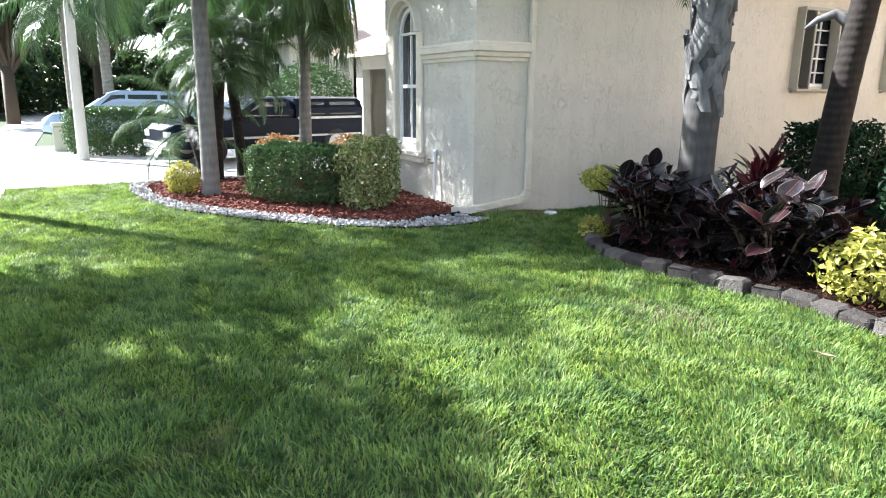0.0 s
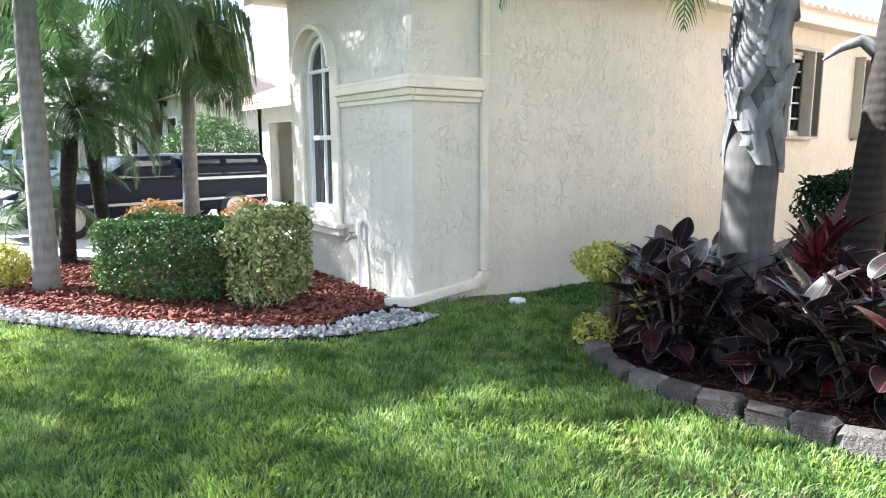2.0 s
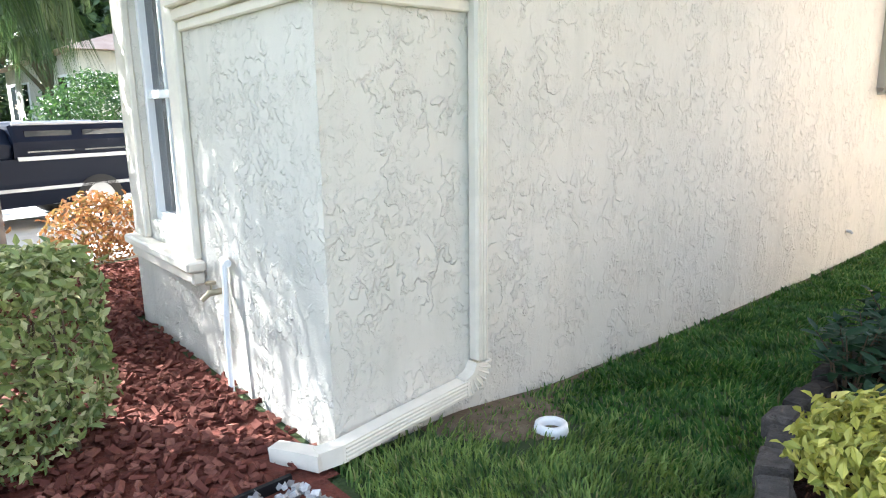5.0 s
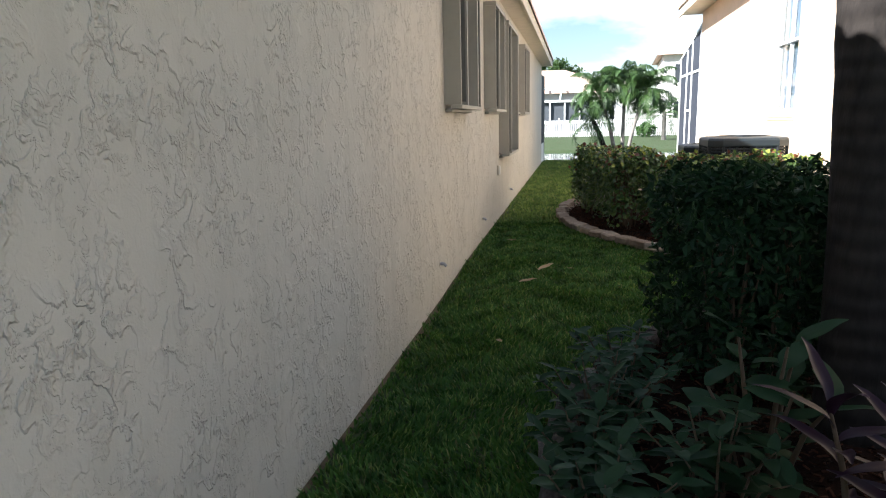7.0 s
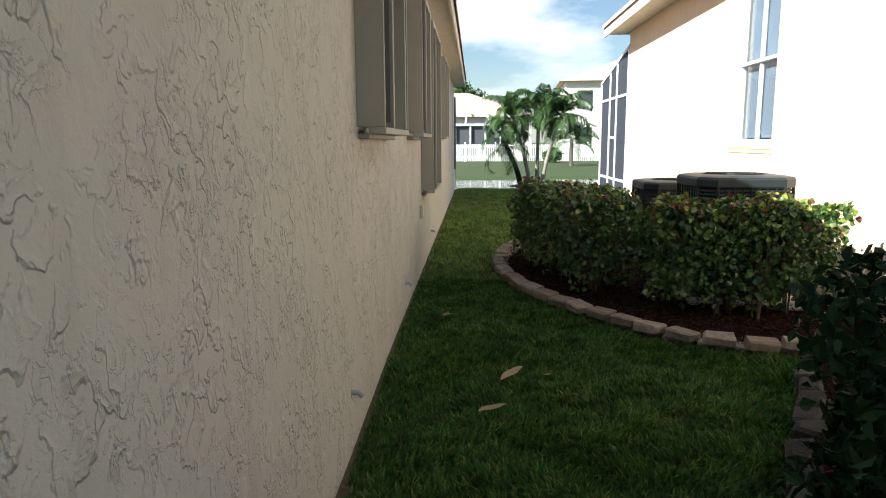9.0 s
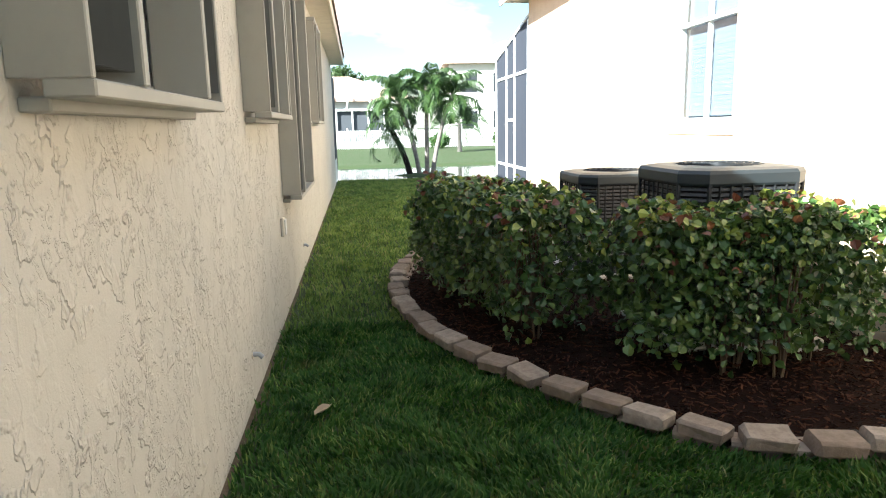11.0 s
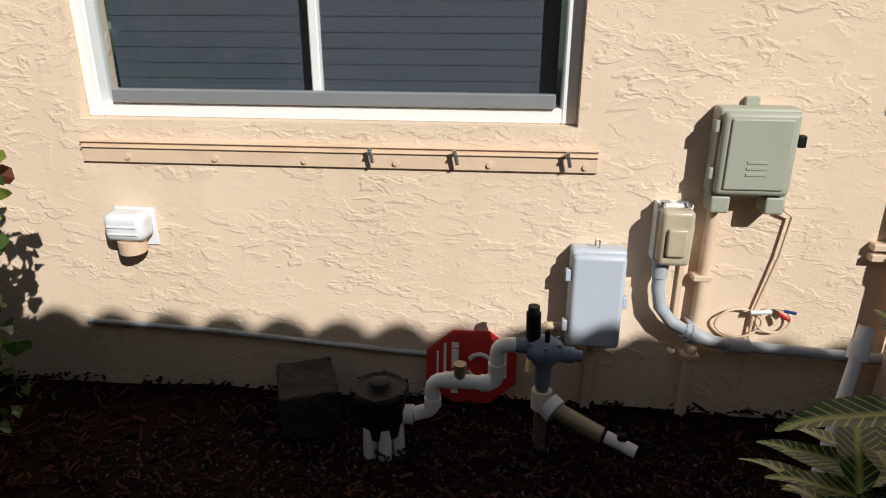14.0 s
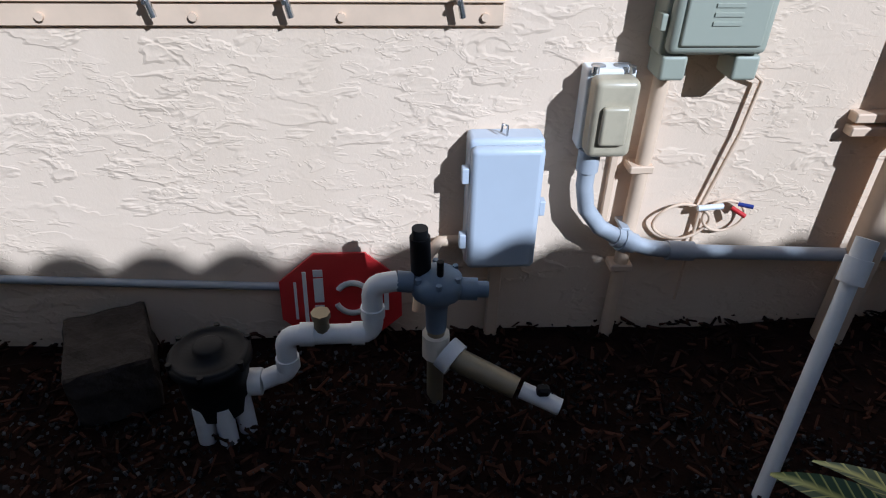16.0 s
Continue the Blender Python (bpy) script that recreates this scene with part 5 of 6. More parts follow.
    clipped_hedge("hedge", "clipped round-leaved hedge with red and yellow tips", (x, y, 0.03), sz, 7600 if sz[0] > 1 else 8600, 0.054, COCO, turn, 0.2, ((COCO_RED, 190, "reddish young leaves"), (COCO_GOLD, 360, "yellow-green young leaves")), aspect=0.85, depth=0.2, skirt=0.28)


# ---- air conditioners ----
def air_conditioner(label, at, w, h, tops):
    ob = thing("air_conditioner", label, "air conditioner", at, "air conditioners behind the hedge")
    c = w * 0.16
    ring = [(c, 0), (w - c, 0), (w, c), (w, w - c), (w - c, w), (c, w), (0, w - c), (0, c)]
    ring = [(x - w / 2, y - w / 2) for x, y in ring]

    def oct(k, z):
        return [(x * k, y * k, z) for x, y in ring]

    s = Shape()
    s.add(oct(0.93, 0.08) + oct(0.93, h - 0.1), [(j, (j + 1) % 8, (j + 1) % 8 + 8, j + 8) for j in range(8)])
    part("coil_core", s, DARK, ob, "dark coil behind the louvres")
    part("base_pan", Shape().add(oct(1, 0) + oct(1, 0.09), [(j, (j + 1) % 8, (j + 1) % 8 + 8, j + 8) for j in range(8)] + [tuple(range(8, 16))]), AC_GREY, ob)
    z = 0.10
    while z < h - 0.11:
        sl = Shape()
        lo, hi, ii = oct(1.0, z), oct(0.985, z + 0.018), oct(0.955, z + 0.018)
        sl.add(lo + hi + ii, [(j, (j + 1) % 8, (j + 1) % 8 + 8, j + 8) for j in range(8)] + [(j + 8, (j + 1) % 8 + 8, (j + 1) % 8 + 16, j + 16) for j in range(8)])
        part("louvre", sl, AC_GREY, ob)
        z += 0.034
    for j in range(8):
        x, y = ring[j]
        part("corner_post", Shape().box(x - 0.012, y - 0.012, 0.05, x + 0.012, y + 0.012, h - 0.10, 0.004), AC_GREY, ob)
        x2, y2 = ring[(j + 1) % 8]
        if abs(x2 - x) + abs(y2 - y) > w * 0.4:
            for q in (0.12, 0.25, 0.38, 0.5, 0.62, 0.75, 0.88):
                xx, yy = x + (x2 - x) * q, y + (y2 - y) * q
                part("rib", Shape().box(xx - 0.006, yy - 0.006, 0.09, xx + 0.006, yy + 0.006, h - 0.11, 0.002), AC_GREY, ob)
    top = Shape()
    rr = []
    for k, z in ((1.015, h - 0.115), (1.03, h - 0.10), (1.03, h - 0.04), (1.0, h - 0.018), (0.86, h - 0.006)):
        rr.append(oct(k, z))
    hole = [(0.66 * w / 2 * math.cos(a), 0.66 * w / 2 * math.sin(a), h) for a in [math.atan2(p[1], p[0]) for p in ring]]
    rr.append(hole)
    rr.append([(x * 0.97, y * 0.97, h - 0.06) for x, y, _ in hole])
    allv = [p for r in rr for p in r]
    top.add(allv, [(k * 8 + j, k * 8 + (j + 1) % 8, (k + 1) * 8 + (j + 1) % 8, (k + 1) * 8 + j) for k in range(len(rr) - 1) for j in range(8)])
    part("top_cover", top, tops, ob, "grey top cover")
    g = Shape()
    for k in range(5):
        q = 0.12 + 0.12 * k
        g.tube([(q * w / 2 * 1.05 * math.cos(a), q * w / 2 * 1.05 * math.sin(a), h + 0.008 - 0.01 * q) for a in np.linspace(0, 2 * math.pi, 25)], 0.004, 5)
    for k in range(24):
        a = k * math.pi / 12
        g.tube([(0.06 * math.cos(a), 0.06 * math.sin(a), h + 0.004), (0.34 * w * math.cos(a), 0.34 * w * math.sin(a), h - 0.002)], 0.003, 4)
    part("fan_guard", g, AC_GREY, ob, "wire fan guard")
    part("fan_hub", Shape().lathe([(0, h - 0.09), (0.09, h - 0.09), (0.10, h - 0.14), (0.10, h - 0.24)], n=16), AC_GREY, ob)
    for k in range(3):
        bl = Shape().add([(0.08, -0.03, 0), (0.30 * w, -0.11, 0.03), (0.31 * w, 0.10, -0.03), (0.08, 0.05, -0.02)], [(0, 1, 2, 3)])
        b = part("fan_blade", bl, AC_GREY, ob)
        b.matrix_basis = pose(0, 0, h - 0.17, 0, 0, k * 120)
    part("plate", Shape().box(-0.055, -w / 2 * 1.012 - 0.004, h * 0.52, 0.055, -w / 2 * 1.0 + 0.0, h * 0.70, 0.001), CARGREY, ob, "pale rating plate")
    part("pad", Shape().box(-w * 0.6, -w * 0.6, -0.08, w * 0.6, w * 0.6, 0.0, 0.01), CONCRETE, ob, "concrete pad")
    return ob


air_conditioner("large dark louvred air conditioner behind the hedge", (3.08, 8.95, 0.06), 0.86, 1.13, AC_TOP)
air_conditioner("smaller dark louvred air conditioner behind the hedge", (3.12, 11.0, 0.06), 0.86, 0.96, AC_TOP)

# ---- irrigation and utility gear on the neighbour's wall ----
WB = 4.10


def rounded_box(ob, name, x0, y0, z0, x1, y1, z1, mat, c=0.012, label=""):
    """A moulded box: every edge rounded off in four steps."""
    bm = bmesh.new()
    bmesh.ops.create_cube(bm, size=1.0)
    for v in bm.verts:
        v.co = Vector(((x0 + x1) / 2 + v.co.x * (x1 - x0), (y0 + y1) / 2 + v.co.y * (y1 - y0), (z0 + z1) / 2 + v.co.z * (z1 - z0)))
    c = min(c, (x1 - x0) * 0.45, (y1 - y0) * 0.45, (z1 - z0) * 0.45)
    bmesh.ops.bevel(bm, geom=bm.edges[:], offset=c, segments=4, profile=0.5, affect="EDGES")
    me = bpy.data.meshes.new(name)
    bm.to_mesh(me)
    bm.free()
    me.polygons.foreach_set("use_smooth", [max(abs(q) for q in f.normal) < 0.999 for f in me.polygons])
    me.materials.append(mat)
    return part(name, me, mat, ob, label)


ob = thing("utility_box", "grey-green telephone box on the sunlit wall", "utility box", (WB, 5.76, 0.72))
rounded_box(ob, "body", -0.075, -0.115, 0.045, 0.0, 0.115, 0.31, BOX_GREEN, 0.01)
lid = rounded_box(ob, "lid", -0.105, -0.108, 0.055, -0.07, 0.108, 0.302, BOX_GREEN, 0.018)
rounded_box(lid, "panel", -0.112, -0.088, 0.075, -0.10, 0.088, 0.285, BOX_GREEN, 0.006)
for k in range(3):
    part("embossed_line", Shape().box(-0.1145, -0.03, 0.155 - 0.018 * k, -0.1115, 0.03, 0.163 - 0.018 * k, 0.0005), BOX_GREEN, lid)
for y in (-0.108, 0.052):
    rounded_box(ob, "foot", -0.09, y, -0.005, -0.01, y + 0.058, 0.05, BOX_GREEN, 0.008)
for z in (0.10, 0.24):
    rounded_box(ob, "hinge", -0.085, 0.112, z, -0.055, 0.126, z + 0.035, BOX_GREEN, 0.003)
rounded_box(ob, "latch", -0.09, -0.135, 0.2, -0.06, -0.112, 0.235, BLACK, 0.004, "dark latch")
part("hanger", Shape().box(-0.02, -0.012, 0.30, 0.0, 0.03, 0.335, 0.003), BOX_GREEN, ob)
ob = thing("control_box", "pale grey plastic timer box on the wall", "control box", (WB, 6.18, 0.23))
rounded_box(ob, "body", -0.07, -0.088, 0.0, 0.0, 0.088, 0.345, BOX_BLUE, 0.012)
rounded_box(ob, "lid", -0.10, -0.085, 0.006, -0.066, 0.085, 0.335, BOX_BLUE, 0.02)
for z in (0.06, 0.24):
    rounded_box(ob, "hinge", -0.085, 0.086, z, -0.06, 0.104, z + 0.04, BOX_BLUE, 0.003)
rounded_box(ob, "latch", -0.085, -0.10, 0.15, -0.06, -0.085, 0.19, BOX_BLUE, 0.003)
part("hasp", Shape().tube([(-0.05, 0.0, 0.34), (-0.05, 0.0, 0.37), (-0.05, 0.012, 0.375), (-0.05, 0.014, 0.355)], 0.003, 6), CHROME, ob, "wire hasp")
part("cable", Shape().tube([(-0.03, 0.088, 0.05), (-0.04, 0.15, 0.055), (-0.12, 0.19, 0.06), (-0.20, 0.205, 0.03), (-0.22, 0.21, -0.02)], 0.015, 10), PAINTED, ob, "sleeved cable")
part("stake", Shape().box(-0.03, -0.02, -0.29, -0.005, 0.015, 0.0, 0.004), PAINTED, ob, "painted conduit")
ob = thing("outlet_box", "white outlet box with a yellowed clear cover", "outlet box", (WB, 5.96, 0.54))
rounded_box(ob, "body", -0.055, -0.055, 0.0, 0.0, 0.055, 0.19, WHITE, 0.006)
for y in (-0.025, 0.025):
    part("knockout", Shape().lathe([(0.0, 0.1915), (0.016, 0.1915), (0.017, 0.189)], -0.028, y, 14), CARGREY, ob)
cov = rounded_box(ob, "cover", -0.115, -0.05, 0.005, -0.057, 0.05, 0.185, BOX_TAN, 0.016, "yellowed cover")
rounded_box(cov, "bulge", -0.128, -0.03, 0.04, -0.112, 0.03, 0.13, BOX_TAN, 0.012)
for y in (-0.05, 0.03):
    part("screw", Shape().tube([(-0.06, y + 0.01, 0.185), (-0.06, y + 0.01, 0.20)], 0.009, 8), CHROME, ob)
ob = thing("conduit", "grey bent conduit run along the wall", "conduit", (WB, 0, 0))
part("drop", Shape().tube([(-0.06, 5.985, 0.54), (-0.06, 5.985, 0.45), (-0.06, 5.972, 0.385), (-0.06, 5.93, 0.33), (-0.06, 5.865, 0.29), (-0.06, 5.79, 0.263), (-0.06, 5.70, 0.25)], 0.021, 14), CONDUIT, ob)
part("run", Shape().tube([(-0.06, 5.70, 0.25), (-0.06, 5.25, 0.225), (-0.06, 4.6, 0.215)], 0.019, 14), CONDUIT, ob)
for a, b in (((-0.06, 5.985, 0.49), (-0.06, 5.985, 0.545)), ((-0.06, 5.885, 0.30), (-0.06, 5.83, 0.277)), ((-0.06, 5.74, 0.254), (-0.06, 5.67, 0.249))):
    part("coupling", Shape().tube([a, b], 0.026, 14), CONDUIT, ob, "darker coupling")
part("strap", Shape().tube([(-0.06, 5.868, 0.2915), (-0.06, 5.852, 0.284)], 0.031, 14), CONDUIT, ob)
part("clamp_foot", Shape().box(-0.062, 5.85, 0.315, 0.0, 5.872, 0.325, 0.002), CONDUIT, ob)
ob = thing("painted_pipe", "peach painted conduit down the wall", "pipe", (WB, 5.845, 0))
part("pipe", Shape().tube([(-0.028, 0, -0.05), (-0.028, -0.01, 0.74)], 0.019, 12), PAINTED, ob)
for z in (0.18, 0.47):
    part("strap", Shape().box(-0.05, -0.03, z, 0.0, 0.03, z + 0.02, 0.003), PAINTED, ob)
part("side_strip", Shape().box(-0.015, 0.05, 0.28, 0.0, 0.068, 0.62, 0.002), PAINTED, ob)
ob = thing("drain_pipes", "pair of thick peach painted pipes strapped to the wall", "pipe", (WB, 0, 0))
for y in (5.21, 4.98):
    p = part("pipe", Shape().tube([(-0.08, y, -0.12), (-0.08, y, 1.12)], 0.042, 18), PAINTED, ob)
    part("collar", Shape().tube([(-0.08, y, 0.56), (-0.08, y, 0.61)], 0.053, 18), PAINTED, p)
for z in (0.565, 0.60):
    part("strut", Shape().box(-0.035, 4.93, z - 0.012, 0.0, 5.34, z + 0.012, 0.003), PAINTED, ob)
ob = thing("meter_panel", "peach painted meter panel above a pair of pipes", "meter panel", (WB, 0, 0))
part("body", Shape().box(-0.13, 4.84, 1.10, 0.0, 5.30, 1.78, 0.01), PAINTED, ob)
part("door", Shape().box(-0.15, 4.86, 1.12, -0.13, 5.28, 1.76, 0.008), PAINTED, ob)
ob = thing("cable_coil", "thin looped cable with red and blue ends on the wall", "cable", (WB, 5.64, 0.36))
part("coil", Shape().tube([(-0.02 - 0.004 * math.sin(3 * a), 0.06 + 0.075 * math.cos(a), -0.045 + 0.05 * math.sin(a)) for a in np.linspace(0, 4 * math.pi, 40)], 0.004, 6), PAINTED, ob)
part("coil", Shape().tube([(-0.02, -0.05 + 0.055 * math.cos(a), -0.03 + 0.045 * math.sin(a)) for a in np.linspace(0, 2 * math.pi, 24)], 0.004, 6), PAINTED, ob)
part("riser", Shape().tube([(-0.02, 0.02, -0.3), (-0.015, 0.015, 0.0), (-0.02, -0.03, 0.2), (-0.02, -0.045, 0.33), (-0.03, -0.01, 0.355)], 0.005, 8), PAINTED, ob)
part("connector", Shape().tube([(-0.03, 0.03, 0.0), (-0.03, -0.035, 0.005)], 0.008, 8), PVC, ob)
part("red_tag", Shape().tube([(-0.03, -0.06, 0.0), (-0.05, -0.09, -0.015)], 0.007, 6), RED, ob, "red wire end")
part("blue_tag", Shape().tube([(-0.03, -0.075, 0.01), (-0.05, -0.105, 0.012)], 0.006, 6), plain("blue_wire", (0.03, 0.05, 0.25), 0.5), ob, "blue wire end")

ob = thing("dryer_vent", "white louvred vent hood on the sunlit wall", "vent", Matrix.Translation((WB, 7.755, 0.58)) @ Matrix.Scale(0.85, 4))
part("plate", Shape().box(-0.01, -0.085, -0.075, 0.0, 0.085, 0.085, 0.003), PVC, ob)
rounded_box(ob, "hood", -0.115, -0.082, -0.03, -0.008, 0.082, 0.082, PVC, 0.03)
for z in (0.0, 0.03):
    part("louvre", Shape().box(-0.12, -0.06, z, -0.112, 0.06, z + 0.008, 0.002), PVC, ob)
part("duct", Shape().tube([(-0.06, 0, -0.03), (-0.055, 0, -0.085)], 0.055, 14), PAINTED, ob)

ob = thing("yard_sign", "red octagonal warning sign leaning on the wall", "sign", pose(WB - 0.05, 6.585, -0.03) @ pose(0, 0, 0, 0, 9, 0))
oc = [(0.172 * math.cos(math.radians(22.5 + 45 * k)), 0.135 + 0.145 * math.sin(math.radians(22.5 + 45 * k))) for k in range(8)]
part("plate", Shape().prism(oc, -0.004, 0.004).moved(pose(0, 0, 0, 0, 0, -90)), RED, ob)
W2 = [(0.045, 0.07, 0.035, 0.12), (0.045, 0.07, 0.13, 0.20), (0.045, 0.07, 0.205, 0.225), (0.088, 0.098, 0.05, 0.22), (-0.125, -0.112, 0.10, 0.20), (0.115, 0.122, 0.08, 0.19)]
for a, b, z0, z1 in W2:
    part("white_bar", Shape().box(-0.0085, a, z0, -0.0045, b, z1, 0.0005), WHITE, ob)
part("emblem", Shape().tube([(-0.006, -0.03 + 0.045 * math.cos(a), 0.14 + 0.045 * math.sin(a)) for a in np.linspace(0.6, 5.9, 20)], 0.009, 4), WHITE, ob, "white round emblem")
ob = thing("cable", "grey cable run low along the wall", "cable", (WB, 0, 0))
part("run", Shape().tube([(-0.012, 6.72, 0.135), (-0.012, 7.1, 0.16), (-0.012, 7.5, 0.19), (-0.012, 8.0, 0.21)], 0.011, 8), CONDUIT, ob)

def worn_block(L, D, H, rough, seed):
    """A block with crumbled, uneven faces and rounded edges."""
    bm = bmesh.new()
    bmesh.ops.create_cube(bm, size=1.0)
    bmesh.ops.bevel(bm, geom=bm.edges[:], offset=0.07, segments=2, profile=0.6, affect="EDGES")
    bmesh.ops.subdivide_edges(bm, edges=[e for e in bm.edges if e.calc_length() > 0.4], cuts=5, use_grid_fill=True)
    for v in bm.verts:
        q = Vector((v.co.x * L, v.co.y * D, (v.co.z + 0.5) * H))
        k = noise.noise(q * 22 + Vector((seed, 0, 0))) + 0.6 * noise.noise(q * 60 + Vector((0, seed, 0)))
        v.co = q + v.co.normalized() * rough * k
    me = bpy.data.meshes.new("block")
    bm.to_mesh(me)
    bm.free()
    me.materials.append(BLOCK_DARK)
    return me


ob = thing("concrete_block", "dark brown concrete block in the mulch", "block", pose(3.93, 7.14, 0.02, 0, 0, 20))
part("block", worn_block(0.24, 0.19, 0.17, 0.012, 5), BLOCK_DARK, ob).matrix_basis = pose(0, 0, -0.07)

ob = thing("irrigation_pump", "black pump basket with white plumbing and a grey valve", "irrigation pump", (3.80, 6.86, 0.0))
part("basket", Shape().lathe([(0.07, 0.02), (0.078, 0.10), (0.08, 0.15), (0.092, 0.155), (0.092, 0.172), (0.086, 0.176)], n=28), BLACK, ob)
lid = part("lid", Shape().lathe([(0.088, 0.172), (0.086, 0.180), (0.078, 0.182), (0.074, 0.177), (0.036, 0.179), (0.034, 0.196), (0.028, 0.200), (0.0, 0.200)], n=28), BLACK, ob, "black screw lid")
for k in range(6):
    part("lug", Shape().tube([(0.088 * math.cos(k * 1.047), 0.088 * math.sin(k * 1.047), 0.160), (0.088 * math.cos(k * 1.047), 0.088 * math.sin(k * 1.047), 0.184)], 0.007, 8), BLACK, lid)
for a in (150, 200, 255):
    part("leg", Shape().tube([(0.06 * math.cos(math.radians(a)), 0.06 * math.sin(math.radians(a)), -0.11), (0.055 * math.cos(math.radians(a)), 0.055 * math.sin(math.radians(a)), 0.06)], 0.022, 12), PVC, ob)
part("union", Shape().tube([(0.0, -0.075, 0.08), (0.0, -0.105, 0.08)], 0.032, 14), PVC, ob)


def pvc(pts, r=0.0235):
    return Shape().tube(pts, r, 16)


def bend(p, d0, d1, r=0.03, n=5):
    """A quarter bend at p, coming along d0 and leaving along d1."""
    p, d0, d1 = Vector(p), Vector(d0), Vector(d1)
    return [tuple(p - d0 * r + (d0 * math.sin(a) + d1 * (1 - math.cos(a))) * r) for a in np.linspace(0, math.pi / 2, n)]


b1 = bend((0.02, -0.165, 0.08), (0, -1, 0), (0, 0, 1))
part("lower_pipe", pvc([(0.0, -0.10, 0.08)] + b1 + [(0.02, -0.165, 0.12)]), PVC, ob, "white pipe")
b2 = bend((0.02, -0.165, 0.20), (0, 0, 1), (0, -1, 0))
b3 = bend((0.03, -0.365, 0.19), (0, -1, 0), (0, 0, 1))
b4 = bend((0.04, -0.365, 0.325), (0, 0, 1), (0, -1, 0))
part("main_pipe", pvc([(0.02, -0.165, 0.12)] + b2 + b3 + b4 + [(0.045, -0.42, 0.325)]), PVC, ob, "white pipe")
for a, b in (((0.02, -0.165, 0.105), (0.02, -0.165, 0.135)), ((0.022, -0.20, 0.20), (0.022, -0.232, 0.199)), ((0.028, -0.315, 0.192), (0.029, -0.345, 0.191)), ((0.036, -0.365, 0.235), (0.036, -0.365, 0.262))):
    part("socket", Shape().tube([a, b], 0.0275, 16), PVC, ob)
part("relief_cap", Shape().tube([(0.024, -0.25, 0.205), (0.024, -0.25, 0.245)], 0.018, 10).tube([(0.024, -0.25, 0.245), (0.024, -0.25, 0.26)], 0.022, 8), BRASS, ob, "dull metal cap")
part("union", Shape().tube([(0.045, -0.42, 0.325), (0.045, -0.455, 0.32)], 0.024, 12), VALVE, ob)
vb = part("valve_body", Shape().lathe([(0.024, 0.18), (0.026, 0.25), (0.04, 0.275), (0.058, 0.29), (0.06, 0.315), (0.056, 0.33), (0.035, 0.345), (0.02, 0.35), (0, 0.352)], 0.05, -0.51, 18), VALVE, ob, "grey-blue valve body")
for k in range(6):
    part("bolt", Shape().tube([(0.05 + 0.05 * math.cos(k * 1.05), -0.51 + 0.05 * math.sin(k * 1.05), 0.32), (0.05 + 0.05 * math.cos(k * 1.05), -0.51 + 0.05 * math.sin(k * 1.05), 0.342)], 0.007, 6), VALVE, vb)
part("outlet_plug", Shape().tube([(0.045, -0.55, 0.30), (0.042, -0.60, 0.298)], 0.026, 12).tube([(0.042, -0.60, 0.298), (0.041, -0.625, 0.297)], 0.019, 8), VALVE, ob)
part("bleed_knob", Shape().tube([(0.03, -0.515, 0.345), (0.03, -0.515, 0.385)], 0.008, 8), BLACK, ob)
part("solenoid", Shape().tube([(0.06, -0.475, 0.34), (0.06, -0.472, 0.43)], 0.023, 14).tube([(0.06, -0.472, 0.43), (0.06, -0.472, 0.452)], 0.018, 12), BLACK, ob, "black solenoid")
part("riser", Shape().tube([(0.05, -0.51, -0.06), (0.05, -0.51, 0.19)], 0.021, 12), BRASS, ob, "stained riser")
part("coupling", Shape().tube([(0.05, -0.51, 0.10), (0.05, -0.51, 0.165)], 0.033, 12), TRIM, ob, "yellowed coupling")
part("collar", Shape().tube([(0.03, -0.53, 0.125), (0.01, -0.555, 0.112)], 0.042, 16), PVC, ob)
part("filter", Shape().tube([(0.012, -0.552, 0.118), (-0.06, -0.69, 0.085)], [0.029, 0.026], 14), BRASS, ob, "clear brown filter bowl")
part("flush_valve", Shape().tube([(-0.065, -0.70, 0.085), (-0.105, -0.785, 0.065)], 0.02, 12), PVC, ob, "white flush valve")
part("lever", Shape().box(-0.10, -0.76, 0.09, -0.075, -0.73, 0.115, 0.006), BLACK, ob, "black lever")

ob = thing("standpipe", "leaning white standpipe with a capped top", "standpipe", (3.49, 5.68, 0))
ax = Vector((0.185, -0.15, 0.52))
part("pipe", Shape().tube([(-0.02, 0.016, -0.06), tuple(ax * 0.9)], 0.0165, 14), PVC, ob)
part("cap", Shape().tube([tuple(ax * 0.84), tuple(ax * 0.93)], 0.026, 14).tube([tuple(ax * 0.93), tuple(ax * 1.0)], 0.021, 14), PVC, ob)
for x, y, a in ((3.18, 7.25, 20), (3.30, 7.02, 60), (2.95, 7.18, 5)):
    st = thing("stepping_stone", "small dark brown paver flat in the mulch", "paver", pose(x, y, 0.0, 0, 0, a), "flat pavers in the mulch")
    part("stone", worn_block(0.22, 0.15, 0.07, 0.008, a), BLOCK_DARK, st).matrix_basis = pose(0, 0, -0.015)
for x, y, L in ((0.635, 5.90, 0.16), (0.778, 6.39, 0.2), (0.62, 4.35, 0.11), (0.42, 7.95, 0.22), (5.0, -0.55, 0.14), (1.1, 6.5, 0.08)):
    lf = thing("dry_leaf", "curled dry brown leaf fallen on the grass", "leaf", pose(x, y, 0.055, 6, -5, random.uniform(0, 360)), "dry leaves on the grass")
    part("blade", big_leaf("blade", L, L * 0.3, DRYLEAF, -0.1, 0.6), DRYLEAF, lf)


# ---- street side: vehicles, lamp, utility box, sign ----
def wheel(ob, x, y, r, w):
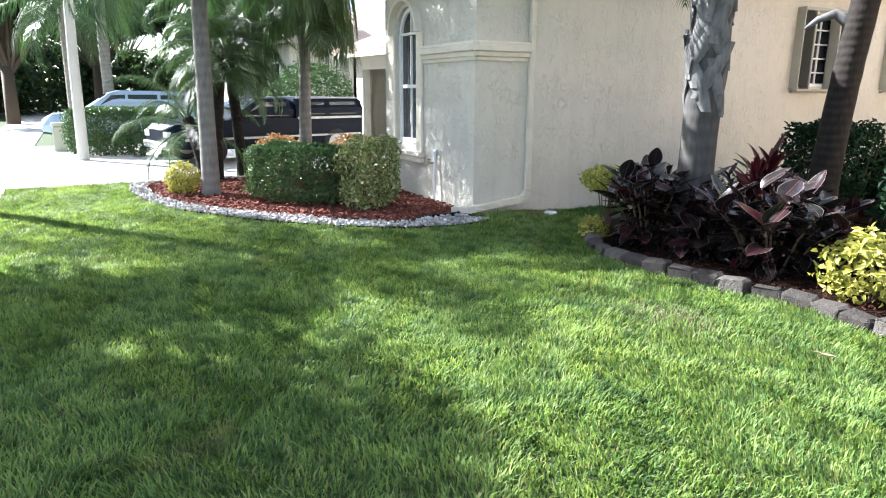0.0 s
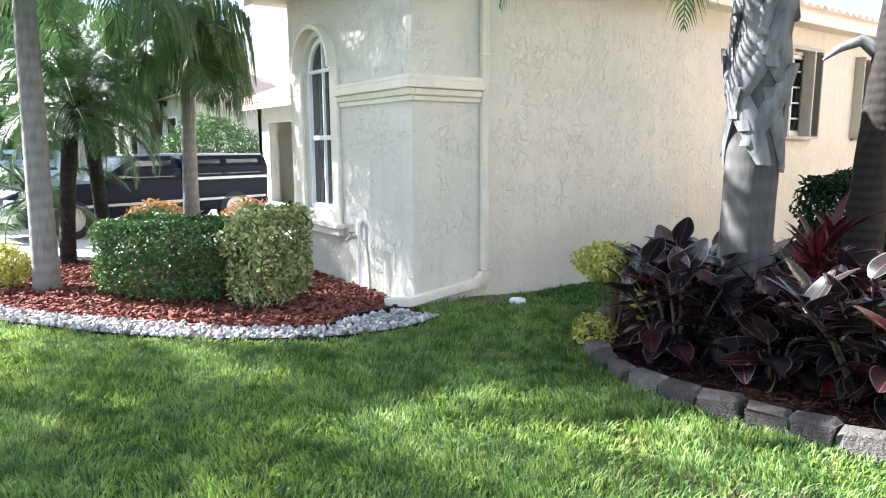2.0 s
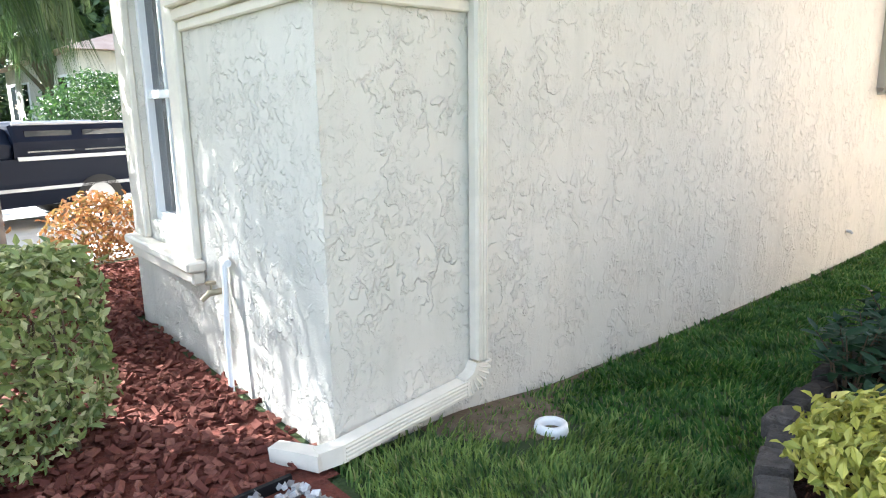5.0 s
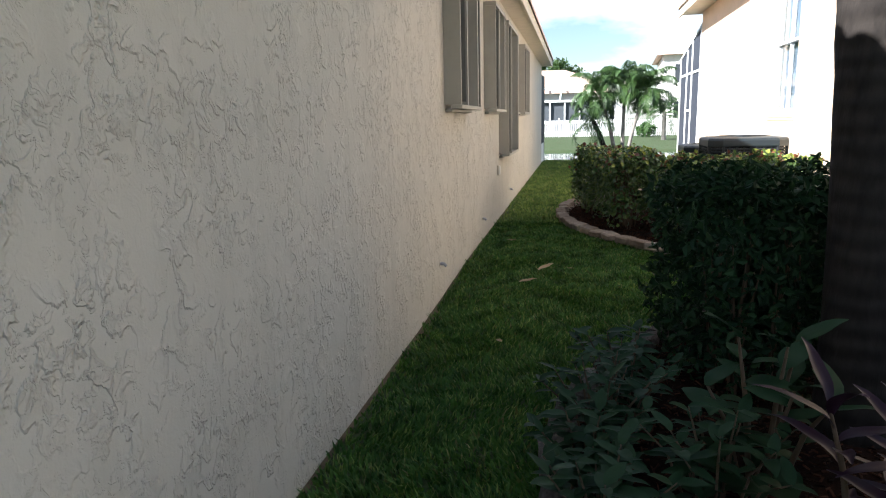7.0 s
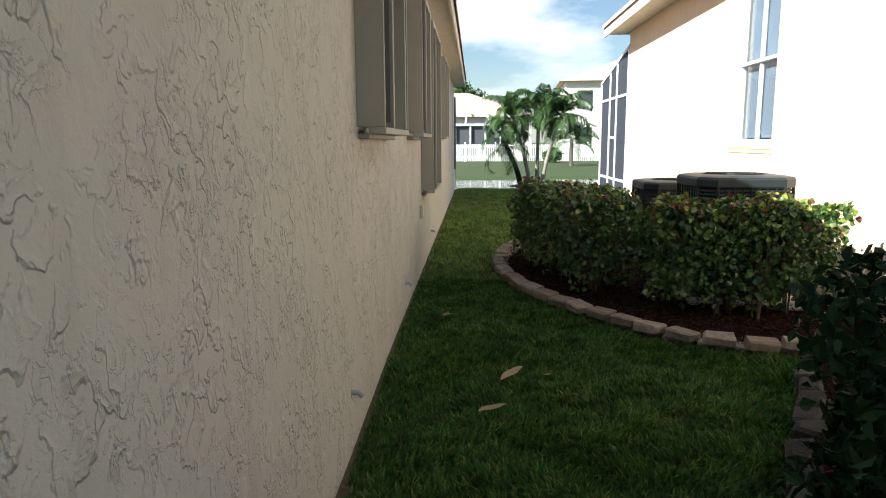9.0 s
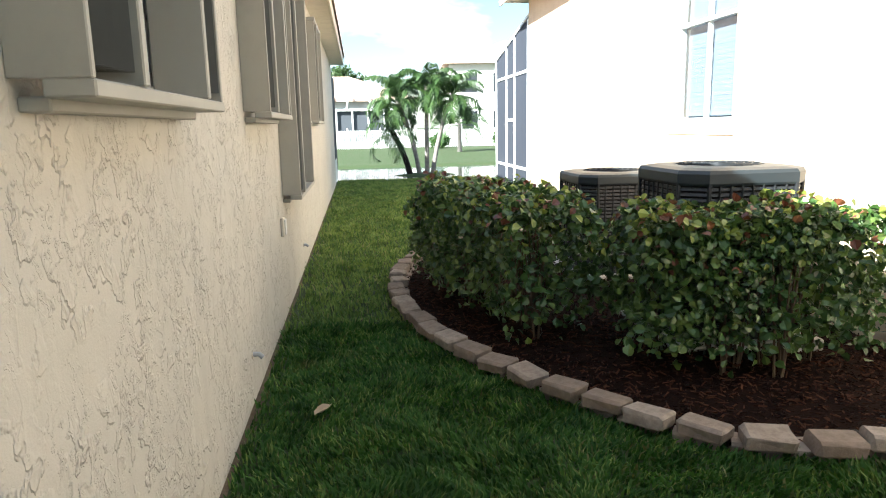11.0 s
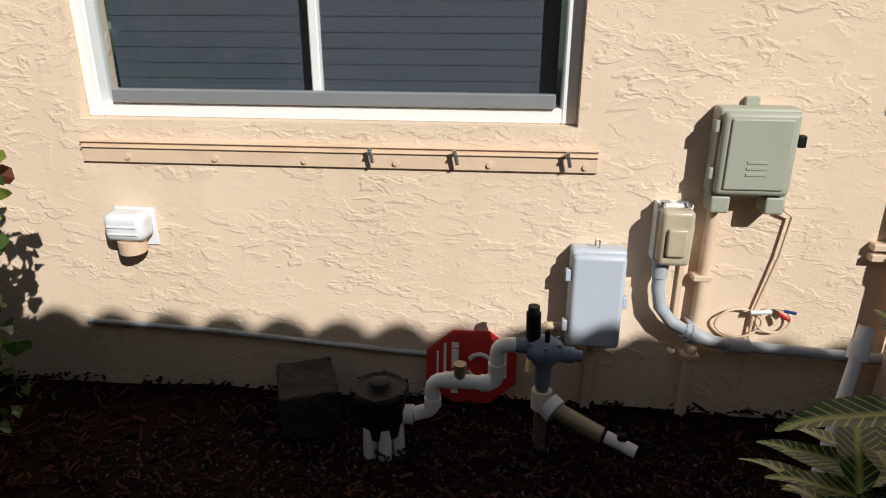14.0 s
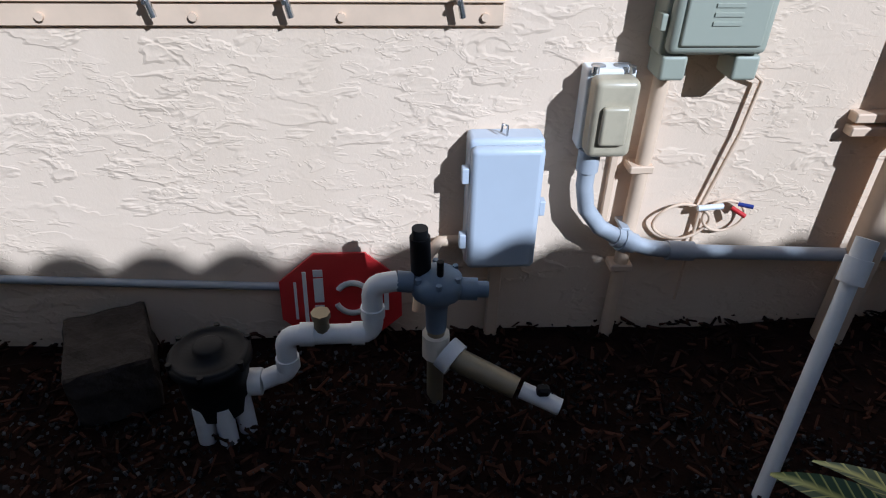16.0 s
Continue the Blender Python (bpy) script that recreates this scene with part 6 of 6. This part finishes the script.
    wh = part("wheel", Shape().tube([(x, y - w / 2 + 0.012, r), (x, y + w / 2 - 0.012, r)], r * 0.62, 20), CARGREY, ob)
    ty = Shape()
    prof = [(r * 0.62, -w / 2), (r * 0.95, -w / 2), (r, -w / 2 + 0.03), (r, w / 2 - 0.03), (r * 0.95, w / 2), (r * 0.62, w / 2)]
    n = 24
    vs = [(x + a * math.cos(2 * math.pi * j / n), y + b, r + a * math.sin(2 * math.pi * j / n)) for a, b in prof for j in range(n)]
    ty.add(vs, [(k * n + j, k * n + (j + 1) % n, (k + 1) * n + (j + 1) % n, (k + 1) * n + j) for k in range(len(prof) - 1) for j in range(n)], True)
    part("tyre", ty, TYRE, wh, "black tyre")


def hull(sections):
    """A body from cross rings: each is (x, half width low, z low, half width high, z high)."""
    s, vs = Shape(), []
    for x, w0, z0, w1, z1 in sections:
        zm = (z0 + z1) / 2
        vs += [(x, -w0, z0), (x, -(w0 + 0.03), zm), (x, -w1, z1), (x, w1, z1), (x, w0 + 0.03, zm), (x, w0, z0)]
    n = len(sections)
    s.add(vs, [(k * 6 + j, (k + 1) * 6 + j, (k + 1) * 6 + (j + 1) % 6, k * 6 + (j + 1) % 6) for k in range(n - 1) for j in range(6)], False)
    s.add(vs, [tuple(range(6)), tuple(range((n - 1) * 6, n * 6))[::-1]])
    return s


def side_panes(ob, quads, y, mat=PANE):
    for q in quads:
        for sg in (-1, 1):
            part("window", Shape().add([(x, sg * (y + 0.004 - (z - 0.95) * 0.10), z) for x, z in q] + [(x, sg * (y - 0.03 - (z - 0.95) * 0.10), z) for x, z in q], [(0, 1, 2, 3), (7, 6, 5, 4)] + [(j, (j + 1) % 4, (j + 1) % 4 + 4, j + 4) for j in range(4)]), mat, ob)


ob = thing("pickup_truck", "dark blue pickup truck with a camper top on the driveway", "pickup truck", pose(-8.0, -0.66, 0.02, 0, 0, -77.3) @ Matrix.Scale(0.89, 4))
part("body", hull([(-2.5, 0.80, 0.45, 0.84, 0.95), (-2.45, 0.84, 0.38, 0.87, 1.0), (-0.9, 0.86, 0.34, 0.88, 1.0), (0.6, 0.86, 0.32, 0.88, 1.0), (1.7, 0.86, 0.34, 0.84, 0.98), (2.35, 0.80, 0.38, 0.72, 0.90), (2.5, 0.72, 0.42, 0.62, 0.78)]), CARBLUE, ob)
part("cab", hull([(-0.55, 0.80, 0.98, 0.66, 1.40), (-0.35, 0.84, 0.98, 0.70, 1.47), (0.35, 0.84, 0.98, 0.70, 1.46), (1.15, 0.82, 0.98, 0.78, 1.02)]), CARBLUE, ob)
part("camper_top", hull([(-2.5, 0.83, 0.99, 0.74, 1.40), (-2.35, 0.86, 0.99, 0.76, 1.48), (-0.62, 0.86, 0.99, 0.76, 1.48), (-0.55, 0.86, 0.99, 0.74, 1.45)]), CARBLUE, ob, "dark camper top")
side_panes(ob, [[(-0.35, 1.06), (0.78, 1.06), (0.35, 1.38), (-0.30, 1.38)]], 0.86)
side_panes(ob, [[(-1.35, 1.08), (-0.72, 1.08), (-0.72, 1.38), (-1.35, 1.38)], [(-2.3, 1.08), (-1.5, 1.08), (-1.5, 1.38), (-2.25, 1.38)]], 0.885)
part("windscreen", Shape().add([(1.02, -0.70, 1.06), (1.02, 0.70, 1.06), (0.46, 0.62, 1.43), (0.46, -0.62, 1.43)], [(0, 1, 2, 3)]), PANE, ob)
part("front_bumper", Shape().box(2.42, -0.82, 0.36, 2.56, 0.82, 0.52, 0.03), CHROME, ob)
part("rear_bumper", Shape().box(-2.62, -0.82, 0.40, -2.48, 0.82, 0.52, 0.03), CHROME, ob)
for y in (-0.6, 0.6):
    part("headlight", Shape().box(2.40, y - 0.13, 0.62, 2.53, y + 0.13, 0.76, 0.02), PVC, ob)
    part("mirror", Shape().box(0.85, y * 1.62 - 0.06, 1.05, 0.97, y * 1.62 + 0.06, 1.18, 0.02), CARBLUE, ob)
for x in (-1.65, 1.6):
    for y in (-0.79, 0.79):
        wheel(ob, x, y, 0.36, 0.22)
for sg in (-1, 1):
    part("roof_rim", Shape().tube([(-2.40, sg * 0.765, 1.475), (-0.60, sg * 0.765, 1.475)], 0.022, 8), CARGREY, ob, "silver rim of the camper top")
    part("bed_rail", Shape().box(-2.45, sg * 0.885 - 0.012, 0.97, -0.58, sg * 0.885 + 0.012, 1.03, 0.005), CARGREY, ob, "silver rail")
part("sill_trim", Shape().box(-2.4, -0.90, 0.55, 2.2, -0.885, 0.60, 0.004).box(-2.4, 0.885, 0.55, 2.2, 0.90, 0.60, 0.004), CARGREY, ob)
ob = thing("suv", "pale blue estate car parked beyond the hedge", "car", pose(-14.7, -3.0, 0.0, 0, 0, -90) @ Matrix.Scale(0.85, 4))
part("body", hull([(-2.35, 0.80, 0.45, 0.82, 0.95), (-2.2, 0.86, 0.36, 0.88, 1.02), (1.2, 0.87, 0.34, 0.88, 1.02), (2.1, 0.84, 0.36, 0.78, 0.95), (2.4, 0.74, 0.42, 0.62, 0.78)]), CARPALE, ob)
part("cabin", hull([(-2.3, 0.80, 1.0, 0.66, 1.45), (-2.1, 0.84, 1.0, 0.70, 1.66), (0.1, 0.84, 1.0, 0.72, 1.70), (0.4, 0.84, 1.0, 0.70, 1.62), (1.25, 0.82, 1.0, 0.76, 1.05)]), CARPALE, ob)
side_panes(ob, [[(-2.0, 1.10), (-1.15, 1.10), (-1.15, 1.55), (-1.9, 1.55)], [(-1.05, 1.10), (-0.15, 1.10), (-0.15, 1.57), (-1.05, 1.57)], [(-0.07, 1.10), (0.85, 1.10), (0.35, 1.55), (-0.07, 1.57)]], 0.875)
part("windscreen", Shape().add([(1.12, -0.70, 1.08), (1.12, 0.70, 1.08), (0.47, 0.62, 1.60), (0.47, -0.62, 1.60)], [(0, 1, 2, 3)]), PANE, ob)
for x in (-1.5, 1.5):
    for y in (-0.79, 0.79):
        wheel(ob, x, y, 0.35, 0.22)
ob = thing("lamp_post", "plain pale concrete street lamp post by the driveway", "lamp post", (-9.0, -4.16, 0))
part("post", Shape().tube([(0, 0, -0.1), (0, 0.02, 2.0), (-0.02, 0.10, 5.0)], [0.115, 0.10, 0.075], 14), CONCRETE, ob)
part("lantern", Shape().lathe([(0.05, 5.0), (0.14, 5.1), (0.18, 5.5), (0.05, 5.65), (0.0, 5.7)], -0.02, 0.10, 12), WHITE, ob)
ob = thing("utility_cabinet", "pale green-grey utility cabinet beside the hedge", "utility cabinet", (-11.6, -4.55, 0))
part("body", Shape().box(-0.2, -0.2, -0.03, 0.2, 0.2, 0.62, 0.03), BOX_GREEN, ob)
part("lid", Shape().box(-0.22, -0.22, 0.62, 0.22, 0.22, 0.70, 0.03), BOX_GREEN, ob)
ob = thing("stop_sign", "far red octagonal stop sign on a post", "sign", (-46, -8.3, 0))
part("post", Shape().box(-0.03, -0.03, -0.1, 0.03, 0.03, 2.1, 0.005), CARGREY, ob)
part("plate", Shape().prism([(0.38 * math.cos(math.radians(22.5 + 45 * k)), 2.3 + 0.38 * math.sin(math.radians(22.5 + 45 * k))) for k in range(8)], -0.015, 0.015).moved(pose(0.04, 0, 0, 0, 0, 90)), RED, ob)
# clutter seen in the open garage
for x, z0, w, h, m in ((-12.0, 0.0, 0.5, 1.1, BLACK), (-11.4, 0.9, 0.15, 1.0, TWIG), (-11.0, 0.0, 0.5, 0.8, CARGREY), (-10.4, 0.7, 0.12, 1.2, BLACK), (-9.6, 0.0, 0.7, 1.3, TWIG)):
    ob = thing("garage_clutter", "dim stored goods in the open garage", "storage", (x, 5.3, 0.0), "stored goods in the garage")
    part("crate", Shape().box(-w / 2, -0.2, -0.05 if z0 == 0 else 0, w / 2, 0.2, z0 + h, 0.03), m, ob)

for x, y, h in ((-13.9, -4.2, 3.6), (-14.4, -0.6, 3.9), (-17.5, -3.2, 4.2)):
    palm("shaggy palm tree beside the neighbouring driveway", (x, y, 0), h, 0.17, 0.15, 20, 2.4, 2.5, 0.6, hang=0.8, leaflets=36)


def broad_tree(label, at, height, radius, clumps, leaves, leaf, mat=TREE_LEAF, trunk=0.22, squash=0.75, low=0.45):
    """A trunk with limbs and a crown of leaf clumps with gaps."""
    ob = thing("tree", label, "tree", at)
    s = Shape()
    s.tube([(0, 0, -0.1), (0.05, 0.02, height * 0.3), (0.0, 0.1, height * low)], [trunk * 1.25, trunk, trunk * 0.75], 12)
    P, N = [], []
    for k in range(clumps):
        a, q, u = k * 2.4, math.sqrt((k + 0.5) / clumps), random.uniform(-0.6, 1)
        c = Vector((math.cos(a) * radius * q * 0.8, math.sin(a) * radius * q * 0.8, height * 0.68 + u * radius * squash * (1 - 0.5 * q)))
        s.tube([(0, 0.1, height * low), (c.x * 0.5, c.y * 0.5, (height * low + c.z) / 2 + 0.1), tuple(c)], [trunk * 0.45, trunk * 0.25, trunk * 0.08], 6)
        r = radius * random.uniform(0.24, 0.40)
        p, n = on_ball(leaves // clumps, r, r, r * 0.75, 0.3, 0.35, -2)
        P.append(p + np.array(c))
        N.append(n)
    part("trunk", s, TWIG, ob)
    part("crown", leaf_cloud("crown", np.concatenate(P), np.concatenate(N), leaf, mat, 0.6, 0.8), mat, ob)
    return ob


# trees by the street, off to the side, that shade the lawn
broad_tree("broad street tree that shades the front lawn", (-2.3, -8.7, 0), 6.2, 2.15, 17, 8500, 0.17)
broad_tree("street tree beside the sidewalk", (0.1, -8.85, 0), 6.1, 2.2, 17, 8500, 0.17)
palm("tall palm by the street that shades the lawn", (-5.6, -7.4, 0), 5.6, 0.13, 0.10, 18, 2.3, 2.2, 0.6, hang=0.6, leaflets=44)
for x, y, r in ((-34, -10, 2.2), (-37, -5.5, 2.6), (-36, -1, 2.4), (-42, -14, 3), (-52, -7, 3.4), (-50, -12, 3.2), (-40, 3, 2.6), (-31, -13.5, 1.6)):
    round_shrub("bush", "large dark bush along the street", (x, y, 0), (r, r * 1.3, r * 0.75), 2600, 0.38, TREE_LEAF, 0.6, "bush", 0.35)
for x, y, h, r in ((-26, -6.5, 8, 3.6), (-33, -3, 9, 4.2), (-40, -9, 9, 4.5), (-30, 1.5, 8, 3.8), (-47, -13, 11, 5), (-50, -3, 11, 5.5), (-24, 3.5, 7, 3.0), (-38, -18, 9, 4), (-46, 4, 10, 5), (-66, -10, 12, 6), (-66, 0, 12, 6), (-68, -20, 12, 6)):
    broad_tree("dark leafy tree along the street", (x, y, 0), h, r, 20, 7000, 0.42, low=0.25)


# ---- across the lake ----
def house(label, x, y, w, d, h, roof_h, turn, wins, mat=FARWALL):
    ob = thing("house", label, "house", pose(x, y, 0.25, 0, 0, turn))
    part("wall", Shape().box(-w / 2, -d / 2, -0.6, w / 2, d / 2, h, 0.02), mat, ob)
    o = 0.5
    r = min(w, d) * 0.48
    rf = Shape().add([(-w / 2 - o, -d / 2 - o, h), (w / 2 + o, -d / 2 - o, h), (w / 2 + o, d / 2 + o, h), (-w / 2 - o, d / 2 + o, h), (-w / 2 + r, 0, h + roof_h), (w / 2 - r, 0, h + roof_h)], [(0, 1, 5, 4), (1, 2, 5), (2, 3, 4, 5), (3, 0, 4), (3, 2, 1, 0)])
    part("roof", rf, TILE, ob)
    for wx, wz, ww, hh in wins:
        wi = part("window", Shape().box(wx - ww / 2 - 0.08, -d / 2 - 0.05, wz - 0.08, wx + ww / 2 + 0.08, -d / 2 + 0.02, wz + hh + 0.08, 0.01), WHITE, ob)
        part("pane", Shape().box(wx - ww / 2, -d / 2 - 0.06, wz, wx + ww / 2, -d / 2 - 0.05, wz + hh, 0.004), PANE, wi)
    return ob


house("far white house with a screened porch across the lake", -2.0, 56, 13, 9, 3.0, 2.0, 4, [(x, 0.9, 1.2, 1.4) for x in (-5, -3, -1, 1, 3, 5)])
house("far white two-storey house across the lake", 15.5, 60, 15, 10, 5.8, 2.2, -4, [(x, z, 1.2, 1.4) for x in (-6, -3.6, -1.2, 1.2, 3.6, 6) for z in (0.9, 3.7)])
house("far white house beyond the lake", -22, 60, 16, 10, 3.2, 2.2, 0, [(x, 0.9, 1.2, 1.4) for x in (-6, -3, 0, 3, 6)])
house("cream neighbouring house beyond the driveway", -27, 9.5, 14, 12, 3.0, 2.2, 0, [(x, 0.9, 1.2, 1.4) for x in (-5, -2, 2, 5)], STUCCO_A)
house("cream two-storey house farther along the street", -46, 12, 14, 12, 5.6, 2.2, 0, [(x, z, 1.2, 1.4) for x in (-5, -2, 2, 5) for z in (0.9, 3.6)], STUCCO_A)
ob = thing("screened_porch", "white framed screened porch behind the far house", "porch", (0.8, 50.4, 0.25))
for k in range(6):
    part("post", Shape().box(-2.6 + k * 1.04, -1.2, -0.2, -2.5 + k * 1.04, -1.1, 2.3, 0.01), WHITE, ob)
part("beam", Shape().box(-2.65, -1.25, 2.3, 2.75, -1.05, 2.45, 0.02), WHITE, ob)
part("beam", Shape().box(-2.65, -1.22, 0.9, 2.75, -1.12, 1.0, 0.02), WHITE, ob)
for k in range(4):
    part("rafter", Shape().tube([(-2.55 + k * 1.73, -1.15, 2.4), (-2.0 + k * 1.3, 0.2, 3.3), (-1.8 + k * 1.2, 1.1, 3.4)], 0.06, 6), WHITE, ob)
part("screen", Shape().box(-2.55, -1.02, -0.1, 2.65, -0.98, 2.3, 0.01), BLIND, ob, "grey screen mesh")
fe = thing("picket_fence", "long white picket fence across the lake", "fence", (0, 46.5, 0.2))
post = Shape().box(-0.05, -0.05, -0.2, 0.05, 0.05, 1.25, 0.01).mesh("post", WHITE)
slat = Shape().box(-0.035, -0.012, 0.0, 0.035, 0.012, 1.1, 0.004).mesh("slat", WHITE)
for k in range(16):
    p = part("post", post, WHITE, fe)
    p.location = (-10 + k * 2.0, 0, 0)
for k in range(240):
    p = part("slat", slat, WHITE, fe)
    p.location = (-9.9 + k * 0.125, -0.05, 0)
for z in (0.25, 0.9):
    part("rail", Shape().box(-10, -0.03, z, 20, 0.0, z + 0.08, 0.01), WHITE, fe)
for x, y, h, r in ((-6, 66, 7, 3), (-1.5, 74, 7.5, 3), (-12, 70, 10, 5), (6, 78, 6.5, 3), (24, 75, 9, 5), (-24, 72, 10, 5), (34, 66, 9, 5)):
    broad_tree("distant green tree behind the far houses", (x, y, 0.3), h, r, 14, 2600, 0.42)
for x, y, r in ((5.5, 44.5, 0.6), (9.5, 45, 0.7), (-4.0, 44.5, 0.6), (12.5, 45.2, 0.5)):
    round_shrub("shrub", "small far shrub before the white fence", (x, y, 0.2), (r, r, r * 0.7), 500, 0.2, HEDGE)
palm("small palm across the lake", (6.0, 40, 0.1), 1.6, 0.12, 0.1, 14, 1.8, 2.2, 0.45)
mound = Shape()
vs, n = [], 20
for k, (r, z) in enumerate(((0.0, -0.02), (0.6, -0.03), (1.1, -0.10), (1.6, -0.4))):
    vs += [(2.8 + r * math.cos(2 * math.pi * j / n), 26.4 + 0.7 * r * math.sin(2 * math.pi * j / n), z) for j in range(n)]
mound.add(vs, [(k * n + j, (k + 1) * n + j, (k + 1) * n + (j + 1) % n, k * n + (j + 1) % n) for k in range(3) for j in range(n)], True)
structure("ground_islet", mound, SOIL, "small grassy bank in the lake", "bank")
for x, y, h, lx, ly in ((2.6, 26.4, 2.7, -0.7, 0.1), (2.85, 26.5, 3.1, 0.05, 0.1), (3.0, 26.3, 2.8, 0.7, -0.1)):
    palm("leaning palm of a clump standing by the lake", (x, y, -0.3), h, 0.075, 0.06, 18, 1.35, 2.6, 0.42, lean=(lx, ly), hang=0.6, leaflets=54)
palm("short drooping palm of a clump by the lake", (2.3, 26.3, -0.3), 1.7, 0.10, 0.08, 12, 1.3, 3.0, 0.4, trunk_mat=TRUNK_DARK, lean=(-0.6, 0), hang=0.8, leaflets=26)


# ---- edging ----
def rocky(name, L, D, H, mat, rough, seed):
    """A tumbled block with uneven faces."""
    r = random.Random(seed)
    q = Shape().box(-L / 2, -D / 2, 0, L / 2, D / 2, H, min(0.014, H * 0.2))
    q.v = [(x + r.uniform(-1, 1) * rough, y + r.uniform(-1, 1) * rough, z + r.uniform(-1, 1) * rough * 0.6) for x, y, z in q.v]
    return q.mesh(name, mat)


def along(line, step):
    """Places at even steps along a line, with the heading there."""
    out, left = [], 0.0
    for (x0, y0), (x1, y1) in zip(line, line[1:]):
        d = math.hypot(x1 - x0, y1 - y0)
        while left <= d:
            t = left / d
            out.append((x0 + (x1 - x0) * t, y0 + (y1 - y0) * t, math.degrees(math.atan2(y1 - y0, x1 - x0))))
            left += step
        left -= d
    return out


ed = thing("block_edging", "row of rough grey concrete blocks edging the side bed", "edging")
kinds = [rocky("block", 0.215, 0.13, 0.145, BLOCK, 0.016, k) for k in range(5)]
for x, y, a in along(BED_C_EDGE, 0.235):
    b = part("block", random.choice(kinds), BLOCK, ed)
    b.matrix_basis = pose(x + random.uniform(-0.015, 0.015), y + random.uniform(-0.015, 0.015), -0.03 + random.uniform(-0.02, 0.012), random.uniform(-6, 6), random.uniform(-5, 5), a + random.uniform(-9, 9))
ed = thing("paver_edging", "tumbled tan pavers laid in two rows round the bed", "edging")
kinds = [rocky("paver", 0.215, 0.145, 0.075, PAVER, 0.008, 20 + k) for k in range(5)]
for x, y, a in along(BED_B_EDGE, 0.258):
    b = part("paver", random.choice(kinds), PAVER, ed)
    b.matrix_basis = pose(x + random.uniform(-0.02, 0.02), y + random.uniform(-0.02, 0.02), 0.045 + random.uniform(-0.006, 0.01), random.uniform(-7, 7), random.uniform(-5, 5), a + random.uniform(-13, 13))
for x, y, a in along(BED_B_EDGE[1:], 0.255):
    b = part("paver", random.choice(kinds), PAVER, ed)
    nxx, nyy = math.sin(math.radians(a)), -math.cos(math.radians(a))
    b.matrix_basis = pose(x - 0.035 * nxx * -1, y - 0.035 * nyy * -1, -0.022, 0, 0, a + random.uniform(-4, 4))


# ---- lawn ----
def blades(x, y, height, width):
    k = len(x)
    a = rng.uniform(0, 2 * math.pi, k)
    tuft = np.sin(x * 3.1 + 1.3 * np.sin(y * 2.3)) * np.cos(y * 2.7) + 1.2 * np.sin(x * 17 + 2 * np.sin(y * 9)) * np.sin(y * 19 + 2 * np.sin(x * 8))
    h = height * rng.uniform(0.55, 1.2, k) * (1 + 0.18 * tuft)
    lean = rng.uniform(0.15, 0.95, k) * h
    b = 2.2 * np.sin(x * 1.9 + 1.1 * np.sin(y * 2.6)) + 2.0 * np.sin(y * 5.3 + np.sin(x * 6.1)) + rng.normal(0, 1.1, k)
    a = b + rng.normal(0, 0.5, k)
    dx, dy = np.cos(b) * lean, np.sin(b) * lean
    wx, wy = -np.sin(a) * width / 2, np.cos(a) * width / 2
    base = np.stack([x, y, lawn_dip(x, y) - 0.004], -1)
    v = np.empty((k, 5, 3))
    side = np.stack([wx, wy, np.zeros(k)], -1)
    mid = base + np.stack([dx * 0.35, dy * 0.35, h * 0.62], -1)
    v[:, 0], v[:, 1] = base - side, base + side
    v[:, 2], v[:, 3] = mid + side * 0.85, mid - side * 0.85
    v[:, 4] = base + np.stack([dx, dy, h * 0.95], -1)
    return v


FACES3 = [(0, 1, 2), (0, 2, 3), (3, 2, 4)]


def lawn(name, x0, x1, y0, y1, density, height, width, label, thin=None, mat=GRASS):
    k = int((x1 - x0) * (y1 - y0) * density)
    x, y = rng.uniform(x0, x1, k), rng.uniform(y0, y1, k)
    ok = ~(inside(BED_A, x, y) | inside(BED_BC, x, y))
    ok &= ~((x < -4.85) & (y > -6.4)) & ~((y < -5.25) & (y > -6.75))
    ok &= ~((x < 0.025) & (y > 0)) & ~((x < 0.12) & (y > 0) & (rng.random(k) < 0.55)) & ~((x > 4.09) & (y > 3.45))
    ok &= ~((x > -0.2) & (x < 0.5) & (y > 0.6) & (y < 1.15) & (rng.random(k) < 0.7))
    if thin is not None:
        ok &= rng.random(k) < thin(x, y)
    x, y = x[ok], y[ok]
    me = soup(name, blades(x, y, height, width), FACES3, mat)
    return tagged(new(name, me), label, "grass", kind="stuff")


lawn("grass_front", -4.85, 9.0, -5.25, 1.2, 5600, 0.056, 0.0085, "sunlit green lawn of coarse grass", lambda x, y: 1 - 0.75 * np.exp(-(((x - 3.9) / 0.55) ** 2 + ((y + 0.75) / 0.35) ** 2)))
lawn("dry_grass", 3.0, 4.9, -1.4, -0.1, 2600, 0.04, 0.008, "worn dry patch in the lawn, its straw darkened for shade", lambda x, y: np.exp(-(((x - 3.9) / 0.5) ** 2 + ((y + 0.75) / 0.3) ** 2)), STRAW)
lawn("grass_side", 0.0, 2.9, 1.2, 9.5, 2200, 0.050, 0.0085, "green grass between the houses", lambda x, y: np.full_like(x, 0.75))
lawn("ground_cover", 0.0, 2.9, 1.0, 9.5, 4200, 0.050, 0.016, "broad-leaved weeds in the side grass, corridor shade in their dark green", lambda x, y: np.clip((y - 0.8) / 1.2, 0, 1), GROUND_COVER)
lawn("grass_back", 0.0, 4.1, 9.5, 23.6, 1500, 0.060, 0.014, "green grass behind the hedge towards the lake")
lawn("grass_verge", -9, 14, -9.0, -6.75, 700, 0.07, 0.016, "green verge beside the street")
